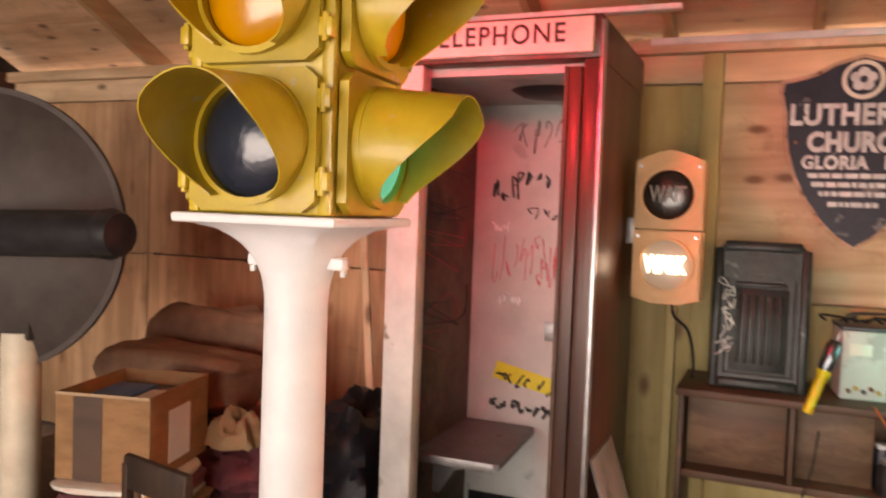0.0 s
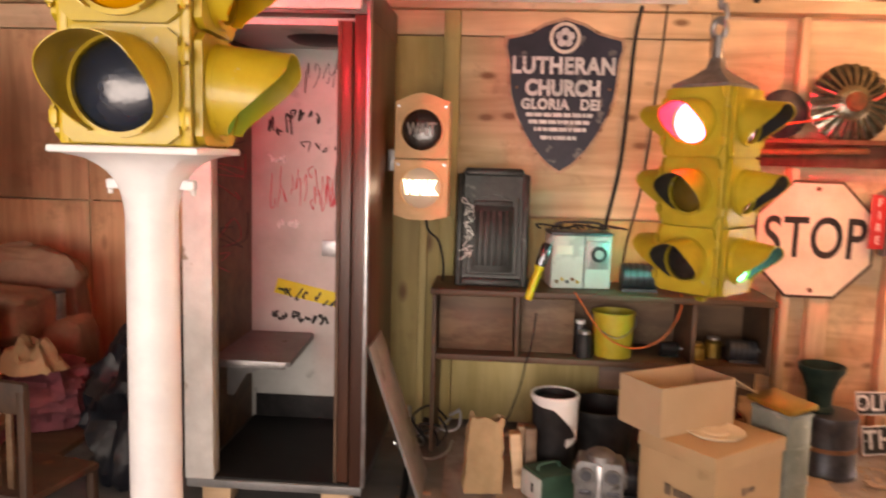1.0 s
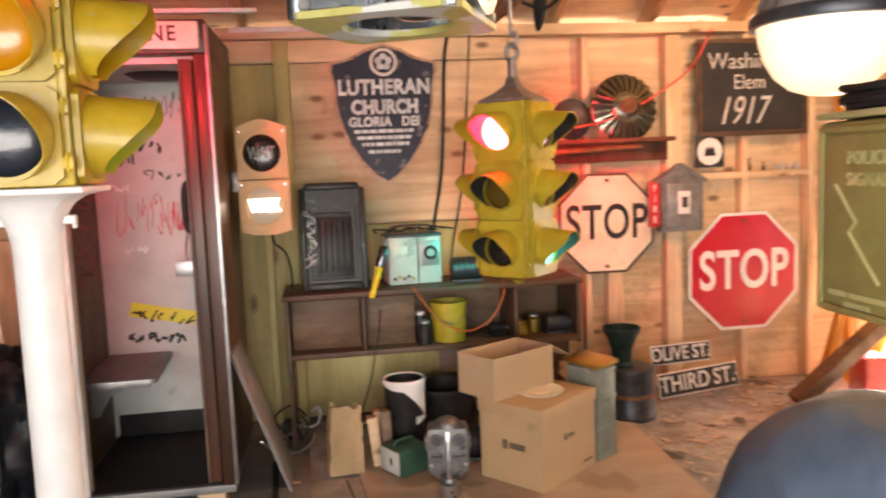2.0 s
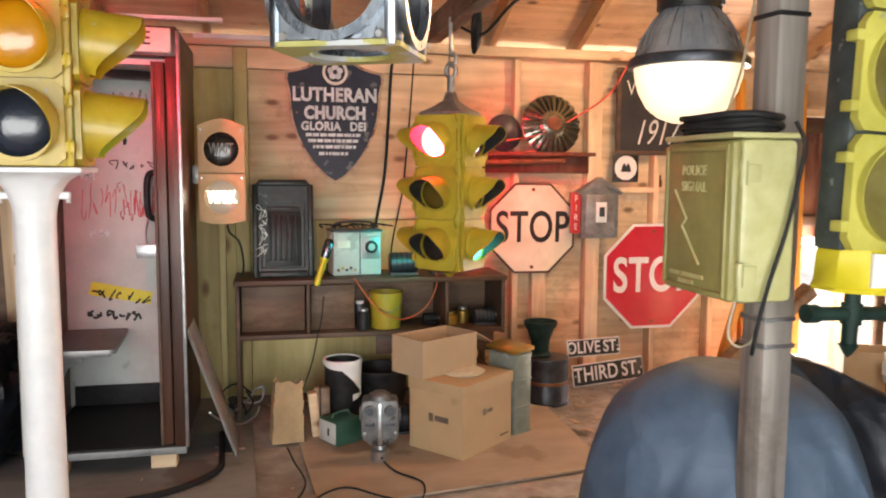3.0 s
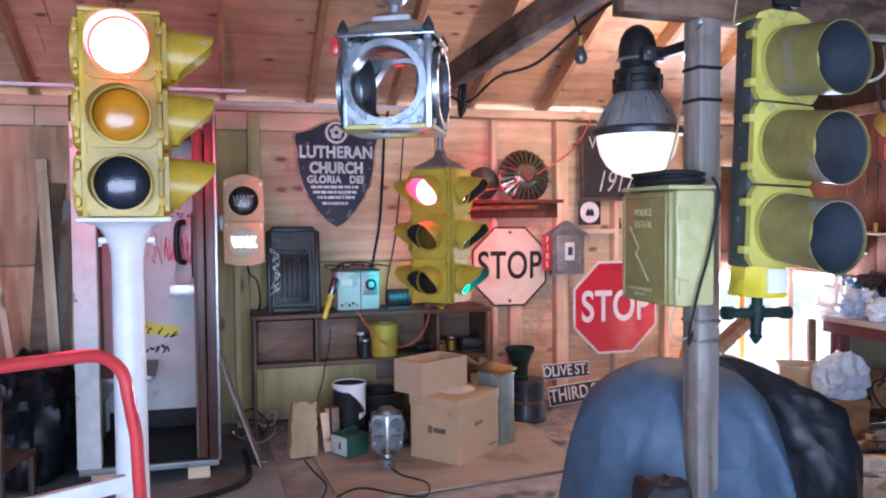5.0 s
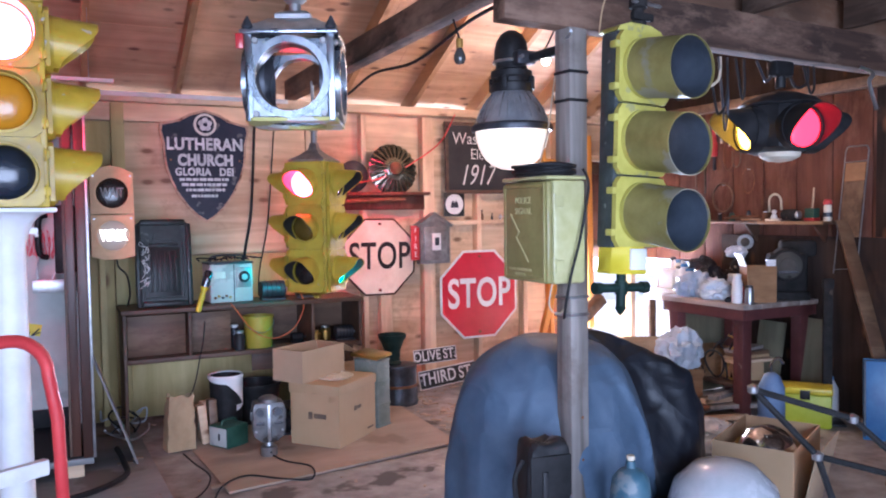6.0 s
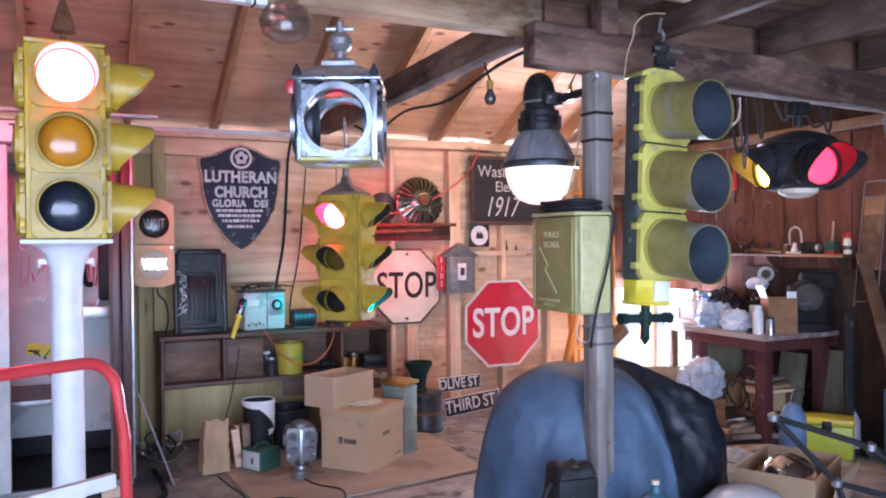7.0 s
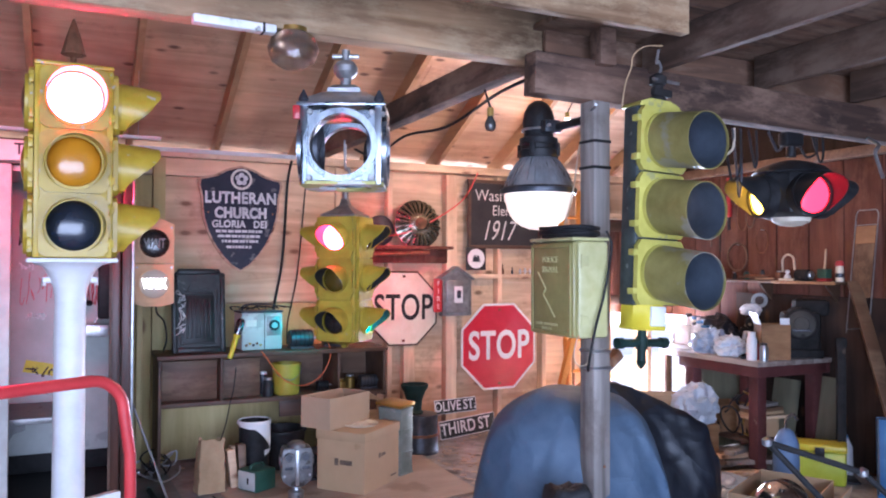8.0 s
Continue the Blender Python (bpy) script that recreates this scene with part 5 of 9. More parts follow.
# ---- signs on the back wall ----
def shield_sign():
    top = thing("church_sign", "navy porcelain shield-shaped church sign with white letters and rusty rim", "sign", AT(0.392, 5.0, 0) @ RZ(0.8))
    half = [(0.0, 1.412), (0.06, 1.452), (0.12, 1.515), (0.18, 1.605), (0.225, 1.70), (0.255, 1.80), (0.265, 1.88), (0.268, 1.96), (0.288, 2.045), (0.282, 2.085), (0.23, 2.097), (0.165, 2.115), (0.10, 2.155), (0.0, 2.185)]
    half = [(x * 1.03, z) for x, z in half]
    pts = half + [(-x, z) for x, z in half[-2:0:-1]]
    cz = 1.80
    part("rim", prism(bm_new(), [(x * 1.055, cz + (z - cz) * 1.042) for x, z in pts], 0.018, AT(0, 0.004, 0)), PORCELAIN_EDGE, top, "rusty copper-coloured rim")
    part("plate", prism(bm_new(), pts, 0.016, AT(0, 0, 0)), PORCELAIN, top)
    crest = part("crest", cyl(bm_new(), 0.080, 0, 0.010, 32, AT(0, 0.0, 2.095) @ RX(90), bev=0.003), SIGN_CREAM, top, "round cream crest with a pale rose")
    part("crest_field", cyl(bm_new(), 0.062, 0, 0.003, 28, AT(0, -0.010, 2.095) @ RX(90)), PORCELAIN, crest, "dark round field")
    for k in range(5):
        a = radians(90 + 72 * k)
        part("petal", cyl(bm_new(), 0.021, 0, 0.004, 14, AT(0.029 * math.cos(a), -0.0131, 2.095 + 0.029 * math.sin(a)) @ RX(90)), SIGN_PALE, crest)
    part("heart", cyl(bm_new(), 0.015, 0, 0.006, 14, AT(0, -0.0135, 2.095) @ RX(90)), PORCELAIN, crest)
    letters("sign_word", "LUTHERAN", 0.117, SIGN_PALE, top, AT(0, -0.003, 1.951), 0.0015, 0.86, 1.07, 0.0045)
    letters("sign_word", "CHURCH", 0.108, SIGN_PALE, top, AT(0, -0.003, 1.838), 0.0015, 0.84, 1.04, 0.0055)
    letters("sign_word", "GLORIA", 0.074, SIGN_PALE, top, AT(-0.09, -0.003, 1.755), 0.0015, 0.88, 1.08, 0.003)
    letters("sign_word", "DEI", 0.074, SIGN_PALE, top, AT(0.145, -0.003, 1.755), 0.0015, 0.88, 1.08, 0.003)
    rnd = random.Random(5)
    for z, w in ((1.703, 0.37), (1.666, 0.34), (1.628, 0.28), (1.585, 0.21)):
        x = -w / 2
        while x < w / 2 - 0.02:
            ln = rnd.uniform(0.012, 0.05)
            part("writing_bar", box(bm_new(), x, -0.0028, z - 0.010, min(x + ln, w / 2), 0.001, z + 0.010), SIGN_PALE, top)
            x += ln + 0.007
    for sx in (-0.24, 0.24):
        part("screw", cyl(bm_new(), 0.007, 0, 0.006, 8, AT(sx, -0.001, 1.84) @ RX(90)), RUST, top)


shield_sign()


def octagon(w):
    r = w / 2 / math.cos(math.pi / 8)
    return [(r * math.cos(math.pi / 8 + math.pi / 4 * k), r * math.sin(math.pi / 8 + math.pi / 4 * k)) for k in range(8)]


def stop_sign(name, label, at, w, face_mat, edge_mat, word_mat, size, yaw, roll, band, wide=0.74, bold=0.004):
    top = thing(name, label, "sign", AT(*at) @ RZ(yaw) @ RY(roll))
    part("edge", prism(bm_new(), octagon(w), 0.004), edge_mat, top)
    part("plate", prism(bm_new(), octagon(w - 2 * band), 0.003, AT(0, -0.0025, 0)), face_mat, top)
    letters("sign_word", "STOP", size, word_mat, top, AT(0, -0.004, 0), 0.0015, wide, 1.05, bold)
    for z in (-w * 0.43, w * 0.43):
        part("bolt", cyl(bm_new(), 0.012, 0, 0.008, 10, AT(0, -0.003, z) @ RX(90)), RUST, top)
    return top


stop_sign("old_stop_sign", "old cream octagonal stop sign with dark letters and worn rim", (1.73, 5.025, 1.093), 0.618, SIGN_OLD, BROWN_WOOD, SIGN_BLACK, 0.30, 1.5, 0.5, 0.015, 0.72, 0.004)
stop_sign("stop_sign", "red octagonal stop sign with white letters and white border", (2.635, 5.02, 0.744), 0.75, SIGN_RED, SIGN_WHITE, SIGN_WHITE, 0.345, 1.0, 0.0, 0.02, 0.72, 0.007)


def chalkboard():
    top = thing("chalkboard", "black slate board with chalk writing in a brown frame", "chalkboard", AT(2.705, 5.042, 1.90))
    w, h = 0.74, 0.60
    part("slate", box(bm_new(), -w / 2, 0, -h / 2, w / 2, 0.008, h / 2), SLATE, top)
    for x0, z0, x1, z1 in ((-w / 2, h / 2 - 0.03, w / 2, h / 2), (-w / 2, -h / 2, w / 2, -h / 2 + 0.03), (-w / 2, -h / 2 + 0.03, -w / 2 + 0.03, h / 2 - 0.03), (w / 2 - 0.03, -h / 2 + 0.03, w / 2, h / 2 - 0.03)):
        part("frame", box(bm_new(), x0, -0.012, z0, x1, 0.004, z1, 0.003), BROWN_WOOD, top)
    letters("chalk_word", "Washin", 0.145, CHALK, top, AT(-0.30, -0.002, 0.16), 0.001, 0.9, 1.0, -0.0012, "LEFT")
    letters("chalk_word", "Elem", 0.13, CHALK, top, AT(-0.13, -0.002, 0.03), 0.001, 0.85, 1.0, -0.0012, "LEFT")
    o = letters("chalk_word", "1917", 0.25, CHALK, top, AT(-0.22, -0.002, -0.15), 0.001, 0.66, 1.0, -0.0015, "LEFT")
    o.data.transform(Matrix(((1, 0, 0.25, 0), (0, 1, 0, 0), (0, 0, 1, 0), (0, 0, 0, 1))))


chalkboard()


def badge_sign():
    top = thing("badge_sign", "small black square plate with a white round badge", "sign", AT(2.41, 5.03, 1.51) @ RZ(2))
    part("plate", box(bm_new(), -0.10, 0, -0.10, 0.10, 0.008, 0.10, 0.004), SIGN_BLACK, top)
    disc = part("disc", cyl(bm_new(), 0.085, 0, 0.006, 28, RX(90), bev=0.002), SIGN_WHITE, top)
    part("mark", prism(bm_new(), [(-0.038, -0.028), (0.038, -0.028), (0.03, 0.012), (0.014, 0.034), (0.0, 0.012), (-0.014, 0.034), (-0.03, 0.012)], 0.002, AT(0, -0.008, 0)), DARK_METAL, disc)


badge_sign()


def fire_box():
    top = thing("fire_alarm_box", "grey house-shaped fire alarm box with a red side label", "alarm box", AT(2.195, 4.96, 1.205))
    body = part("body", prism(bm_new(), [(-0.135, -0.18), (0.135, -0.18), (0.135, 0.14), (0, 0.215), (-0.135, 0.14)], 0.075), CAST, top)
    part("roof_edge", prism(bm_new(), [(-0.165, 0.135), (-0.15, 0.12), (0, 0.205), (0.15, 0.12), (0.165, 0.135), (0, 0.24)], 0.095, AT(0, -0.01, 0)), CAST, top)
    part("door", box(bm_new(), -0.105, -0.012, -0.15, 0.105, 0.002, 0.12, 0.005), CAST, top)
    part("label_plate", box(bm_new(), -0.035, -0.018, -0.07, 0.045, -0.011, 0.07, 0.004), SIGN_WHITE, top, "white pull label")
    part("handle", box(bm_new(), -0.012, -0.03, -0.03, 0.024, -0.017, 0.035, 0.004), DARK_METAL, top)
    side = part("side_label", box(bm_new(), -0.21, 0.01, -0.145, -0.137, 0.03, 0.135, 0.003), RED_PAINT, top, "red enamel side label")
    for k, ch in enumerate("FIRE"):
        letters("sign_word", ch, 0.062, SIGN_WHITE, side, AT(-0.172, 0.008, 0.092 - 0.064 * k), 0.001, 0.8)


fire_box()


def blocking_bits():
    """Little bottles and castings along the blocking under the chalkboard."""
    for x, r, h, mt in ((2.70, 0.014, 0.075, RUST), (2.80, 0.010, 0.05, DARK_METAL)):
        o = thing("small_bottle", "tiny dark bottle standing on the wall blocking", "bottle", AT(x, 5.075, 1.376))
        part("body", lathe(bm_new(), [(0, 0), (r, 0), (r, h * 0.55), (r * 0.4, h * 0.72), (r * 0.4, h), (0, h)], 12), mt, o)
        part("stopper", cyl(bm_new(), r * 0.55, h, h + 0.008, 10), BLACK, o)
    for k in range(4):
        x = 2.88 + 0.05 * k
        o = thing("small_casting", "small pale metal casting standing on the wall blocking", "casting", AT(x, 5.07, 1.376))
        part("upright", box(bm_new(), -0.006, -0.008, 0, 0.006, 0.008, 0.045 + 0.008 * (k % 2), 0.003), SIGN_PALE, o)
        part("arm", box(bm_new(), -0.018, -0.007, 0.018, 0.018, 0.007, 0.028, 0.003), SIGN_PALE, o)


blocking_bits()


def wall_disc():
    top = thing("fluted_reflector", "dark fluted metal reflector leaning on the wall ledge", "reflector", AT(1.827, 4.955, 1.79) @ RX(-8))
    bm = bm_new()
    n = 72
    rows = []
    for r, y, a in ((0.02, -0.06, 0), (0.07, -0.055, 0), (0.09, -0.035, 0.3), (0.15, -0.015, 1.0), (0.195, 0.0, 1.0), (0.205, 0.006, 1.0)):
        rows.append([bm.verts.new((r * math.cos(2 * math.pi * k / n), y + 0.014 * a * math.cos(2 * math.pi * k / n * 24), r * math.sin(2 * math.pi * k / n))) for k in range(n)])
    for i in range(len(rows) - 1):
        for k in range(n):
            bm.faces.new((rows[i][k], rows[i][(k + 1) % n], rows[i + 1][(k + 1) % n], rows[i + 1][k]))
    bm.faces.new(rows[0])
    part("dish", bm, FLUTED, top)
    part("hub", lathe(bm_new(), [(0.05, 0), (0.045, 0.03), (0.02, 0.045), (0, 0.048)], 20, AT(0, -0.055, 0) @ RX(90)), RUST, top)
    t2 = thing("small_reflector", "small dark metal dish beside the fluted reflector", "reflector", AT(1.511, 5.0, 1.735))
    part("dish", lathe(bm_new(), [(0, 0.03), (0.06, 0.025), (0.12, 0.0), (0.125, 0.0), (0.06, 0.035), (0, 0.04)], 28, RX(90)), DARK_METAL, t2)
    sh = thing("wall_ledge", "long red-brown board ledge fixed across the wall studs", "shelf", AT(0, 0, 0))
    part("board", box(bm_new(), 1.22, 4.90, 1.585, 2.13, 5.048, 1.610, 0.003), RED_WOOD, sh)
    part("apron", box(bm_new(), 1.22, 5.02, 1.47, 2.13, 5.048, 1.584, 0.003), RED_WOOD, sh)
    for x in (1.3, 1.5, 1.62):
        s = solid("pipe_on_ledge", cyl(bm_new(), 0.016, 0, 0.62, 10, AT(x, 4.93 + 0.03 * (x - 1.3), 1.535) @ RY(88)), RUST, "thin rusty rod stored below the ledge", "rod") if x == 1.3 else None


wall_disc()


# ---- shelf and what stands on it ----
def shelf_unit():
    x0, x1, y0, y1, zt, zl = -0.225, 1.405, 4.575, 4.99, 0.836, 0.512
    top = thing("shelf_unit", "low dark brown wooden shelf unit against the back wall", "shelf", AT(0, 0, 0))
    part("top_board", box(bm_new(), x0 - 0.01, y0 - 0.01, zt - 0.03, x1 + 0.01, y1, zt, 0.004), BROWN_WOOD, top)
    part("lower_board", box(bm_new(), x0 + 0.0225, y0, zl - 0.03, x1 - 0.0225, y1, zl, 0.004), BROWN_WOOD, top)
    for x in (x0, x1 - 0.022):
        part("side_board", box(bm_new(), x, y0 + 0.002, 0.0 if x == x0 else zl - 0.04, x + 0.022, y1, zt - 0.031, 0.003), BROWN_WOOD, top)
    part("leg", box(bm_new(), x1 - 0.06, y1 - 0.05, 0.0, x1 - 0.024, y1 - 0.01, zl - 0.031, 0.003), BROWN_WOOD, top)
    for x in (0.182, 1.025):
        part("divider", box(bm_new(), x, y0 + 0.004, zl + 0.001, x + 0.02, y1 - 0.022, zt - 0.031, 0.002), BROWN_WOOD, top)
    part("back_board", box(bm_new(), x0 + 0.023, y1 - 0.02, zl + 0.001, x1 - 0.023, y1, zt - 0.031), BROWN_PANEL, top)
    for xa, xb in ((x0 + 0.03, 0.176), (0.21, 0.475)):
        part("drawer_panel", box(bm_new(), xa, y0 + 0.10, zl + 0.002, xb, y0 + 0.12, zt - 0.05, 0.003), BROWN_PANEL, top)
    part("apron", box(bm_new(), 0.60, y0 + 0.03, zl - 0.15, x1 - 0.062, y0 + 0.05, zl - 0.032, 0.003), BROWN_WOOD, top)


shelf_unit()


def iron_grate():
    m = AT(-0.125, 4.69, 0.837) @ RX(-7) @ RZ(2)
    top = thing("cast_iron_plate", "black cast iron fireplace plate with raised bars, standing on the shelf", "cast iron plate", m)
    w, h = 0.36, 0.59
    pts = [(0.03, 0), (w - 0.03, 0), (w, 0.03), (w, h - 0.045), (w - 0.05, h), (0.05, h), (0, h - 0.045), (0, 0.03)]
    part("plate", prism(bm_new(), pts, 0.03), IRON, top)
    for a, b, c, d in ((0.0, 0.0, 0.034, h - 0.03), (w - 0.034, 0.0, w, h - 0.03), (0.0345, 0.0, w - 0.0345, 0.04), (0.0345, h - 0.04, w - 0.0345, h - 0.002)):
        part("border", box(bm_new(), a, -0.022, b, c, 0.002, d, 0.010), IRON, top)
    for a, b, c, d in ((0.050, 0.055, 0.058, 0.44), (w - 0.058, 0.055, w - 0.050, 0.44), (0.0585, 0.055, w - 0.0585, 0.063)):
        part("bead", box(bm_new(), a, -0.009, b, c, 0.001, d, 0.003), IRON, top)
    for k in range(6):
        x = 0.092 + 0.031 * k
        part("bar", box(bm_new(), x, -0.024, 0.10, x + 0.017, 0.002, 0.375, 0.007), IRON, top)
    part("panel", box(bm_new(), 0.075, -0.008, 0.07, 0.285, 0.001, 0.40, 0.004), IRON, top)
    part("ornament", prism(bm_new(), [(0.10, 0.43), (0.18, 0.46), (0.26, 0.43), (0.235, 0.485), (0.18, 0.52), (0.125, 0.485)], 0.012, AT(0, -0.018, 0)), IRON, top)
    part("ornament", box(bm_new(), 0.085, -0.020, 0.405, 0.275, 0.001, 0.425, 0.006), IRON, top)
    rnd = random.Random(2)
    for k in range(12):
        z = 0.15 + 0.024 * k
        scribble("chalk_mark", [(0.018 + rnd.uniform(0, 0.07), -0.0225, z + rnd.uniform(-0.03, 0.03)) for _ in range(4)], 0.003, CHALK, top)


iron_grate()


def control_box():
    top = thing("control_box", "pale grey metal control box with dial and loose wires", "control box", AT(0.50, 4.72, 0.837) @ RZ(6))
    part("case", box(bm_new(), -0.15, 0, 0, 0.15, 0.20, 0.265, 0.008), PANEL_GREY, top)
    part("seam", box(bm_new(), 0.012, -0.004, 0.004, 0.018, 0.001, 0.262, 0.001), DARK_METAL, top)
    for k in range(5):
        part("terminal", cyl(bm_new(), 0.009, 0, 0.012, 10, AT(-0.12 + 0.026 * k, 0.001, 0.035 + 0.012 * (k % 2)) @ RX(90)), (RUST, BRASS, DARK_METAL)[k % 3], top)
    part("name_plate", box(bm_new(), -0.125, -0.003, 0.17, -0.045, 0.001, 0.215, 0.001), SIGN_CREAM, top)
    part("lid", box(bm_new(), -0.155, -0.004, 0.266, 0.155, 0.204, 0.280, 0.004), DARK_METAL, top)
    d = part("dial_plate", box(bm_new(), 0.03, -0.010, 0.10, 0.135, 0.001, 0.24, 0.004), CAST, top)
    part("dial", cyl(bm_new(), 0.04, 0, 0.016, 20, AT(0.083, -0.009, 0.175) @ RX(90), bev=0.003), BLACK, d)
    part("dial_face", cyl(bm_new(), 0.022, 0, 0.004, 16, AT(0.083, -0.025, 0.175) @ RX(90)), CAST, d)
    part("handle", tube(bm_new(), spline([(-0.12, 0.1, 0.28), (-0.10, 0.1, 0.32), (0.10, 0.1, 0.32), (0.12, 0.1, 0.28)], 4), 0.007, 7), DARK_METAL, top)
    rnd = random.Random(8)
    for k in range(8):
        x = -0.2 + 0.05 * k
        part("wire", tube(bm_new(), spline([(x, 0.08, 0.29), (x + rnd.uniform(-0.05, 0.1), 0.05, 0.315), (x + rnd.uniform(0, 0.14), 0.02 + rnd.uniform(-0.03, 0.03), 0.30)], 5), 0.005, 6), RUBBER, top)


control_box()


def small_motor(at, s=1.0, mt=None):
    top = thing("small_motor", "small dark electric motor on the shelf", "motor", AT(*at))
    part("body", cyl(bm_new(), 0.055 * s, 0, 0.15 * s, 20, AT(0, 0, 0.062 * s) @ RY(90), bev=0.006), mt or DARK_METAL, top)
    part("foot", box(bm_new(), 0.0, -0.05 * s, 0, 0.15 * s, 0.05 * s, 0.014), mt or DARK_METAL, top)
    for k in range(4):
        part("fin", cyl(bm_new(), 0.058 * s, 0.03 * s + 0.028 * s * k, 0.036 * s + 0.028 * s * k, 20, AT(0, 0, 0.062 * s) @ RY(90)), BLACK, top)
    part("shaft", cyl(bm_new(), 0.012 * s, 0.15 * s, 0.19 * s, 10, AT(0, 0, 0.062 * s) @ RY(90)), STEEL, top)


small_motor((0.70, 4.74, 0.837), 1.15)
small_motor((0.963, 4.76, 0.837), 0.9)


def work_light():
    top = thing("work_light", "yellow-handled work light leaning on the control box", "work light", AT(0.262, 4.545, 0.885) @ RY(18) @ RX(-8) @ Matrix.Scale(0.85, 4))
    part("grip", lathe(bm_new(), [(0, -0.10), (0.018, -0.10), (0.022, -0.09), (0.020, -0.04), (0.023, 0.02), (0.020, 0.07), (0.03, 0.085), (0.03, 0.10), (0, 0.10)], 16), PLASTIC_YELLOW, top, "yellow grip")
    part("guard", lathe(bm_new(), [(0.028, 0.10), (0.034, 0.13), (0.034, 0.21), (0.024, 0.235), (0, 0.24)], 16), ALU, top, "metal bulb guard")
    part("hook", tube(bm_new(), spline([(0, 0, 0.24), (0.0, 0, 0.27), (0.02, 0, 0.29), (0.04, 0, 0.27)], 4), 0.004, 6), STEEL, top)


work_light()


def yellow_pail(at, r, h, mt):
    top = thing("pail", "small dented yellow pail on the lower shelf", "pail", AT(*at))
    part("body", lathe(bm_new(), [(0, 0.0), (r * 0.88, 0.0), (r * 0.9, 0.01), (r, h - 0.01), (r + 0.006, h - 0.008), (r + 0.006, h), (r - 0.003, h), (r * 0.86, 0.012), (0, 0.012)], 24), mt, top)
    part("bail", tube(bm_new(), spline([(-r, 0, h - 0.02), (-r * 0.9, -0.05, h - 0.07), (0, -r - 0.02, h - 0.11), (r * 0.9, -0.05, h - 0.07), (r, 0, h - 0.02)], 5), 0.003, 6), STEEL, top)


yellow_pail((0.672, 4.70, 0.513), 0.102, 0.222, BUCKET_YELLOW)


def jar(at, r, h, mt, cap, name="jar", label="small dark jar with a metal lid on the shelf", cat="jar"):
    top = thing(name, label, cat, AT(*at))
    part("body", lathe(bm_new(), [(0, 0), (r, 0), (r, h * 0.72), (r * 0.72, h * 0.86), (r * 0.72, h * 0.88), (0, h * 0.88)], 18), mt, top)
    part("lid", cyl(bm_new(), r * 0.76, h * 0.88, h, 18, None, None, 0.002), cap, top)
    return top


jar((0.525, 4.64, 0.513), 0.04, 0.13, BLACK, STEEL)
jar((0.515, 4.76, 0.513), 0.035, 0.16, DARK_METAL, SIGN_WHITE)
jar((1.086, 4.71, 0.513), 0.045, 0.08, BRASS, BRASS, "brass_fitting", "dull brass fitting on the lower shelf", "fitting")
jar((1.179, 4.76, 0.513), 0.04, 0.10, BRASS, STEEL, "brass_fitting", "dull brass fitting on the lower shelf", "fitting")
small_motor((1.23, 4.69, 0.513), 0.9)
small_motor((0.912, 4.74, 0.513), 0.6, BLACK)


# ---- on the floor before the shelf ----
def carton(name, label, at, yaw, w, d, h, lid="closed", mt=None, bars=()):
    """A cardboard carton, its near corner at the origin; w along x, d along y."""
    mt = mt or CARD
    top = thing(name, label, "cardboard box", AT(*at) @ RZ(yaw))
    t = 0.005
    for n_, b in (("side", (0, 0, 0, w, t, h)), ("side", (0, d - t, 0, w, d, h)), ("side", (0, t, 0, t, d - t, h)), ("side", (w - t, t, 0, w, d - t, h)), ("bottom", (t, t, 0, w - t, d - t, t))):
        part(n_, box(bm_new(), *b), mt, top)
    if lid == "closed":
        part("lid", box(bm_new(), -0.007, -0.007, h - 0.055, w + 0.007, d + 0.007, h + 0.004, 0.003), mt, top)
    elif lid == "flaps":
        part("flap", box(bm_new(), 0, 0, 0, w, 0.004, d * 0.45), mt, top, m=AT(0, 0.002, h) @ RX(35))
        part("flap", box(bm_new(), 0, -0.004, 0, w, 0, d * 0.45), mt, top, m=AT(0, d, h) @ RX(-50))
        part("flap", box(bm_new(), 0, 0, 0, 0.004, d, w * 0.35), mt, top, m=AT(w, 0, h) @ RY(60))
    elif lid == "flaps_out":
        part("flap", box(bm_new(), 0.006, 0, -0.15, w - 0.006, 0.004, 0), mt, top, m=AT(0, d - 0.012, h) @ RX(-14))
        part("flap", box(bm_new(), 0, 0.01, 0, 0.004, d - 0.01, 0.17), mt, top, m=AT(w, 0, h - 0.002) @ RY(118))
    for x, z, ln, hh, fc in bars:
        if fc == "front":
            part("printed_bar", box(bm_new(), x, -0.0055, z, x + ln, -0.0045, z + hh), INK_FADED, top)
        else:
            part("printed_bar", box(bm_new(), -0.0055, x, z, -0.0045, x + ln, z + hh), INK_FADED, top)
    return top


carton("carton", "closed brown cardboard carton with lid and printed marks", (0.915, 3.675, 0.015), 39.5, 0.444, 0.354, 0.377, "closed",
       None, ((0.17, 0.195, 0.03, 0.03, "front"), (0.205, 0.20, 0.05, 0.02, "front"), (0.33, 0.04, 0.08, 0.010, "front"), (0.19, 0.165, 0.03, 0.045, "side"), (0.09, 0.172, 0.09, 0.03, "side")))
carton("open_carton", "smaller brown cardboard carton, open and empty, on the closed carton", (0.742, 3.852, 0.397), 31, 0.40, 0.25, 0.20, "flaps_out", CARD_PALE)


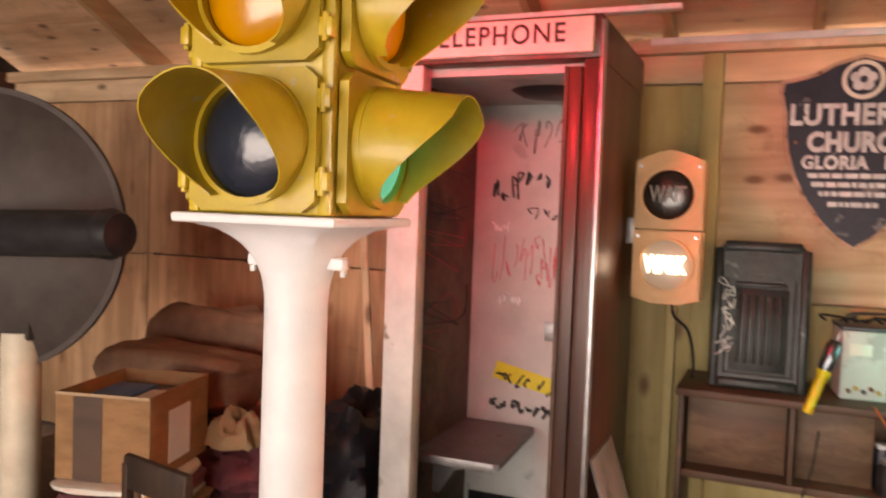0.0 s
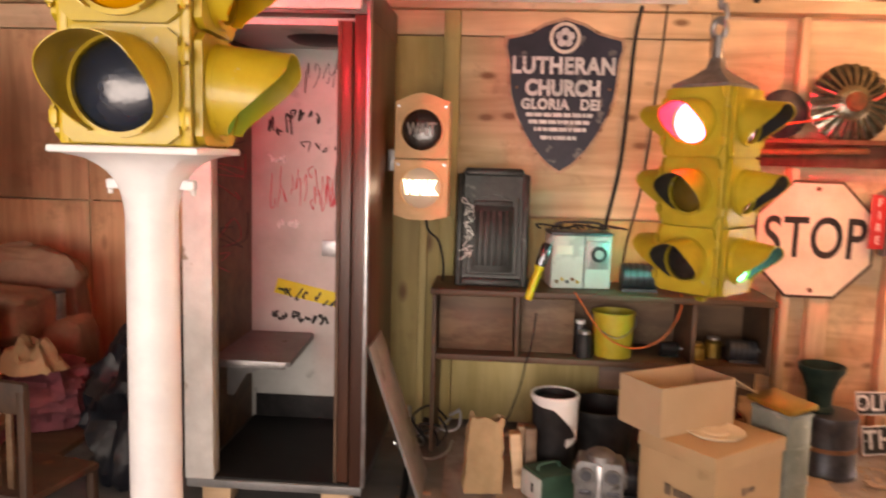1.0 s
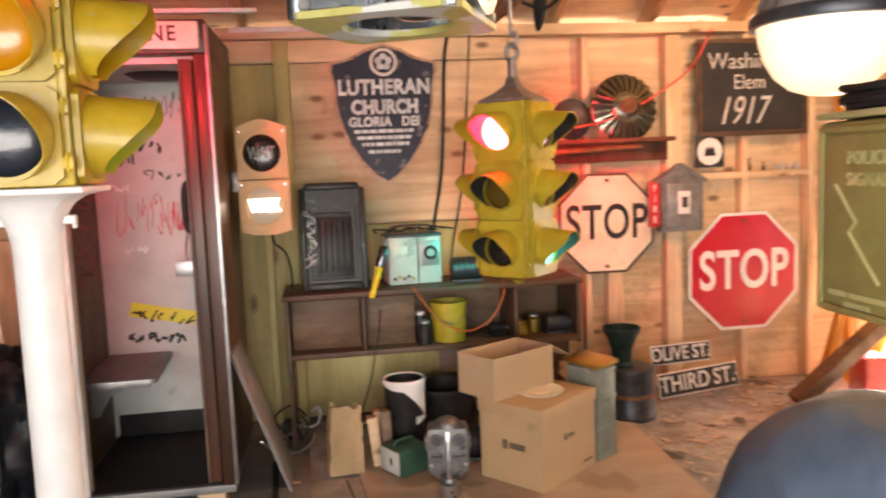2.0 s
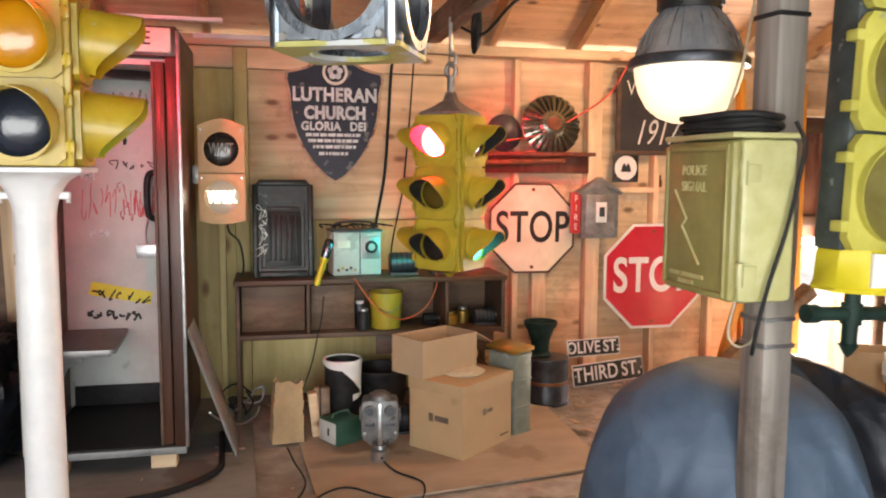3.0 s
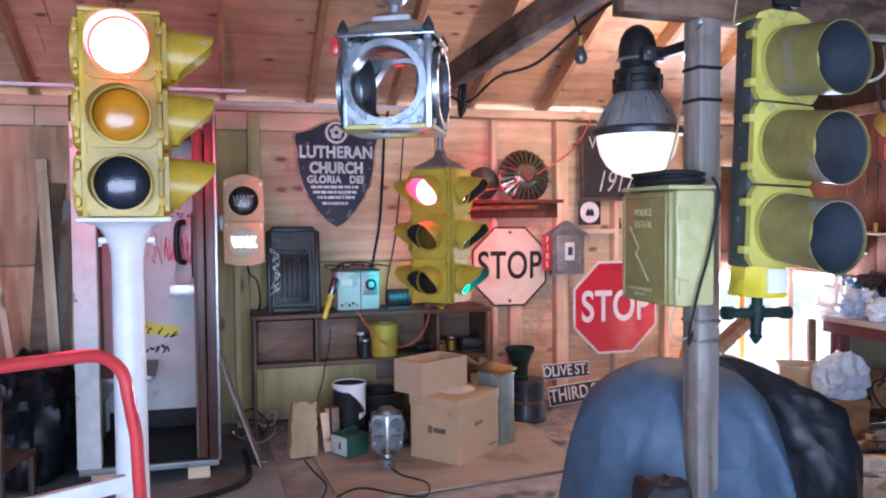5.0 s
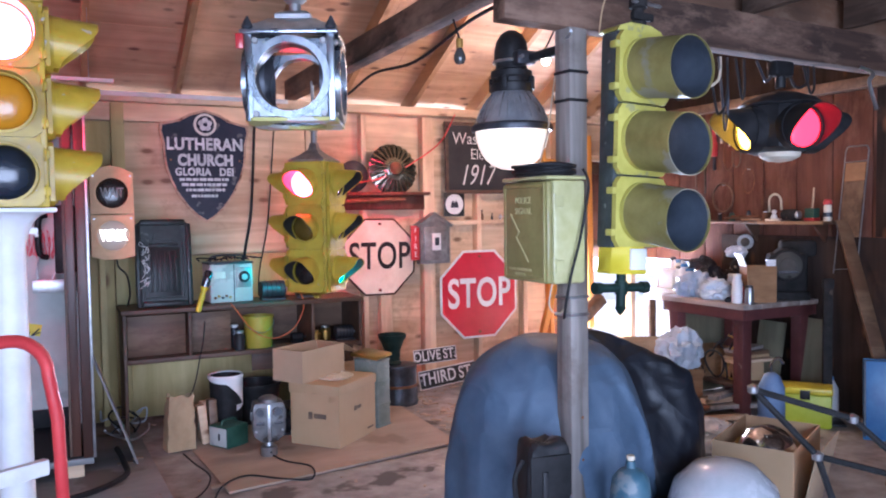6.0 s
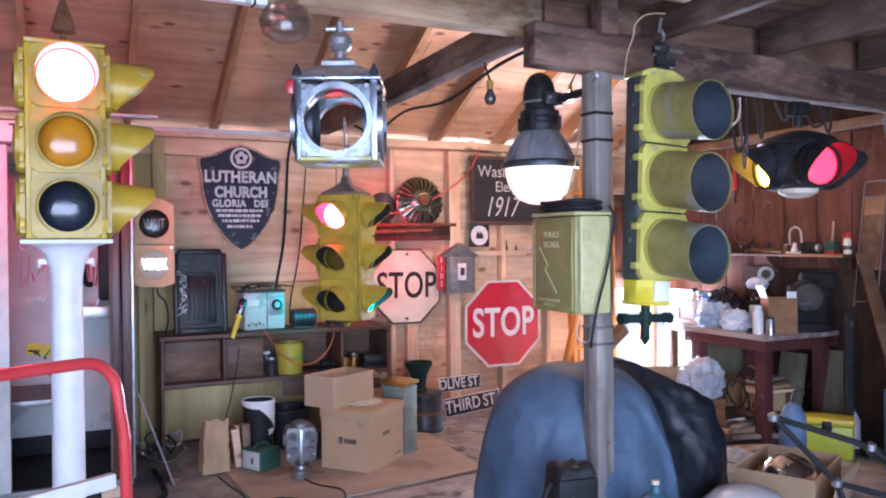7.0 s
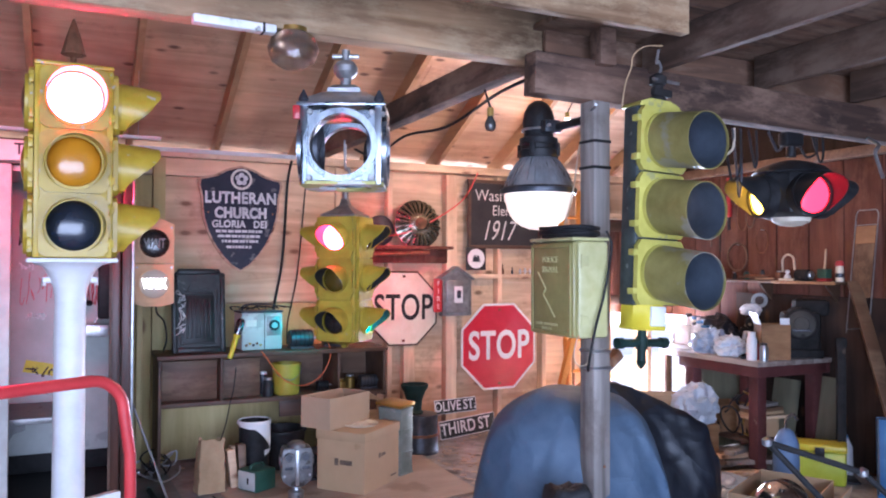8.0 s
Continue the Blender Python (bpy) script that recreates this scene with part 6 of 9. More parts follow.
def round_plate():
    top = thing("round_plate", "cream round metal plate lying on the carton", "plate", AT(0.985, 3.955, 0.397))
    part("plate", lathe(bm_new(), [(0, 0.012), (0.05, 0.012), (0.055, 0.006), (0.105, 0.008), (0.115, 0.014), (0.118, 0.012), (0.105, 0.0), (0, 0.0)], 32), CREAM, top)


round_plate()


def drum():
    """Square tin with rolled edges, its brass-coloured lid left slightly askew."""
    w, d, h = 0.135, 0.20, 0.455
    top = thing("metal_tin", "tall square blue-grey metal tin with a brass-coloured lid, on the floor", "tin", AT(1.287, 3.985, 0.015) @ RZ(30))
    part("body", box(bm_new(), 0, 0, 0, w, d, h, 0.008), GREY_GREEN, top)
    for z in (0.0, 0.145, 0.30, h - 0.016):
        part("bead", box(bm_new(), -0.003, -0.003, z, w + 0.003, d + 0.003, z + 0.014, 0.004), GREY_GREEN, top)
    for z in (0.11, 0.38):
        part("latch", box(bm_new(), w + 0.002, 0.03, z, w + 0.012, 0.055, z + 0.03, 0.003), BRASS, top)
    part("lid", box(bm_new(), -0.02, -0.012, 0, w + 0.012, d + 0.012, 0.022, 0.005), BRASS, top, "brass-coloured lid", m=AT(0, 0, h + 0.004) @ RX(3) @ RY(-4))


drum()


def barrel_and_urn():
    top = thing("dark_canister", "squat dark metal canister on the floor", "canister", AT(1.705, 4.62, 0.003))
    part("body", lathe(bm_new(), [(0, 0), (0.148, 0), (0.15, 0.02), (0.143, 0.03), (0.138, 0.26), (0.142, 0.275), (0.138, 0.295), (0.10, 0.30), (0, 0.30)], 28), DARK_METAL, top)
    part("band", lathe(bm_new(), [(0.140, 0.13), (0.146, 0.132), (0.146, 0.15), (0.140, 0.152)], 28), RUST, top)
    urn = thing("green_urn", "flared green metal urn standing on the dark canister", "urn", AT(1.658, 4.62, 0.304))
    part("body", lathe(bm_new(), [(0, 0), (0.065, 0), (0.07, 0.012), (0.055, 0.03), (0.06, 0.10), (0.085, 0.17), (0.105, 0.20), (0.108, 0.225), (0.10, 0.228), (0.078, 0.17), (0.05, 0.10), (0, 0.10)], 28), GREEN_IRON, urn)


barrel_and_urn()


def street_sign(name, label, text, at, yaw, roll, lean, w, h, size, bar=False):
    top = thing(name, label, "street sign", AT(*at) @ RZ(yaw) @ RX(lean) @ RY(roll))
    part("edge", box(bm_new(), -w / 2, 0, -h / 2, w / 2, 0.012, h / 2, 0.004), SIGN_WHITE, top)
    part("plate", box(bm_new(), -w / 2 + 0.007, -0.003, -h / 2 + 0.007, w / 2 - 0.007, 0.002, h / 2 - 0.007, 0.002), SIGN_BLACK, top)
    for word, xx in text:
        letters("sign_word", word, size, SIGN_WHITE, top, AT(xx, -0.004, 0), 0.001, 0.78, 1.05, 0.0022)
    for sx in (-1, 1):
        part("screw", cyl(bm_new(), 0.007, 0, 0.005, 8, AT(sx * (w / 2 - 0.018), -0.002, 0) @ RX(90)), STEEL, top)


street_sign("street_sign", "black and white enamel street name sign leaning by the wall", (("OLIVE", -0.075), ("ST.", 0.125)), (2.105, 4.80, 0.300), 0, -2, -8, 0.38, 0.118, 0.112)
street_sign("street_sign", "longer black and white enamel street name sign, tilted, by the wall", (("THIRD", -0.09), ("ST.", 0.165)), (2.205, 4.775, 0.132), 1, -5, -8, 0.52, 0.148, 0.136)


def paper_bag():
    bm = bm_new()
    rnd = random.Random(6)

    def f(u, v):
        a = u * 4
        k = int(min(a, 3.999))
        s = a - k
        c = ((-0.085, -0.06), (0.085, -0.06), (0.085, 0.06), (-0.085, 0.06), (-0.085, -0.06))
        x = c[k][0] + (c[k + 1][0] - c[k][0]) * s
        y = c[k][1] + (c[k + 1][1] - c[k][1]) * s
        w = 1 + 0.16 * v * noise.noise((x * 16, y * 16, v * 4)) + 0.10 * noise.noise((x * 34, y * 34, v * 9)) + 0.04 * v * math.sin(u * 40)
        return (x * w * (1 - 0.12 * v) + 0.012 * v * v, y * w * (1 - 0.42 * v * v), (0.33 + 0.03 * noise.noise((x * 22, y * 22, 7))) * v - 0.02 * v * abs(noise.noise((x * 30, y * 30, 1))))
    grid_sheet(bm, f, 64, 22)
    box(bm, -0.083, -0.058, 0.0, 0.083, 0.058, 0.008)
    solid("paper_bag", bm, PAPER, "crumpled brown paper bag standing on the floor", "paper bag", AT(0.05, 4.17, 0.014) @ RZ(8))
    t = thing("wooden_offcuts", "bundle of brown wooden offcuts beside the paper bag", "wood", AT(0.19, 4.18, 0.014))
    for k in range(4):
        part("offcut", box(bm_new(), 0, 0, 0, 0.05, 0.10, 0.24 + 0.03 * (k % 2), 0.004), BROWN_PANEL if k % 2 else PINE, t, m=AT(0.05 * (k % 2), 0.11 * (k // 2), 0.0) @ RX(-6) @ RY(5 * k - 6))


paper_bag()


def striped_pail():
    top = thing("black_pail", "glossy black pail with white swoosh and rim, on the floor", "pail", AT(0.372, 4.36, 0.014))
    part("body", lathe(bm_new(), [(0, 0), (0.090, 0), (0.096, 0.02), (0.104, 0.375), (0.110, 0.38), (0.106, 0.392), (0.094, 0.388), (0.092, 0.36), (0, 0.355)], 36), BLACK, top)
    part("rim", lathe(bm_new(), [(0.106, 0.366), (0.1125, 0.37), (0.1135, 0.388), (0.107, 0.396), (0.098, 0.392), (0.098, 0.388)], 36), SIGN_WHITE, top, "white rolled rim")
    bm = bm_new()
    seg = 44
    lo, hi = [], []
    for k in range(seg + 1):
        s = k / seg
        a = radians(-175 + 165 * s)
        r = 0.1085
        zl = 0.365 - 0.02 * math.sin(math.pi * s) - 0.20 * max(0.0, (s - 0.45) / 0.55) ** 1.3
        lo.append(bm.verts.new((r * 0.975 * math.cos(a), r * 0.975 * math.sin(a), zl)))
        hi.append(bm.verts.new((r * math.cos(a), r * math.sin(a), 0.37)))
    for k in range(seg):
        bm.faces.new((lo[k], lo[k + 1], hi[k + 1], hi[k]))
    part("white_band", bm, SIGN_WHITE, top, "white swoosh band")
    bm = bm_new()
    for k in range(12):
        a, b = radians(-62 + 4 * k), radians(-58 + 4 * k)
        v = [bm.verts.new((0.1065 * math.cos(q) * (0.975 + 0.02 * z), 0.1065 * math.sin(q) * (0.975 + 0.02 * z), z)) for q, z in ((a, 0.165 + 0.002 * k), (b, 0.167 + 0.002 * k), (b, 0.205), (a, 0.205))]
        bm.faces.new(v)
    part("white_patch", bm, SIGN_WHITE, top, "white lower patch")
    case = thing("green_case", "low green plastic case with a pale end, on the floor", "case", AT(0.307, 3.99, 0.014) @ RZ(30))
    part("body", box(bm_new(), 0, 0, 0, 0.17, 0.17, 0.135, 0.012), GREEN_BOX, case)
    part("end_plate", box(bm_new(), -0.008, 0.008, 0.012, 0.001, 0.16, 0.125, 0.006), PANEL_GREY, case, "pale grey end")
    part("slot", box(bm_new(), -0.0105, 0.06, 0.05, -0.0075, 0.075, 0.09, 0.001), BLACK, case)
    part("handle", tube(bm_new(), spline([(0.03, 0.085, 0.134), (0.04, 0.085, 0.158), (0.13, 0.085, 0.158), (0.14, 0.085, 0.134)], 4), 0.006, 7), GREEN_BOX, case)


striped_pail()


def meter_head():
    """Twin parking meter head upside down: flat cast body with a centre rib, two round covers and a turned collar."""
    top = thing("parking_meter_head", "grey cast metal twin meter head standing upside down on its collar", "meter", AT(0.507, 3.775, 0.014) @ RZ(-8))
    part("collar", lathe(bm_new(), [(0, 0), (0.046, 0), (0.049, 0.005), (0.049, 0.052), (0.042, 0.058), (0.030, 0.062), (0.028, 0.082), (0.036, 0.094), (0, 0.098)], 26), STEEL, top, "bright turned collar")
    part("collar_hole", cyl(bm_new(), 0.006, 0, 0.003, 10, AT(0.008, -0.0485, 0.028) @ RX(90)), BLACK, top)
    bm = prism(bm_new(), [(-0.040, 0.09), (0.040, 0.09), (0.085, 0.125), (0.093, 0.15), (0.093, 0.30), (0.082, 0.325), (-0.082, 0.325), (-0.093, 0.30), (-0.093, 0.15), (-0.085, 0.125)], 0.12, AT(0, -0.06, 0))
    bmesh.ops.bevel(bm, geom=bm.edges[:], offset=0.008, segments=2, affect="EDGES", profile=0.5)
    body = part("body", bm, CAST_DARK, top)
    part("rib", box(bm_new(), -0.011, -0.072, 0.10, 0.011, -0.058, 0.315, 0.005), STEEL, body)
    for sx in (-1, 1):
        part("cover", cyl(bm_new(), 0.030, 0, 0.012, 22, AT(sx * 0.050, -0.058, 0.272) @ RX(90), bev=0.004), CAST_DARK, body)
        part("cover_face", cyl(bm_new(), 0.021, 0, 0.003, 20, AT(sx * 0.050, -0.0695, 0.272) @ RX(90)), DARK_METAL, body)
        part("coin_slot", box(bm_new(), sx * 0.052 - 0.024, -0.066, 0.195, sx * 0.052 + 0.024, -0.057, 0.213, 0.003), DARK_METAL, body)
        part("bolt", cyl(bm_new(), 0.007, 0, 0.006, 8, AT(sx * 0.076, -0.058, 0.16) @ RX(90)), STEEL, body)
        part("lug", box(bm_new(), sx * 0.096 - 0.008, -0.025, 0.215, sx * 0.096 + 0.008, 0.025, 0.275, 0.005), CAST_DARK, body)
    part("dome", lathe(bm_new(), [(0.062, 0.0), (0.056, 0.02), (0.035, 0.034), (0, 0.038)], 20, AT(0, 0, 0.322)), CAST_DARK, top)


meter_head()
small_motor((0.60, 4.20, 0.014), 1.3, DARK_METAL)


def leaning_plank():
    solid("plywood_offcut", box(bm_new(), 0, 0, 0, 0.012, 0.34, 0.70, 0.002), GREY_PLY, "thin grey panel leaning against the telephone booth", "panel", AT(-0.215, 3.97, 0.014) @ RY(-19))


leaning_plank()
cable("floor_hose", [(-1.6, 3.45, 0.03), (-1.0, 3.42, 0.03), (-0.55, 3.50, 0.03), (-0.30, 3.72, 0.03), (-0.28, 3.98, 0.03), (-0.30, 4.3, 0.03)], 0.016, RUBBER, "thick black hose lying on the floor", "hose")
cable("power_cable", [(0.05, 3.05, 0.02), (0.15, 3.32, 0.025), (0.30, 3.44, 0.022), (0.46, 3.30, 0.022), (0.60, 3.22, 0.022), (0.66, 3.42, 0.022), (0.56, 3.58, 0.022), (0.52, 3.72, 0.022)], 0.005, RUBBER, "thin black cord on the plywood")
cable("power_cable", [(-0.4, 2.9, 0.02), (-0.22, 3.12, 0.02), (0.0, 3.22, 0.02), (0.12, 3.5, 0.022), (0.08, 3.8, 0.022), (0.05, 4.02, 0.022)], 0.005, RUBBER, "thin black cord on the plywood")
cable("orange_cable", [(0.46, 4.58, 0.845), (0.49, 4.545, 0.80), (0.56, 4.55, 0.70), (0.64, 4.55, 0.62), (0.76, 4.555, 0.585), (0.88, 4.55, 0.64), (0.95, 4.555, 0.75), (0.97, 4.60, 0.845), (0.93, 4.68, 0.95)], 0.004, ORANGE_CORD, "orange cord looped in front of the shelf")
cable("hanging_wire", [(0.28, 4.54, 0.74), (0.265, 4.54, 0.6), (0.24, 4.53, 0.5), (0.21, 4.52, 0.36), (0.15, 4.48, 0.2)], 0.004, RUBBER, "thin black wire hanging from the shelf")
cable("wall_cable", [(0.775, 4.99, 2.26), (0.755, 5.035, 2.1), (0.735, 5.035, 1.75), (0.71, 5.035, 1.434), (0.66, 5.035, 1.165), (0.62, 4.96, 0.98), (0.60, 4.90, 0.845)], 0.010, RUBBER, "thick dark cable hanging down the plywood wall")
cable("wall_cable", [(0.90, 4.985, 2.26), (0.885, 5.04, 1.9), (0.855, 5.04, 1.55), (0.828, 5.04, 1.32), (0.764, 5.035, 1.01), (0.74, 4.96, 0.845)], 0.005, RUBBER, "thin dark cable hanging down the plywood wall")
cable("red_cable", [(1.5, 4.9, 1.68), (1.75, 4.92, 1.73), (2.0, 4.93, 1.85), (2.25, 4.95, 2.02), (2.4, 4.98, 2.25)], 0.006, RED_CORD, "red cord strung across the wall studs")
cable("tie_beam_cable", [(1.02, 4.2, 2.26), (1.06, 3.9, 2.18), (1.07, 3.4, 2.24), (1.06, 2.8, 2.2), (1.04, 2.2, 2.26), (1.04, 1.85, 2.27)], 0.008, RUBBER, "black cable slung along the tie beam")


def hung_cable_coil():
    bm = bm_new()
    rnd = random.Random(3)
    for k in range(4):
        tube(bm, [(1.045 + 0.006 * k, 4.02 + 0.055 * math.cos(a), 2.20 + 0.10 * math.sin(a) + 0.01 * k) for a in [2 * math.pi * i / 20 for i in range(20)]], 0.008, 6, True)
    solid("cable_coil", bm, RUBBER, "coil of black cable hung on the tie beam", "cable")


hung_cable_coil()


# ---- post, call box and lamps ----
def centre_post():
    top = thing("post", "grey weathered square wooden post with metal straps, holding up the beam", "post", AT(1.252, 1.745, 0) @ RZ(5), kind="structure")
    part("timber", box(bm_new(), -0.045, -0.045, 0, 0.045, 0.045, 2.150, 0.006), POST_GREY, top)
    for z in (1.98, 1.87, 1.10, 1.03):
        part("strap", box(bm_new(), -0.048, -0.048, z - 0.006, 0.048, 0.048, z + 0.006, 0.001), BLACK if z > 1.5 else STEEL, top)
    for z in (0.45, 0.62, 1.5):
        part("nail", cyl(bm_new(), 0.006, 0, 0.004, 8, AT(0.01, -0.045, z) @ RX(90)), RUST, top)
    solid("post_spike", tube(bm_new(), [(1.215, 1.72, 2.11), (1.15, 1.60, 2.10), (1.135, 1.58, 2.10)], 0.006, 6), STEEL, "steel spike driven into the post", "spike")


centre_post()


def call_box():
    """Cast police call box; door towards -x, strapped to the post."""
    w, d, h = 0.30, 0.176, 0.385
    # local: x along the door's width, y into the box
    top = thing("call_box", "olive yellow cast iron call box with raised letters, on the post", "call box", AT(1.008, 1.860, 1.17) @ RZ(-90))
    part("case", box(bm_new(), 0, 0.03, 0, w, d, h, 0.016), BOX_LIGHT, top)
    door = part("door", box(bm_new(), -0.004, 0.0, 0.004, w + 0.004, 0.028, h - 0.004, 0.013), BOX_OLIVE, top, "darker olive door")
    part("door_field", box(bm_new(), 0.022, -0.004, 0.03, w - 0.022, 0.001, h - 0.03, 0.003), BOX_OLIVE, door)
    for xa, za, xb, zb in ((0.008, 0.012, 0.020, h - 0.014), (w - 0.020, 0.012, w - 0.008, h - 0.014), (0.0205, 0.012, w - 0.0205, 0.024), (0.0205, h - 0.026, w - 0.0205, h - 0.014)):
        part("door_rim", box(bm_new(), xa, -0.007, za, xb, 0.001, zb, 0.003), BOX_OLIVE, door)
    for z in (0.07, h - 0.08):
        part("hinge", cyl(bm_new(), 0.010, -0.028, 0.028, 10, AT(w + 0.006, 0.028, z)), BOX_LIGHT, top)
        part("hinge_leaf", box(bm_new(), w - 0.002, 0.03, z - 0.02, w + 0.005, 0.075, z + 0.02, 0.002), BOX_LIGHT, top)
    letters("cast_word", "POLICE", 0.036, BOX_LIGHT, door, AT(w / 2, -0.005, h - 0.075), 0.002, 0.85, 1.15)
    letters("cast_word", "SIGNAL", 0.036, BOX_LIGHT, door, AT(w / 2, -0.005, h - 0.115), 0.002, 0.85, 1.15)
    part("bolt_mark", tube(bm_new(), [(0.06, -0.004, 0.26), (0.12, -0.004, 0.19), (0.10, -0.004, 0.17), (0.185, -0.004, 0.08)], 0.004, 6), BOX_LIGHT, door)
    for k, (xx, ww) in enumerate(((0.045, 0.05), (0.105, 0.10), (0.09, 0.07))):
        part("writing_bar", box(bm_new(), xx, -0.006, 0.045 - 0.018 * (k // 2), xx + ww, -0.003, 0.055 - 0.018 * (k // 2)), BOX_LIGHT, door)
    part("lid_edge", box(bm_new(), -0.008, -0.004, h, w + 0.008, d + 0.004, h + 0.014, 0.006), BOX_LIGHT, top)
    part("back_bracket", box(bm_new(), 0.08, d, 0.10, 0.20, d + 0.035, 0.30, 0.003), CAST, top)
    coil = bm_new()
    for k in range(4):
        r = 0.10 + 0.012 * (k % 2)
        tube(coil, [(w / 2 + 1.25 * r * math.cos(a), d / 2 + 0.95 * r * math.sin(a), h + 0.022 + 0.011 * k + 0.003 * math.sin(3 * a + k)) for a in [2 * math.pi * i / 28 for i in range(28)]], 0.008, 7, True)
    solid("cable_coil", coil, RUBBER, "coil of black cable lying on the call box", "cable", AT(1.008, 1.860, 1.17) @ RZ(-90))


call_box()
cable("box_cable", [(1.17, 1.56, 1.595), (1.185, 1.545, 1.54), (1.165, 1.54, 1.44), (1.14, 1.54, 1.33), (1.105, 1.54, 1.22), (1.085, 1.55, 1.11), (1.11, 1.60, 1.04), (1.20, 1.72, 1.06)], 0.0052, RUBBER, "black cable hanging over the side of the call box")
cable("box_wire", [(1.06, 1.60, 1.175), (1.03, 1.58, 1.10), (1.07, 1.60, 1.06), (1.15, 1.66, 1.06), (1.205, 1.72, 1.1)], 0.003, ROPE_PALE, "pale wire looped under the call box")


def luminaire():
    at = (1.217, 2.135, 1.792)
    top = thing("street_luminaire", "grey ribbed street lamp head with a glowing white globe", "lamp", AT(*at))
    bm = bm_new()
    lathe(bm, [(0.168, 0.0), (0.172, 0.008), (0.166, 0.018), (0.155, 0.05), (0.135, 0.095), (0.105, 0.14), (0.078, 0.17), (0.072, 0.18), (0.072, 0.20), (0, 0.20)], 40)
    hood = part("hood", bm, HOOD_GREY, top)
    for k in range(28):
        a = 360 / 28 * k
        bm = bm_new()
        tube(bm, [(0.157, 0, 0.045), (0.137, 0, 0.093), (0.107, 0, 0.138), (0.081, 0, 0.168)], 0.0022, 5)
        bm.transform(RZ(a))
        part("rib", bm, HOOD_GREY, hood)
    part("rim_ring", lathe(bm_new(), [(0.162, -0.004), (0.176, -0.003), (0.179, 0.006), (0.177, 0.020), (0.168, 0.028), (0.160, 0.028)], 40), DARK_METAL, hood, "dark rolled rim")
    part("globe", lathe(bm_new(), [(0.160, 0.0), (0.157, -0.03), (0.145, -0.075), (0.12, -0.12), (0.085, -0.15), (0.045, -0.165), (0, -0.17)], 40), LIT_GLOBE, top, "glowing white glass globe")
    part("collar", lathe(bm_new(), [(0.090, 0.165), (0.094, 0.175), (0.094, 0.20), (0.082, 0.206), (0.082, 0.225), (0.090, 0.232), (0.090, 0.256), (0.070, 0.264), (0.066, 0.285), (0.066, 0.30), (0.0, 0.305)], 24), BLACK, top)
    part("cap", lathe(bm_new(), [(0.074, 0.29), (0.074, 0.345), (0.066, 0.385), (0.048, 0.415), (0.022, 0.432), (0, 0.436)], 24), BLACK, top)
    part("clamp", tube(bm_new(), [(0.078 * math.cos(a), 0.078 * math.sin(a), 0.296) for a in [2 * math.pi * k / 24 for k in range(24)]], 0.006, 6, True), STEEL, top)
    bm = bm_new()
    tube(bm, [(0.03, -0.04, 0.30), (0.045, -0.24, 0.30), (0.045, -0.345, 0.30)], 0.020, 12)
    part("arm", bm, BLACK, top)
    knuckle = part("knuckle", box(bm_new(), -0.035, -0.115, 0.272, 0.055, -0.068, 0.330, 0.008), DARK_METAL, top, "dark cast knuckle on the arm")
    for sx in (-0.022, 0.042):
        part("bolt", cyl(bm_new(), 0.008, 0, 0.014, 8, AT(sx, -0.115, 0.301) @ RX(90)), STEEL, knuckle)
    for a in (40, 130, 220, 310):
        part("lug", box(bm_new(), 0.080, -0.012, 0.172, 0.102, 0.012, 0.232, 0.004), BLACK, top, m=RZ(a))


luminaire()


def bare_bulb(name, at, mt, to):
    top = thing(name, "small bare light bulb in a dark socket hung below the beam", "light bulb", AT(*at))
    part("glass", lathe(bm_new(), [(0, -0.055), (0.018, -0.05), (0.028, -0.03), (0.026, -0.01), (0.014, 0.012), (0.013, 0.02)], 18), mt, top)
    part("socket", cyl(bm_new(), 0.016, 0.02, 0.06, 14), BRASS, top)
    part("lead", tube(bm_new(), [(0, 0, 0.06), tuple((Vector(to) - Vector(at)) * 0.5 + Vector((0, 0, 0.03))), tuple(Vector(to) - Vector(at))], 0.005, 6), RUBBER, top)


bare_bulb("bare_bulb", (2.38, 3.60, 2.47), LIT_BULB, (2.655, 3.60, 3.01))
bare_bulb("unlit_bulb", (1.05, 2.3, 2.15), LENS_GREY, (1.03, 2.32, 2.30))


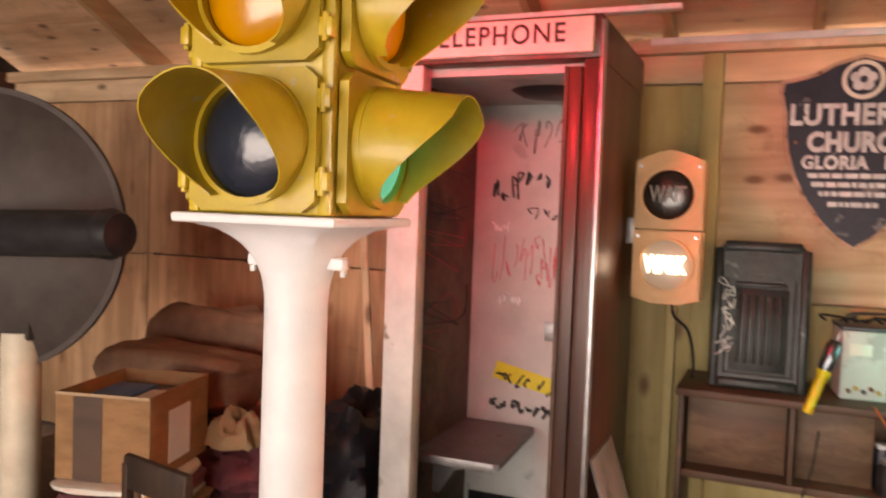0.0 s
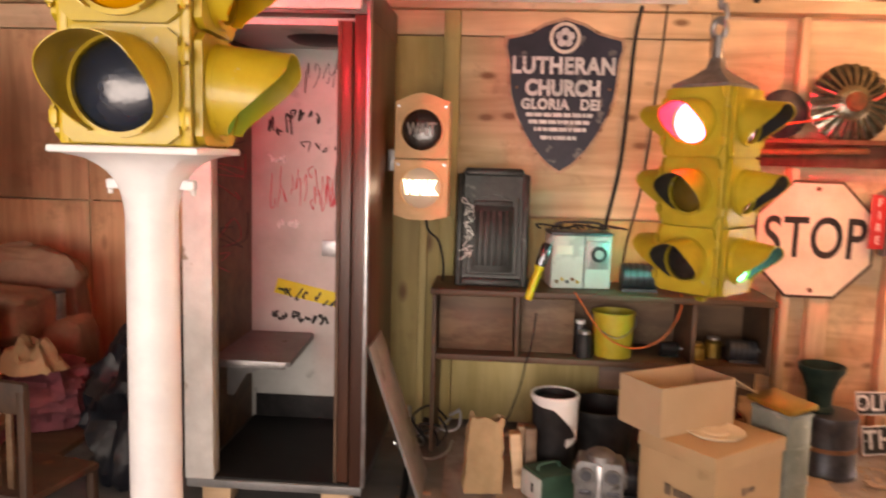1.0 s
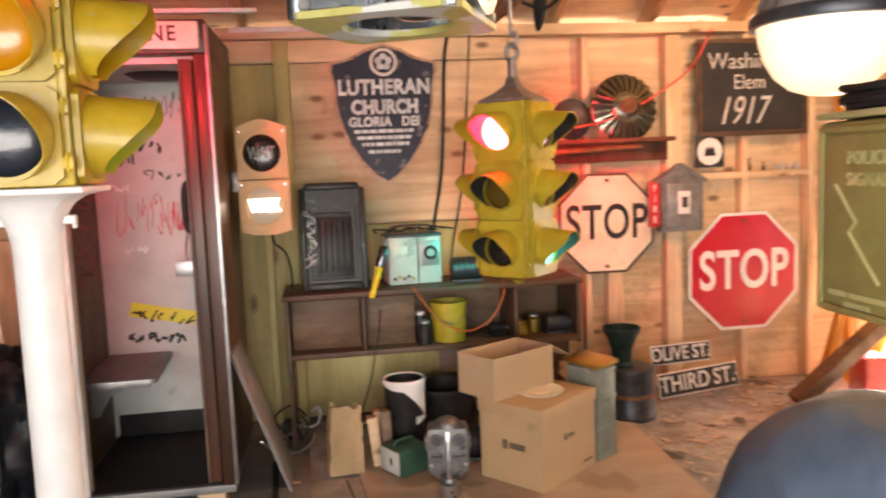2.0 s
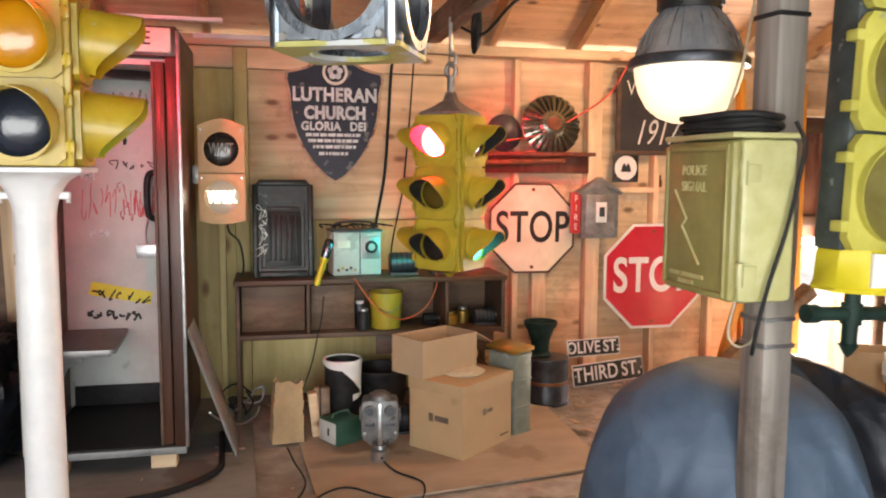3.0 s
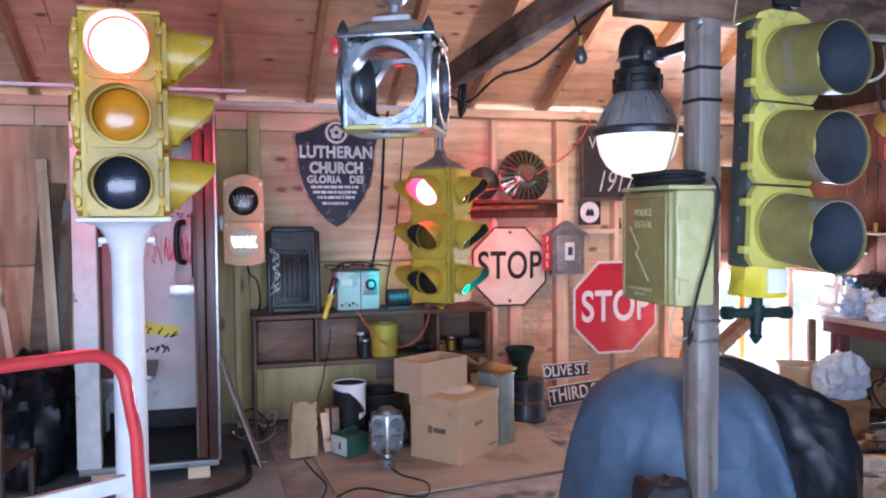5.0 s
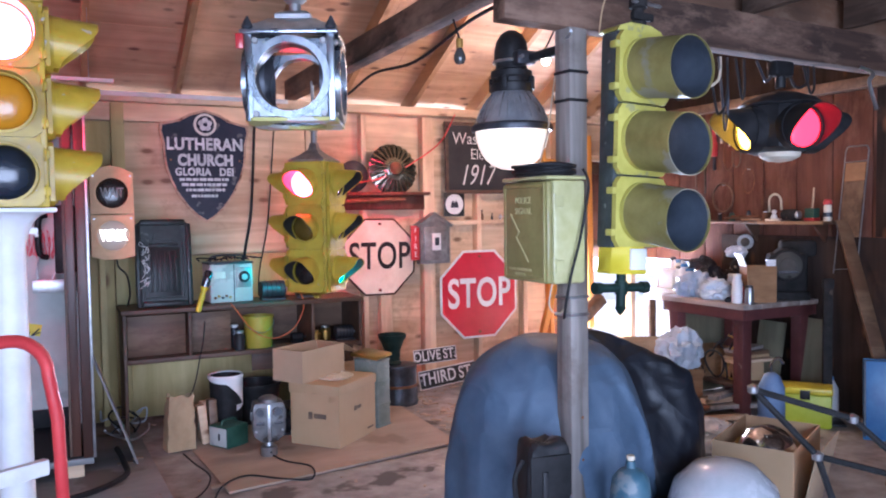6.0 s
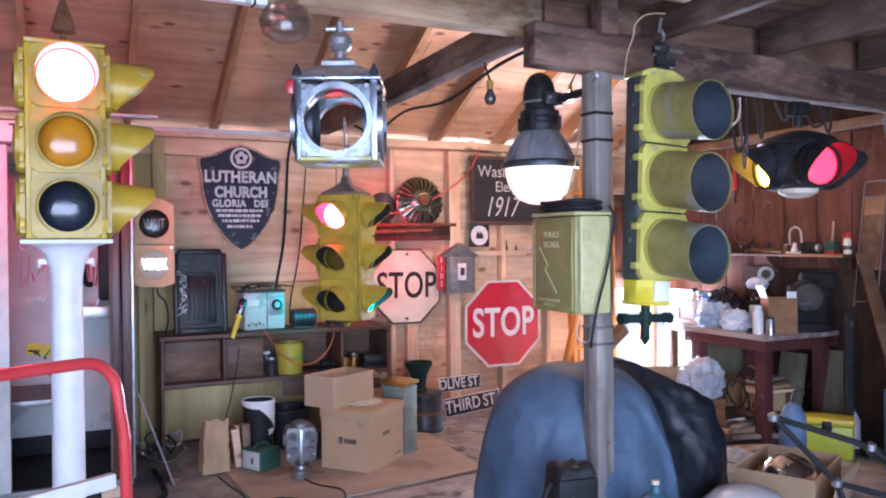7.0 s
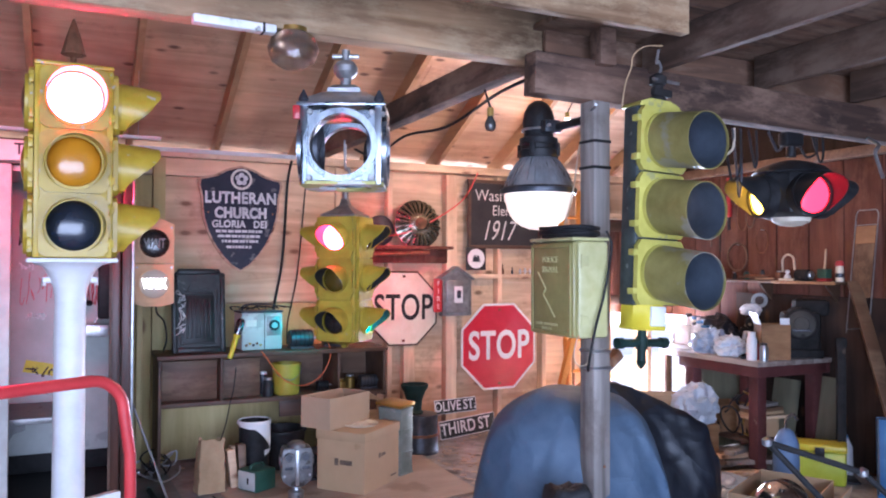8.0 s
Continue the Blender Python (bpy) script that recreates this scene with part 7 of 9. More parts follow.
def lantern():
    """Four-sided cast aluminium signal lantern with empty round openings."""
    w, z0, z1 = 0.28, 1.745, 2.025
    top = thing("signal_lantern", "empty polished aluminium four-way signal lantern hung from the girder", "signal lantern", AT(0.173, 1.831, 0) @ RZ(-24.5))
    h = z1 - z0
    for q in range(4):
        side = part("side", holed(bm_new(), w - 0.02, h - 0.03, 0.112, 0.012, RZ(90 * q) @ AT(0, -w / 2, (z0 + z1) / 2)), ALU, top)
        bm = ring_bm(0.110, 0.022, 0.022, 36)
        bm.transform(RZ(90 * q) @ AT(0, -w / 2 + 0.001, (z0 + z1) / 2))
        part("ring", bm, ALU, side)
        bm = lathe(bm_new(), [(0.108, 0.0), (0.106, -0.05)], 36, RX(90))
        bm.transform(RZ(90 * q) @ AT(0, -w / 2, (z0 + z1) / 2))
        part("ring_lining", bm, DARK_METAL, side)
        for sx in (-1, 1):
            for sz in (-1, 1):
                bm = cyl(bm_new(), 0.011, 0, 0.012, 12, RX(90), None, 0.003)
                bm.transform(RZ(90 * q) @ AT(sx * 0.110, -w / 2, (z0 + z1) / 2 + sz * 0.118))
                part("stud", bm, CAST, side)
    for sx in (-1, 1):
        for sy in (-1, 1):
            part("corner", box(bm_new(), sx * (w / 2 - 0.008) - 0.012, sy * (w / 2 - 0.008) - 0.012, z0, sx * (w / 2 - 0.008) + 0.012, sy * (w / 2 - 0.008) + 0.012, z1, 0.004), ALU, top)
            part("corner_ball", lathe(bm_new(), [(0.012, 0), (0.02, 0.012), (0.012, 0.03), (0.004, 0.045), (0, 0.05)], 12, AT(sx * 0.135, sy * 0.135, z1 + 0.012)), DARK_METAL, top)
    part("bottom_frame", holed(bm_new(), w + 0.02, w + 0.02, 0.10, 0.012, AT(0, 0, z0 - 0.001) @ RX(90)), UNDERSIDE, top, "scraped yellow-green painted underside")
    part("top_plate", box(bm_new(), -w / 2 - 0.018, -w / 2 - 0.018, z1, w / 2 + 0.018, w / 2 + 0.018, z1 + 0.014, 0.004), ALU, top)
    roof_ob = part("roof", lathe(bm_new(), [(0.20, 0.014), (0.19, 0.03), (0.11, 0.065), (0.085, 0.07), (0.085, 0.085), (0.055, 0.10), (0, 0.10)], 4, AT(0, 0, z1) @ RZ(45)), STEEL, top)
    part("neck", lathe(bm_new(), [(0.02, 0.09), (0.02, 0.13), (0.03, 0.135), (0.046, 0.155), (0.046, 0.175), (0.03, 0.195), (0.016, 0.20), (0.016, 0.24)], 20, AT(0, 0, z1)), CAST, top)
    part("cross_pin", cyl(bm_new(), 0.010, -0.05, 0.05, 10, AT(0, 0, z1 + 0.215) @ RY(90)), STEEL, top)
    part("red_tag", box(bm_new(), -w / 2 - 0.03, -w / 2 - 0.02, z1 - 0.05, -w / 2 - 0.004, -w / 2 + 0.0, z1 + 0.0, 0.004), RED_PAINT, top)


lantern()


def beacon():
    """Dark four-way flashing beacon under the beam; red and yellow lenses lit."""
    top = thing("flashing_beacon", "dark four-way flashing beacon, red and yellow lit, under the beam", "traffic beacon", AT(2.366, 1.70, 1.81))
    part("core", lathe(bm_new(), [(0, -0.12), (0.10, -0.12), (0.145, -0.10), (0.155, -0.04), (0.155, 0.07), (0.14, 0.10), (0.07, 0.13), (0, 0.13)], 8, RZ(16 + 22.5)), BLACK, top)
    part("rain_skirt", lathe(bm_new(), [(0.12, 0.085), (0.172, 0.085), (0.178, 0.093), (0.15, 0.118), (0.09, 0.14), (0.05, 0.15), (0, 0.153)], 32), BLACK, top)
    part("bottom_lens", lathe(bm_new(), [(0.09, -0.12), (0.085, -0.14), (0.05, -0.158), (0, -0.165)], 24), CREAM, top, "pale downward lens")
    for az, mt in ((196, LIT_BEACON), (286, LIT_YELLOW), (16, LENS_RED), (106, LENS_AMBER)):
        # front of a face is -y; azimuth from +y clockwise
        m = RZ(180 - az)
        bm = ring_bm(0.088, 0.016, 0.05)
        bm.transform(m @ AT(0, -0.12, -0.02))
        hd = part("head", bm, BLACK, top)
        bm = lens_bm(0.09, 0.024)
        bm.transform(m @ AT(0, -0.15, -0.02))
        part("lens", bm, mt, hd)
        bm = visor_bm(0.100, 0.14, 0.02, span=300)
        bm.transform(m @ AT(0, -0.165, -0.02))
        part("visor", bm, BLACK, hd)
    part("stem", cyl(bm_new(), 0.022, 0.17, 0.27, 14), BLACK, top)
    part("hanger", box(bm_new(), -0.06, -0.03, 0.22, 0.06, 0.03, 0.29, 0.015), BLACK, top)


beacon()
for x, w, dp, mt in ((1.72, 0.06, 0.10, RUBBER), (1.83, 0.20, 0.13, ROPE_PALE), (2.12, 0.05, 0.17, RUBBER), (2.25, 0.09, 0.08, DARK_METAL), (2.42, 0.16, 0.10, RUBBER), (2.55, 0.07, 0.12, RUBBER), (1.95, 0.12, 0.24, RUBBER), (1.66, 0.26, 0.19, RUBBER), (2.02, 0.05, 0.31, DARK_METAL)):
    cable("beam_wire", [(x, 1.73, 2.10), (x + 0.2 * w, 1.72, 2.09 - 0.5 * dp), (x + 0.4 * w, 1.71, 2.09 - dp), (x + 0.9 * w, 1.72, 2.09 - 0.7 * dp), (x + w, 1.73, 2.10)], 0.006, mt, "loop of wire hanging under the beam")
solid("clamp_on_beam", tube(bm_new(), spline([(2.86, 1.66, 2.10), (2.86, 1.60, 2.06), (2.82, 1.59, 2.02), (2.85, 1.59, 1.95), (2.89, 1.60, 1.90)], 4), 0.010, 6), STEEL, "bent galvanised bracket hanging from the beam", "bracket")
cable("rope_by_lamp", [(1.31, 1.88, 2.16), (1.30, 1.93, 1.98), (1.28, 1.95, 1.78), (1.21, 1.93, 1.60)], 0.004, ROPE_PALE, "pale cord hanging beside the lamp")


def covered_machine():
    """Something round and tall under a blue-grey tarpaulin, with black plastic drawn tight over its far end."""
    top = thing("tarp_covered_machine", "machine covered with a blue-grey tarpaulin and black plastic, behind the post", "covered machine", AT(0, 0, 0))

    def ridged(p, s, k):
        return 0.5 - abs(noise.noise((p.x * s + k, p.y * s + 2 * k, p.z * s * 0.55)))

    def sheet(points, k, amp, soft, pleats):
        bm = bm_new()
        mid = sum((Vector(p) for p in points), Vector()) / len(points)
        for p in points:
            bm.verts.new(p)
        r = bmesh.ops.convex_hull(bm, input=bm.verts[:])
        loose = [v for v in bm.verts if not v.link_faces]
        bmesh.ops.delete(bm, geom=loose, context="VERTS")
        for q in range(4):
            bmesh.ops.subdivide_edges(bm, edges=[e for e in bm.edges if e.calc_length() > 0.032], cuts=1, use_grid_fill=True)
            bmesh.ops.triangulate(bm, faces=[f for f in bm.faces if len(f.verts) > 4])
            for j in range(soft if q < 3 else 2):
                bmesh.ops.smooth_vert(bm, verts=[v for v in bm.verts if v.co.z > 0.02], factor=0.4, use_axis_x=True, use_axis_y=True, use_axis_z=True)
        bm.normal_update()
        moves = []
        for v in bm.verts:
            d = amp * ridged(v.co, 3.2, k) + 0.55 * amp * ridged(v.co, 7.5, k + 3) + 0.3 * amp * ridged(v.co, 17.0, k + 5)
            # hanging folds grow towards the hem
            hang = max(0.0, 0.55 - v.co.z)
            d += 0.05 * hang * math.sin(26 * (v.co.x - 0.6 * v.co.y) + 5 * noise.noise((v.co.x * 3, v.co.y * 3, k)))
            ang = math.atan2(v.co.y - mid.y, v.co.x - mid.x)
            low = max(0.0, min(1.0, (0.88 - v.co.z) / 0.45))
            for q in range(pleats):
                c = 2 * math.pi * (q + 0.35 * math.sin(5.1 * q + k)) / pleats
                off = (ang - c - 0.22 * math.sin(3.0 * v.co.z + q) + math.pi) % (2 * math.pi) - math.pi
                d += 0.042 * low * max(0.0, 1 - abs(off) / 0.26) * (1.0 if off > 0 else max(0.0, 1 - abs(off) / 0.07)) * (0.5 + 0.5 * math.sin(2.3 * q + 1.0))
            moves.append(v.normal * d)
        for v, d in zip(bm.verts, moves):
            v.co += d
            v.co.z = max(0.003, v.co.z)
        return bm
    dome = []
    for ring, z in ((0.16, 0.90), (0.30, 0.855), (0.40, 0.775), (0.47, 0.66), (0.515, 0.52), (0.53, 0.36), (0.54, 0.0)):
        for q in range(14):
            a = 2 * math.pi * q / 14
            dome.append((1.345 + ring * 0.81 * math.cos(a), 2.06 + ring * 0.70 * math.sin(a) - 0.16 * ring * math.cos(a), z - 0.012))
    part("tarpaulin", sheet(dome, 1.0, 0.012, 2, 9), TARP_BLUE, top, "dusty creased blue-grey tarpaulin")
    far = [(1.50, 2.08, 0.90), (1.60, 2.04, 0.89), (1.73, 1.97, 0.835), (1.965, 1.855, 0.70), (2.02, 1.83, 0.52), (2.06, 1.82, 0.0), (1.75, 2.46, 0.80), (2.20, 2.25, 0.60), (2.32, 2.30, 0.0), (1.75, 2.6, 0.0),
           (1.66, 1.78, 0.42), (1.80, 1.74, 0.34), (1.72, 1.70, 0.0), (1.95, 1.72, 0.0), (1.45, 1.9, 0.0), (1.45, 1.95, 0.6)]
    part("plastic_sheet", sheet(far, 5.0, 0.03, 0, 0), TARP_BLACK, top, "wrinkled black plastic sheet")


covered_machine()


def black_case():
    """A soft-cornered black case, a little slumped, with a strap round its side."""
    top = thing("black_case", "dusty black leather case standing by the post", "case", AT(1.0, 1.60, 0) @ RZ(-8))
    bm = bm_new()

    def f(u, v):
        a, b = 2 * math.pi * u, math.pi * (v - 0.5)
        c = lambda q: math.copysign(abs(q) ** 0.3, q)
        x, y, z = c(math.cos(b)) * c(math.cos(a)), c(math.cos(b)) * c(math.sin(a)), c(math.sin(b))
        w = 1 + 0.07 * noise.noise((2 * x + 4, 2 * y, 2.5 * z)) + 0.035 * noise.noise((6 * x, 6 * y + 3, 7 * z))
        return (x * 0.088 * w + 0.012 * z, y * 0.075 * w, max(0.0, 0.297 + 0.297 * z * w))
    grid_sheet(bm, f, 40, 30)
    part("body", bm, BLACK, top)
    part("top_flap", box(bm_new(), -0.075, -0.079, 0.40, 0.088, -0.070, 0.555, 0.006), RUBBER, top, "scuffed black flap")
    part("strap", box(bm_new(), -0.030, -0.087, 0.20, -0.006, -0.0795, 0.50, 0.003), BLACK, top)
    part("handle", tube(bm_new(), spline([(-0.085, -0.03, 0.36), (-0.115, -0.04, 0.40), (-0.12, -0.04, 0.48), (-0.085, -0.03, 0.535)], 5), 0.010, 8), RUBBER, top)
    part("buckle", box(bm_new(), -0.034, -0.091, 0.36, -0.002, -0.0875, 0.40, 0.002), STEEL, top)


black_case()


# ---- workbench side ----
def workbench():
    x0, x1, y0, y1, h = 3.53, 4.27, 2.98, 3.78, 0.79
    top = thing("workbench", "dark red painted wooden workbench along the side wall", "workbench", AT(0, 0, 0))
    for k in range(4):
        w = (x1 - x0) / 4
        part("top_board", box(bm_new(), x0 + w * k, y0, h - 0.035, x0 + w * k + w - 0.003, y1, h - 0.001 * (k % 2), 0.004), BENCH_TOP, top, "worn stained bench top board")
    for b in ((x0 + 0.01, y0 + 0.01, h - 0.11, x0 + 0.04, y1 - 0.01, h - 0.036), (x1 - 0.04, y0 + 0.01, h - 0.11, x1 - 0.01, y1 - 0.01, h - 0.036), (x0 + 0.041, y0 + 0.01, h - 0.11, x1 - 0.041, y0 + 0.04, h - 0.036)):
        part("apron", box(bm_new(), *b, 0.003), RED_BENCH, top)
    for x in (x0 + 0.045, x1 - 0.13):
        for y in (y0 + 0.045, y1 - 0.13):
            part("leg", box(bm_new(), x, y, 0.0, x + 0.085, y + 0.085, h - 0.036, 0.005), RED_BENCH, top)
    part("low_board", box(bm_new(), x0 + 0.05, y0 + 0.14, 0.20, x1 - 0.20, y1 - 0.14, 0.225, 0.003), BROWN_WOOD, top)
    solid("stored_panel", box(bm_new(), 3.64, 3.800, 0.0, 4.24, 3.812, 0.68, 0.002), PANEL_OLIVE, "dull grey-olive panel standing behind the workbench", "panel", kind="structure")
    side = thing("side_bench", "narrow dark wooden bench in the corner beyond the workbench", "workbench", AT(0, 0, 0))
    for k in range(2):
        part("top_board", box(bm_new(), 3.92 + 0.175 * k, 3.80, 0.755, 3.92 + 0.175 * k + 0.172, 4.45, 0.79, 0.004), BENCH_TOP, side, "worn stained bench top board")
    for x in (3.94, 4.18):
        for y in (3.84, 4.36):
            part("leg", box(bm_new(), x, y, 0, x + 0.06, y + 0.06, 0.754, 0.004), BROWN_WOOD, side)
    part("apron", box(bm_new(), 3.925, 3.81, 0.68, 3.945, 4.44, 0.754, 0.003), BROWN_WOOD, side)


workbench()


def dark_bench():
    """Dark machine at the end of the workbench, and what stands round it."""
    g = thing("bench_grinder", "dark oily bench grinder with a round pale guard on the workbench", "grinder", AT(4.06, 3.10, 0.791) @ RZ(-40))
    part("base", box(bm_new(), -0.13, -0.09, 0, 0.16, 0.10, 0.06, 0.012), BAND_DARK, g)
    part("pedestal", box(bm_new(), -0.11, -0.06, 0.05, 0.15, 0.12, 0.33, 0.03), BAND_DARK, g)
    part("cowl", box(bm_new(), -0.02, 0.0, 0.30, 0.22, 0.16, 0.42, 0.03), BAND_DARK, g)
    part("motor", cyl(bm_new(), 0.085, -0.09, 0.13, 24, AT(0, 0, 0.28) @ RX(90), bev=0.025), BAND_DARK, g)
    part("wheel_guard", cyl(bm_new(), 0.115, 0, 0.05, 30, AT(0, -0.09, 0.25) @ RX(90), bev=0.012), BAND_DARK, g)
    part("round_plate", lathe(bm_new(), [(0, 0.022), (0.05, 0.019), (0.055, 0.011), (0.082, 0.008), (0.095, 0.0)], 30, AT(0, -0.141, 0.25) @ RX(90)), PLATE_DUSTY, g, "dull round guard plate")
    part("tool_rest", box(bm_new(), -0.06, -0.19, 0.20, 0.06, -0.145, 0.212, 0.002), DARK_METAL, g)
    # near-black boards added to darken this end of the side wall
    solid("pegboard", box(bm_new(), 4.281, 2.10, 0.02, 4.298, 3.90, 1.235, 0.003), GABLE, "near-black board added on the side wall behind the bench", "board", kind="structure")
    solid("dark_panel", box(bm_new(), 4.284, 0.90, 0.0, 4.2985, 2.095, 2.225, 0.003), GABLE, "tall near-black board added over the end of the side wall", "board", kind="structure")
    solid("dark_panel", box(bm_new(), 4.284, 2.10, 1.24, 4.2985, 2.565, 2.225, 0.003), GABLE, "near-black board added above the bench end", "board", kind="structure")
    pst = thing("black_stand", "narrow black upright metal stand beside the workbench", "stand", AT(4.0, 2.70, 0) @ RZ(-40))
    part("upright", box(bm_new(), -0.03, -0.026, 0.012, 0.03, 0.026, 0.95, 0.012), BAND_DARK, pst)
    part("foot", box(bm_new(), -0.10, -0.10, 0, 0.10, 0.10, 0.013, 0.004), BLACK, pst)
    part("head", box(bm_new(), -0.036, -0.03, 0.90, 0.036, 0.03, 0.97, 0.016), BAND_DARK, pst)
    for y, z1 in ((3.22, 0.60), (2.86, 0.66)):
        solid("leaning_board", box(bm_new(), -0.012, 0, 0, 0.012, 0.23, z1, 0.003), PANEL_OLIVE, "grey-olive board leaning on the side wall under the bench", "board", AT(4.12, y, 0.0) @ RY(10), group="panels by the bench")
    y = thing("yellow_case", "yellow and green plastic case on the floor", "case", AT(3.84, 2.74, 0) @ RZ(-52))
    part("body", box(bm_new(), -0.16, -0.10, 0, 0.16, 0.10, 0.22, 0.02), BUCKET_GREEN, y, "yellow-green case body")
    part("lid", box(bm_new(), -0.165, -0.105, 0.22, 0.165, 0.105, 0.265, 0.012), PLASTIC_YELLOW, y)
    part("latch", box(bm_new(), -0.03, -0.115, 0.19, 0.03, -0.1055, 0.25, 0.003), BLACK, y)
    j = thing("white_jug", "small white jug on the floor by the yellow case", "jug", AT(4.14, 2.78, 0) @ Matrix.Diagonal((0.7, 0.7, 0.9, 1)))
    part("body", lathe(bm_new(), [(0, 0), (0.07, 0), (0.075, 0.02), (0.072, 0.22), (0.04, 0.27), (0.03, 0.29), (0, 0.29)], 20), PLASTIC_WHITE, j)
    part("cap", cyl(bm_new(), 0.032, 0.286, 0.31, 14, None, None, 0.003), PLASTIC_BLUE, j)


dark_bench()


def tool_shelf():
    top = thing("tool_shelf", "brown wooden shelf on the side wall carrying bottles and tins", "shelf", AT(0, 0, 0))
    part("board", box(bm_new(), 4.13, 2.84, 1.324, 4.298, 4.35, 1.345, 0.003), BROWN_PANEL, top)
    part("edge_strip", box(bm_new(), 4.124, 2.84, 1.322, 4.1295, 3.40, 1.346, 0.001), CARD_OLD, top, "pale worn front edge")
    for y in (2.95, 3.55, 4.2):
        bm = bm_new()
        prism(bm, [(0, 0), (0.14, 0.14), (0.14, 0.15), (0, 0.15)], 0.02, AT(4.297, y, 1.173) @ RZ(180))
        part("bracket", bm, BROWN_WOOD, top)
    z = 1.346
    b = thing("red_topped_bottle", "white bottle with a red cap on the tool shelf", "bottle", AT(4.20, 2.86, z))
    part("body", lathe(bm_new(), [(0, 0), (0.026, 0), (0.028, 0.01), (0.027, 0.10), (0.02, 0.115), (0, 0.115)], 18), CREAM, b)
    part("cap", lathe(bm_new(), [(0.020, 0.112), (0.030, 0.114), (0.030, 0.130), (0.020, 0.150), (0, 0.153)], 18), RED_PAINT, b)
    part("band", cyl(bm_new(), 0.0285, 0.03, 0.06, 18), DARK_METAL, b)
    b = thing("brush_tin", "green tin with a red base holding a pale brush", "tin", AT(4.20, 2.985, z))
    part("body", box(bm_new(), -0.03, -0.04, 0.022, 0.03, 0.04, 0.09, 0.005), GREEN_BOX, b)
    part("base", box(bm_new(), -0.032, -0.042, 0, 0.032, 0.042, 0.0215, 0.003), RED_PAINT, b)
    part("brush", tube(bm_new(), [(0, 0.0, 0.09), (0.0, -0.008, 0.15), (0.0, -0.014, 0.235)], 0.008, 7), CARD_PALE, b, "pale brush handle")
    m = thing("old_motor", "small black electric motor lying on the tool shelf", "motor", AT(4.20, 3.17, z))
    part("body", cyl(bm_new(), 0.042, -0.06, 0.06, 20, AT(0, 0, 0.043) @ RX(90), None, 0.012), BAND_DARK, m)
    part("end_cap", cyl(bm_new(), 0.030, 0.06, 0.085, 18, AT(0, 0, 0.043) @ RX(90), None, 0.006), STEEL, m)
    part("foot", box(bm_new(), -0.04, -0.05, 0, 0.04, 0.05, 0.012, 0.003), BLACK, m)
    b = thing("white_figurine_jar", "small white stoppered jar on the tool shelf", "jar", AT(4.20, 3.31, z))
    part("body", lathe(bm_new(), [(0, 0), (0.024, 0), (0.027, 0.02), (0.020, 0.042), (0.011, 0.05), (0, 0.05)], 18), SIGN_WHITE, b)
    part("stopper", lathe(bm_new(), [(0.008, 0.049), (0.018, 0.060), (0.018, 0.072), (0.008, 0.082), (0, 0.083)], 14), SIGN_WHITE, b)
    solid("pale_box", box(bm_new(), -0.03, -0.06, 0, 0.03, 0.06, 0.016, 0.003), CREAM, "flat pale box lying on the tool shelf", "box", AT(4.17, 3.28, z) @ RZ(6))
    for k, (ya, yb, lift) in enumerate(((3.42, 3.62, 0.010), (3.50, 3.78, 0.022), (3.46, 3.70, 0.034))):
        solid("loose_stick", tube(bm_new(), [(4.18 + 0.012 * k, ya, z + lift), (4.20 - 0.012 * k, yb, z + lift)], 0.008, 7), (CARD_PALE, BROWN_PANEL, RUST)[k], "thin stick lying on the tool shelf", "stick")
    rnd = random.Random(21)
    for k in range(6):
        jar((4.22, 3.42 + 0.15 * k + rnd.uniform(-0.02, 0.02), z), rnd.uniform(0.016, 0.028), rnd.uniform(0.04, 0.09), (RUST, DARK_METAL, GREEN_BOX, BLACK, BRASS, DARK_METAL)[k], (STEEL, BLACK, DARK_METAL)[k % 3], "bottle", "small dark bottle or tin standing on the tool shelf", "bottle")


tool_shelf()


def crumpled(name, label, at, sx, sy, h, mt, seed, cat="bag", fold=1.3):
    """A thin bag or cloth, pinched and folded into sharp uneven peaks."""
    bm = bm_new()

    def f(u, v):
        a, b = 2 * math.pi * u, math.pi * (v - 0.5)
        d = Vector((math.cos(b) * math.cos(a), math.cos(b) * math.sin(a), math.sin(b)))
        rid = 0.35 * (0.4 - abs(noise.noise(d * 1.5 + Vector((seed, 0, 0))))) + 0.26 * (0.4 - abs(noise.noise(d * 3.1 + Vector((0, seed, 0))))) + 0.10 * (0.4 - abs(noise.noise(d * 7.0 + Vector((0, 0, seed)))))
        k = 1 + fold * rid
        return (sx * k * d.x, sy * k * d.y, max(0.0, h * 0.42 * (1 + 1.15 * k * d.z)))
    grid_sheet(bm, f, 56, 30)
    return solid(name, bm, mt, label, cat, AT(*at))


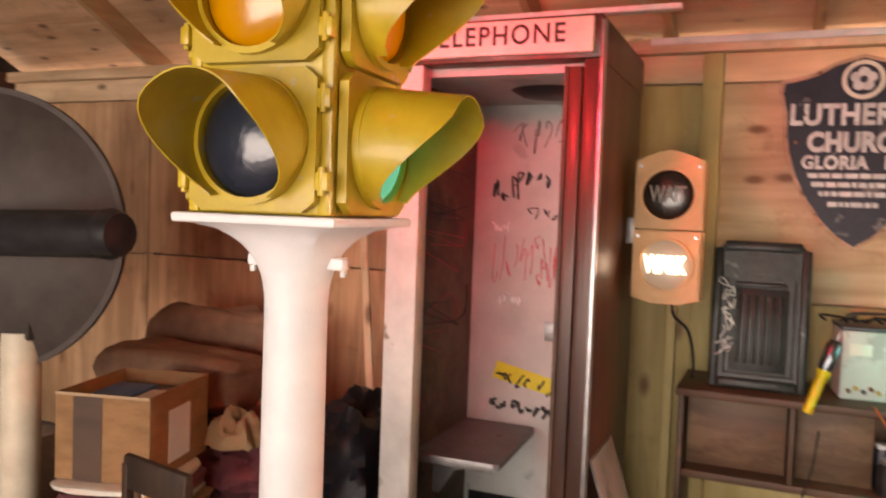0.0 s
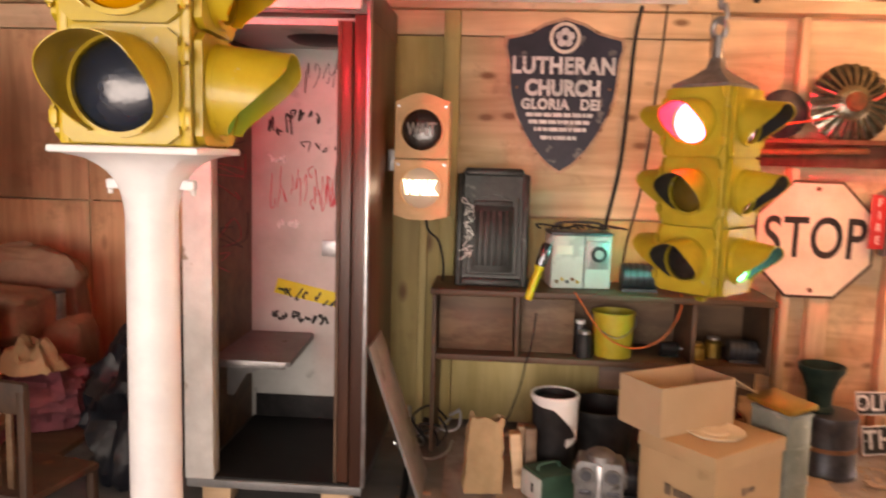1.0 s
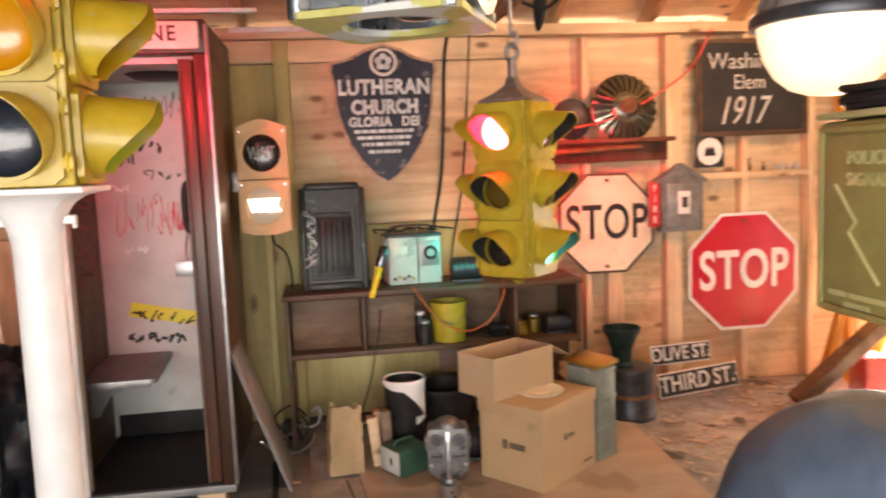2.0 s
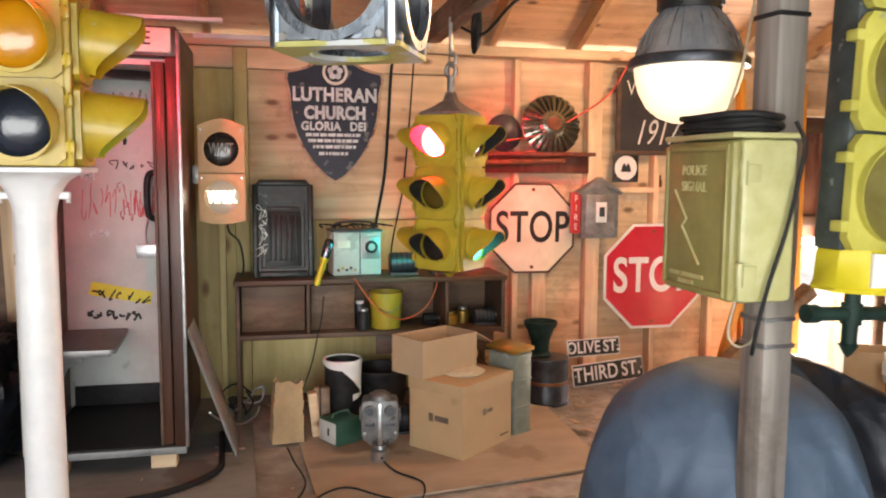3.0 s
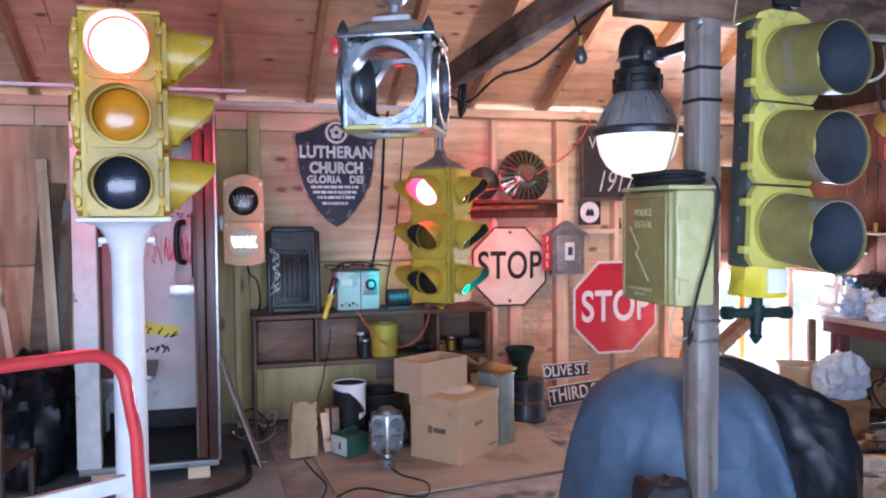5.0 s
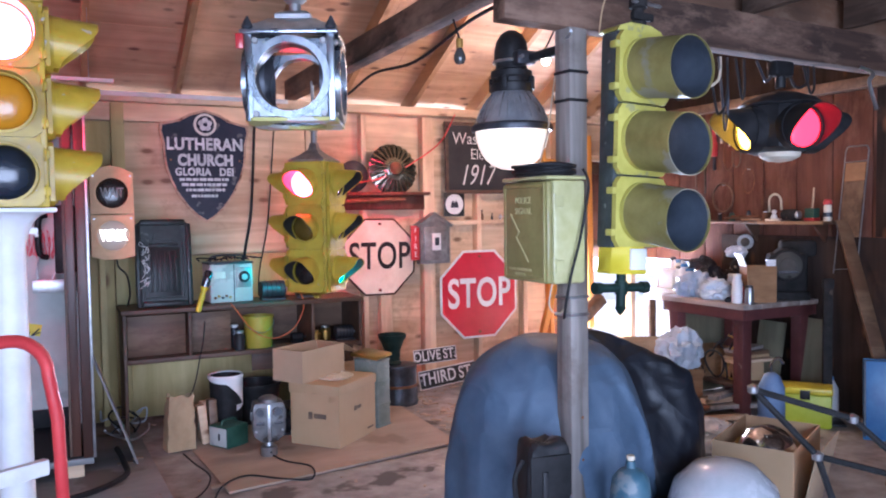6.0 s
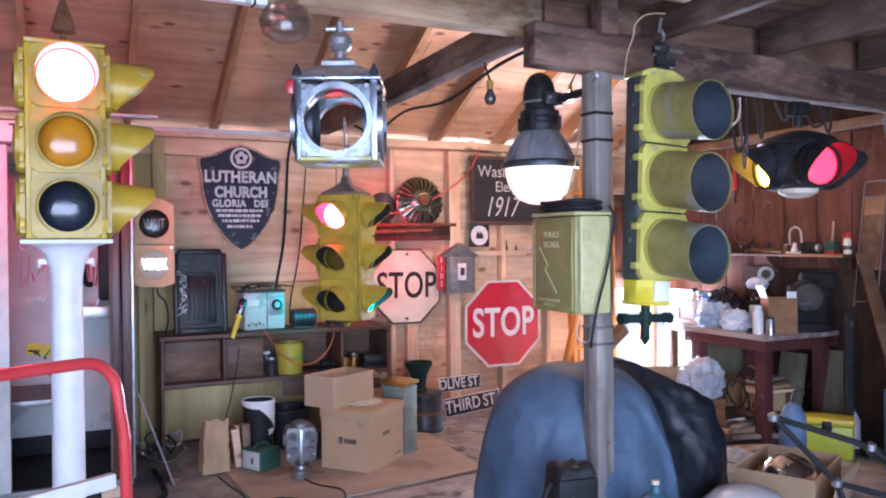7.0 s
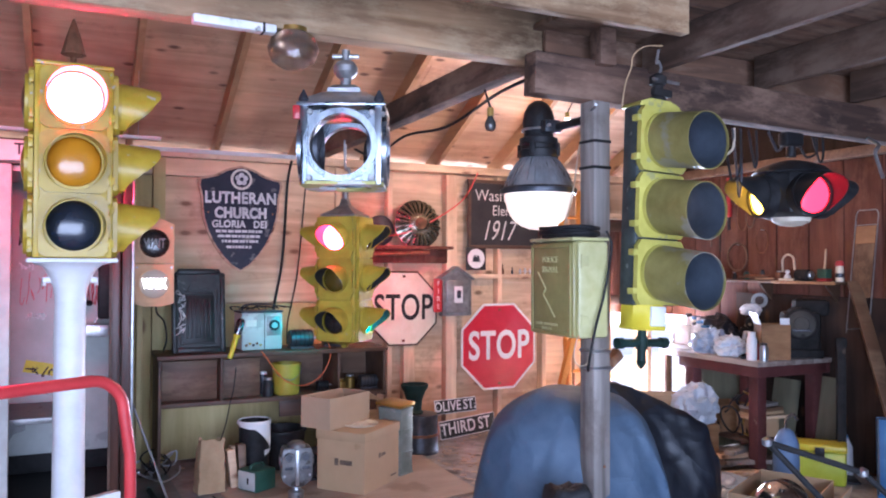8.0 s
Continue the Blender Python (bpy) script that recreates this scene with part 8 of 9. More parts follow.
def bench_clutter():
    rnd = random.Random(31)
    pale = [SIGN_WHITE, PLASTIC_WHITE, CREAM, SIGN_WHITE, STEEL]
    for k in range(9):
        x, y = rnd.uniform(3.97, 4.22), rnd.uniform(3.95, 4.40)
        jar((x, y, 0.791), rnd.uniform(0.03, 0.05), rnd.uniform(0.12, 0.25), rnd.choice(pale), rnd.choice((PLASTIC_BLUE, SIGN_WHITE, BLACK)), "bottle", "pale bottle standing at the far end of the workbench", "bottle")
    for x, y, r, h, mt, cp in ((3.60, 3.10, 0.036, 0.20, PLASTIC_WHITE, SIGN_WHITE), (3.66, 3.12, 0.024, 0.13, RED_PAINT, BLACK), (3.63, 3.02, 0.030, 0.125, STEEL, DARK_METAL), (3.97, 3.50, 0.032, 0.16, CLOTH_PALE, SIGN_WHITE), (4.12, 3.44, 0.035, 0.14, GREEN_BOX, BLACK), (4.20, 3.55, 0.03, 0.2, BLACK, RUST), (4.16, 3.70, 0.04, 0.17, RUST, STEEL), (4.2, 3.70, 0.034, 0.2, DARK_METAL, CREAM)):
        jar((x, y, 0.791), r, h, mt, cp, "bottle", "bottle or tin standing on the cluttered workbench", "bottle")
    c = carton("parts_carton", "brown cardboard box with a white card on the workbench", (3.665, 3.07, 0.791), -28, 0.20, 0.16, 0.25, "none", CARD_OLD)
    part("flap", box(bm_new(), -0.004, 0, 0, 0, 0.15, 0.09), SIGN_CREAM, c, "pale raised flap", m=AT(0, 0.005, 0.249) @ RY(-20))
    part("card", box(bm_new(), 0.13, 0.004, 0.20, 0.195, 0.008, 0.295), SIGN_WHITE, c, "white paper card")
    part("contents", box(bm_new(), 0.008, 0.008, 0.006, 0.192, 0.152, 0.225, 0.01), CLOTH_DARK, c, "dark odd parts")
    crumpled("plastic_bag", "crumpled pale plastic bag on the workbench", (3.66, 3.36, 0.791), 0.075, 0.09, 0.14, CLOTH_PALE, 1.3, fold=2.3)
    crumpled("plastic_bag", "crumpled pale plastic bag on the workbench", (3.70, 3.60, 0.791), 0.10, 0.10, 0.17, CLOTH_BLUE, 4.1, fold=2.4)
    crumpled("plastic_bag", "crumpled pale plastic bag on the workbench", (3.82, 3.50, 0.791), 0.06, 0.07, 0.12, CLOTH_PALE, 7.7, fold=2.2)
    crumpled("dark_bag", "crumpled black bag on the workbench", (3.90, 3.66, 0.791), 0.11, 0.10, 0.22, TARP_BLACK, 2.9)
    crumpled("dark_bag", "crumpled black bag on the workbench", (4.13, 3.98, 0.791), 0.13, 0.15, 0.26, TARP_BLACK, 9.9)
    for k, (dx, z) in enumerate(((-0.05, 0.838), (0.05, 0.838), (0.15, 0.838), (0.0, 0.921), (0.10, 0.921), (0.05, 1.004))):
        m = thing("pipe_coupling", "dark iron pipe coupling stacked on the workbench", "pipe fitting", AT(4.08, 3.62, z) @ RZ(-42) @ AT(dx, 0, 0) @ RX(90), group="couplings on the workbench")
        part("body", lathe(bm_new(), [(0.028, -0.07), (0.047, -0.07), (0.047, 0.07), (0.028, 0.07), (0.028, -0.07)], 22), BAND_DARK, m)
    for k in range(4):
        solid("tape_roll", lathe(bm_new(), [(0.03, 0), (0.055, 0), (0.055, 0.035), (0.03, 0.035), (0.03, 0)], 20), (CREAM, STEEL, BLACK)[k % 3], "roll of tape on the workbench", "tape", AT(3.98 + 0.065 * k, 3.87, 0.791 + 0.036 * (k % 2)))
    for k in range(8):
        solid("hand_tool", box(bm_new(), -0.10, -0.012, 0, 0.10, 0.012, 0.022, 0.004), (DARK_METAL, STEEL, RED_PAINT, BLACK)[k % 4], "hand tool lying on the workbench", "tool", AT(3.66 + 0.05 * (k % 3), 3.16 + 0.05 * k, 0.792) @ RZ(37 * k))
    for k in range(2):
        carton("stacked_carton", "white cardboard box at the back of the workbench", (3.94 + 0.165 * k, 4.10, 0.791), 3 * k, 0.15, 0.16, 0.15 + 0.07 * k, "closed", SIGN_WHITE)
    solid("wire_ring", lathe(bm_new(), [(0.036, 0.0), (0.058, 0.0), (0.062, 0.015), (0.058, 0.03), (0.036, 0.03), (0.036, 0.0)], 22), SEAT_GREY, "grey ring hung below the tool shelf", "ring", AT(4.24, 3.62, 1.18) @ RZ(-42) @ RX(90))
    crumpled("rag", "pale rag hung below the tool shelf", (4.19, 3.66, 1.06), 0.05, 0.08, 0.09, CLOTH_PALE, 5.5, "rag")
    # below the bench
    carton("white_carton", "open brown cardboard box with bags in it beside the workbench", (3.16, 3.72, 0.0), -30, 0.30, 0.26, 0.47, "none")
    carton("low_carton", "brown cardboard box standing before the workbench", (3.27, 3.43, 0.0), -25, 0.26, 0.22, 0.30, "closed", CARD_OLD)
    crumpled("white_bag", "crumpled white plastic bag lying on the low cardboard box", (3.43, 3.47, 0.305), 0.14, 0.12, 0.27, CLOTH_PALE, 6.2, fold=1.7)
    carton("tool_carton", "brown cardboard box of odd parts under the workbench", (3.66, 3.18, 0.226), -20, 0.22, 0.20, 0.13, "none")
    for k in range(1):
        bm = bm_new()
        r = 0.095 + 0.012 * k
        tube(bm, [(r * math.cos(a), r * math.sin(a) * 0.9, 0.01 * math.sin(2 * a)) for a in [2 * math.pi * i / 26 for i in range(26)]], 0.007, 6, True)
        solid("wire_hoop", bm, (RUBBER, RUST, BLACK)[k], "hoop of dark wire hung on the bench front", "wire", AT(3.515 - 0.012 * k, 3.22 + 0.05 * k, 0.36) @ RZ(4 * k) @ RY(82))
    for k in range(5):
        pts = [(3.60, 3.08 + 0.05 * k, 0.62 - 0.03 * k)]
        for q in range(5):
            p = pts[-1]
            pts.append((p[0] + rnd.uniform(-0.04, 0.05), p[1] + rnd.uniform(-0.05, 0.09), max(0.24, p[2] - rnd.uniform(0.03, 0.1))))
        cable("tangled_lead", pts, 0.007, (RUBBER, BLACK, BRASS)[k % 3], "tangled lead hanging under the workbench")
    for k in range(9):
        solid("scrap_stick", box(bm_new(), 0, 0, 0, 0.36 + 0.05 * (k % 3), 0.07, 0.03, 0.003), (PINE, BROWN_PANEL, POST_GREY)[k % 3], "short offcut of wood in a pile by the bench", "offcut", AT(3.26 + 0.02 * k, 3.10 + 0.03 * (k % 4), 0.006 + 0.031 * (k // 2)) @ RZ(12 * (k % 5) - 20), group="offcuts by the bench")
    for k in range(14):
        x, y = rnd.uniform(3.80, 4.24), rnd.uniform(3.20, 3.72)
        w, d, h = rnd.uniform(0.04, 0.12), rnd.uniform(0.03, 0.09), rnd.uniform(0.03, 0.13)
        o = thing("parts_tin", "small dirty tin or box of parts on the workbench", "tin", AT(x, y, 0.791) @ RZ(rnd.uniform(0, 90)))
        mt = rnd.choice((DARK_METAL, RUST, CARD_OLD, BLACK, GREEN_BOX, STEEL))
        part("body", box(bm_new(), -w / 2, -d / 2, 0, w / 2, d / 2, h, 0.004), mt, o)
        part("lid", box(bm_new(), -w / 2 - 0.002, -d / 2 - 0.002, h, w / 2 + 0.002, d / 2 + 0.002, h + 0.008, 0.003), rnd.choice((DARK_METAL, STEEL, BLACK)), o)
    c = carton("flat_carton", "brown cardboard box with loose flaps under the workbench", (3.60, 3.40, 0.226), -8, 0.24, 0.22, 0.20, "flaps_out", CARD_OLD)
    for k in range(4):
        solid("stored_board", box(bm_new(), 0, 0, 0, 0.34, 0.10, 0.022, 0.003), (PINE, CARD, BROWN_PANEL, POST_GREY)[k], "short board stacked under the workbench", "board", AT(3.60 + 0.012 * k, 3.12 + 0.02 * (k % 2), 0.3605 + 0.023 * k) @ RZ(6 * k - 8), group="boards under the workbench")


bench_clutter()


def wire_rack():
    """Narrow looped wire frame with a brown card in it, hung a little askew on the side wall."""
    top = thing("wire_rack", "narrow white wire rack holding brown card on the side wall", "wire rack", AT(0, 0, 0))
    tl, tr, bl, br = (4.262, 2.768, 1.85), (4.262, 2.598, 1.85), (4.262, 2.858, 0.98), (4.262, 2.682, 1.0)

    def at(u, v):
        return Vector(tl).lerp(Vector(tr), u).lerp(Vector(bl).lerp(Vector(br), u), v)
    part("outer_wire", tube(bm_new(), [at(0, 1), at(0, 0.04), at(0.06, 0.01), at(0.12, 0), at(0.88, 0), at(0.94, 0.01), at(1, 0.04), at(1, 1)], 0.005, 6), CAST, top)
    for v in (0.12, 0.97):
        part("cross_wire", tube(bm_new(), [at(0, v), at(1, v)], 0.003, 5), CAST, top)
    for (va, vb), mt in (((0.13, 0.27), CARD_OLD), ((0.275, 0.72), BROWN_PANEL)):
        bm = bm_new()
        vs = [bm.verts.new(at(u, v) + Vector((d, 0, 0))) for d in (0.0, 0.008) for u, v in ((0.06, va), (0.94, va), (0.94, vb), (0.06, vb))]
        for q in ((0, 1, 2, 3), (7, 6, 5, 4), (0, 4, 5, 1), (1, 5, 6, 2), (2, 6, 7, 3), (3, 7, 4, 0)):
            bm.faces.new([vs[i] for i in q])
        part("card", bm, mt, top, "brown card")
    for k, (p, q, mt) in enumerate((((3.98, 2.16, 0.0), (4.24, 2.78, 1.35), BROWN_PANEL), ((4.05, 1.95, 0.0), (4.25, 2.30, 1.6), PINE_V), ((4.1, 1.7, 0.0), (4.25, 1.9, 1.5), POST_GREY))):
        d = (Vector(q) - Vector(p))
        solid("leaning_board", box(bm_new(), -0.045, -0.012, 0, 0.045, 0.012, d.length, 0.003), mt, "long wooden board leaning on the side wall", "board", AT(*p) @ d.to_track_quat("Z", "Y").to_matrix().to_4x4(), group="boards on the side wall")


wire_rack()


def near_floor_things():
    carton("parts_box", "open brown cardboard box with flaps and metal parts", (2.30, 1.56, 0.0), 27, 0.55, 0.36, 0.36, "none")
    f1 = thing("loose_flap", "torn cardboard flap leaning on the open box", "cardboard", AT(2.28, 1.50, 0.0) @ RZ(27))
    part("sheet", box(bm_new(), 0.0, 0, 0, 0.5, 0.005, 0.38, 0.001), CARD_PALE, f1, m=AT(0, 0.02, 0) @ RX(12))
    r = thing("chrome_reflector", "round chrome lamp reflector lying in the open carton", "reflector", AT(2.40, 1.80, 0.26) @ RX(24))
    part("bowl", lathe(bm_new(), [(0, 0.15), (0.07, 0.138), (0.115, 0.095), (0.135, 0.03), (0.14, 0.0), (0.135, 0.0), (0.11, 0.09), (0, 0.14)], 32), CHROME, r)
    part("rim", lathe(bm_new(), [(0.135, -0.004), (0.15, -0.004), (0.15, 0.012), (0.135, 0.012), (0.135, -0.004)], 32), BRASS, r)
    part("support", box(bm_new(), -0.08, -0.08, -0.24, 0.08, 0.08, 0.0, 0.01), CARD, r)
    crate = thing("low_crate", "low rusty metal crate on the floor", "crate", AT(1.33, 1.42, 0) @ RZ(10))
    part("body", box(bm_new(), -0.12, -0.12, 0, 0.24, 0.12, 0.29, 0.008), RUST, crate)
    part("rim", box(bm_new(), -0.124, -0.124, 0.26, 0.244, 0.124, 0.284, 0.004), RUST, crate)
    b = thing("blue_jug", "dusty blue plastic jug standing on the low crate", "jug", AT(1.29, 1.44, 0.291))
    part("body", lathe(bm_new(), [(0, 0), (0.062, 0), (0.072, 0.014), (0.075, 0.06), (0.073, 0.115), (0.066, 0.158), (0.045, 0.188), (0.020, 0.200), (0.017, 0.225), (0, 0.226)], 28), JUG_BLUE, b)
    part("cap", cyl(bm_new(), 0.016, 0.227, 0.245, 14, None, None, 0.003), CREAM, b, "pale stopper")
    d = thing("white_globe", "large white glass lamp globe on the floor", "globe", AT(1.76, 1.44, 0.0))
    part("globe", lathe(bm_new(), [(0.09, 0.0), (0.10, 0.02), (0.17, 0.07), (0.215, 0.16), (0.225, 0.25), (0.195, 0.35), (0.12, 0.425), (0, 0.455)], 40), GLOBE_DUSTY, d)
    part("collar", lathe(bm_new(), [(0.095, 0.0), (0.112, 0.0), (0.112, 0.03), (0.102, 0.03)], 32), DARK_METAL, d)
    f = thing("tubular_frame", "black tubular frame with chrome joints standing on the floor", "frame", AT(0, 0, 0))
    j0, j1, j2, j3, j4 = (1.62, 1.175, 0.797), (1.934, 1.013, 0.687), (2.064, 0.941, 0.552), (1.816, 1.063, 0.557), (2.14, 0.90, 0.46)
    for pts in ((j0, j1), (j1, j2), (j0, j3), (j3, j4), (j2, (2.3, 0.82, 0.02)), (j3, (1.95, 0.95, 0.02)), (j4, (2.45, 1.05, 0.02))):
        part("rail", tube(bm_new(), pts, 0.0115, 8), RUBBER, f)
    for p in (j0, j1, j3):
        part("joint", lathe(bm_new(), [(0, -0.02), (0.018, -0.012), (0.02, 0.01), (0, 0.022)], 12, AT(*p)), STEEL, f)
    k = thing("water_bottle", "pale blue plastic bottle with a chrome tap on the floor", "bottle", AT(3.06, 2.34, 0) @ Matrix.Diagonal((0.76, 0.76, 1.04, 1)))
    part("body", lathe(bm_new(), [(0, 0), (0.095, 0), (0.10, 0.03), (0.098, 0.20), (0.088, 0.215), (0.098, 0.23), (0.095, 0.40), (0.055, 0.465), (0.03, 0.48), (0, 0.48)], 22), CANISTER_BLUE, k)
    part("tap", tube(bm_new(), spline([(0, 0, 0.47), (0, 0, 0.53), (0.05, -0.02, 0.56), (0.09, -0.03, 0.53)], 4), 0.010, 8), CHROME, k)
    p = thing("plastic_tray", "blue plastic tray standing on its edge on the floor", "tray", AT(3.96, 2.215, 0.0) @ RZ(-50) @ RX(-6))
    part("sheet", box(bm_new(), -0.16, -0.012, 0, 0.16, 0.012, 0.50, 0.008), PLASTIC_BLUE, p)
    part("rim_rail", tube(bm_new(), [(-0.15, -0.02, 0.02), (-0.15, -0.02, 0.49), (0.15, -0.02, 0.49), (0.15, -0.02, 0.02)], 0.008, 7), DARK_METAL, p)
    s = thing("small_stool", "low rusty iron stool on the floor", "stool", AT(3.30, 1.62, 0))
    part("seat", cyl(bm_new(), 0.13, 0.25, 0.275, 24, None, None, 0.005), RUST, s)
    for q in range(3):
        a = radians(120 * q)
        part("leg", tube(bm_new(), [(0.09 * math.cos(a), 0.09 * math.sin(a), 0.25), (0.15 * math.cos(a), 0.15 * math.sin(a), 0.0)], 0.010, 8), RUST, s)


near_floor_things()
for at, sx, sy, h, seed in (((2.86, 2.62, 0.0), 0.16, 0.10, 0.08, 2.2), ((3.12, 2.86, 0.0), 0.12, 0.14, 0.10, 4.6), ((2.66, 2.98, 0.0), 0.10, 0.09, 0.06, 8.3)):
    crumpled("crumpled_wrapper", "crumpled pale plastic wrapper on the floor", at, sx, sy, h, CLOTH_PALE, seed, "wrapper")


def orange_ladder():
    top = thing("orange_ladder", "orange wooden ladder leaning on the wall beside the back doorway", "ladder", AT(3.28, 4.86, 0) @ RZ(4) @ RX(-4))
    for x in (0.0, 0.20):
        part("rail", box(bm_new(), x, 0, 0, x + 0.04, 0.06, 2.15, 0.004), ORANGE_WOOD, top)
    for k in range(7):
        part("rung", cyl(bm_new(), 0.014, 0.04, 0.20, 10, AT(0, 0.03, 0.22 + 0.28 * k) @ RY(90)), ORANGE_WOOD, top)
    solid("leaning_timber", box(bm_new(), -0.045, -0.045, 0, 0.045, 0.045, 1.10, 0.004), BROWN_PANEL, "brown timber leaning beside the red stop sign", "timber", AT(2.70, 4.55, 0.02) @ RZ(0) @ RY(52) @ RZ(10))
    solid("leaning_timber", box(bm_new(), -0.025, -0.025, 0, 0.025, 0.025, 0.95, 0.003), ORANGE_WOOD, "orange-stained stick leaning beside the red stop sign", "timber", AT(2.95, 4.70, 0.004) @ RY(16))
    g = thing("red_gas_can", "small red fuel can by the wall", "can", AT(3.22, 4.60, 0))
    part("body", box(bm_new(), -0.10, -0.08, 0, 0.10, 0.08, 0.26, 0.03), RED_PAINT, g)
    part("spout", tube(bm_new(), spline([(0.05, 0, 0.25), (0.08, 0, 0.33), (0.14, 0, 0.40)], 4), 0.014, 8), PLASTIC_YELLOW, g)


orange_ladder()


def wall_tools():
    """Hoops, bent tubes and tools hung on nails over the boarded side wall."""
    def hoop(y, z, ry, rz, mt, label, r=0.006):
        bm = tube(bm_new(), [(0, ry * math.cos(a), rz * math.sin(a)) for a in [2 * math.pi * i / 28 for i in range(28)]], r, 6, True)
        t = thing("hanging_hoop", label, "hoop", AT(4.272, y, z))
        part("loop", bm, mt, t)
        part("nail", cyl(bm_new(), 0.004, -0.01, 0.03, 6, AT(0.0, 0, rz - 0.012) @ RY(90)), STEEL, t)
    hoop(3.88, 1.53, 0.105, 0.115, BROWN_PANEL, "wooden hoop hung over the tool shelf", 0.009)
    hoop(3.82, 1.88, 0.055, 0.13, RUST, "rusty wire loop hung on the boarded side wall")
    hoop(3.74, 1.86, 0.045, 0.09, BROWN_WOOD, "dark wire loop hung on the boarded side wall")
    hoop(3.62, 1.66, 0.06, 0.10, RUST, "rusty wire loop hung on the boarded side wall", 0.004)
    for y, z, w, h in ((3.85, 2.09, 0.045, 0.12), (3.77, 2.07, 0.04, 0.13), (3.60, 2.06, 0.035, 0.09), (3.36, 1.49, 0.055, 0.08)):
        pts = [(4.272, y + w, z - h)] + [(4.266, y + w * math.cos(math.pi * q / 8), z + w * math.sin(math.pi * q / 8)) for q in range(9)] + [(4.272, y - w, z - h * 0.8)]
        solid("bent_tube", tube(bm_new(), pts, 0.009, 7), ROPE_PALE, "pale bent tube hung on the side wall", "tube", group="bent tubes on the side wall")
    t = thing("hanging_tool", "narrow tool with a red handle hung high on the side wall", "tool", AT(4.27, 3.97, 1.93))
    part("handle", box(bm_new(), -0.012, -0.016, 0, 0.012, 0.016, 0.27, 0.006), RED_PAINT, t)
    part("grip", box(bm_new(), -0.016, -0.026, -0.06, 0.016, 0.026, 0.06, 0.01), RED_PAINT, t)
    part("blade", box(bm_new(), -0.006, -0.012, -0.17, 0.006, 0.012, -0.061, 0.002), DARK_METAL, t, "dark steel blade")
    for y, z, ln in ((4.18, 1.80, 0.30), (4.08, 1.72, 0.24), (3.48, 1.92, 0.22), (3.08, 1.98, 0.18)):
        t = thing("hanging_tool", "dull steel hand tool hung on the boarded side wall", "tool", AT(4.278, y, z))
        part("shaft", box(bm_new(), -0.006, -0.008, -ln * 0.6, 0.006, 0.008, ln * 0.4, 0.003), BROWN_WOOD, t)
        part("head", box(bm_new(), -0.011, -0.030, ln * 0.4 + 0.001, 0.011, 0.030, ln * 0.4 + 0.035, 0.005), DARK_METAL, t)


wall_tools()


# ---- left side ----
def dish_on_pole():
    top = thing("round_dish", "large dull black round metal dish on a cream pole", "dish", AT(-2.677, 3.435, 0))
    m = AT(0, 0, 1.36) @ RZ(22) @ RX(90)
    bm = lathe(bm_new(), [(0, 0.10), (0.15, 0.095), (0.32, 0.075), (0.46, 0.03), (0.535, 0.0), (0.54, 0.012), (0.45, 0.045), (0.3, 0.09), (0, 0.12)], 56)
    bm.transform(m)
    part("dish", bm, DISH, top)
    bm = ring_bm(0.525, 0.022, 0.03, 56)
    bm.transform(AT(0, 0, 1.36) @ RZ(22) @ AT(0, 0.01, 0))
    part("rim", bm, DISH, top)
    bm = bm_new()
    tube(bm, [(0.0, -0.16, 1.35), (0.35, -0.24, 1.37), (0.80, -0.16, 1.385)], 0.078, 16)
    lathe(bm, [(0.08, 0), (0.085, 0.02), (0.07, 0.06), (0, 0.075)], 16, AT(0.79, -0.162, 1.385) @ RY(90))
    part("horn", bm, BLACK, top, "black horn-shaped arm")
    part("pole", cyl(bm_new(), 0.072, 0.03, 0.98, 24, AT(0.14, 0.05, 0)), CREAM, top, "chipped cream pole")
    part("yoke", box(bm_new(), 0.06, 0.015, 0.95, 0.22, 0.14, 1.42, 0.015), DISH, top)
    part("foot", cyl(bm_new(), 0.20, 0, 0.03, 28, AT(0.14, 0.05, 0), None, 0.006), DISH, top)


dish_on_pole()


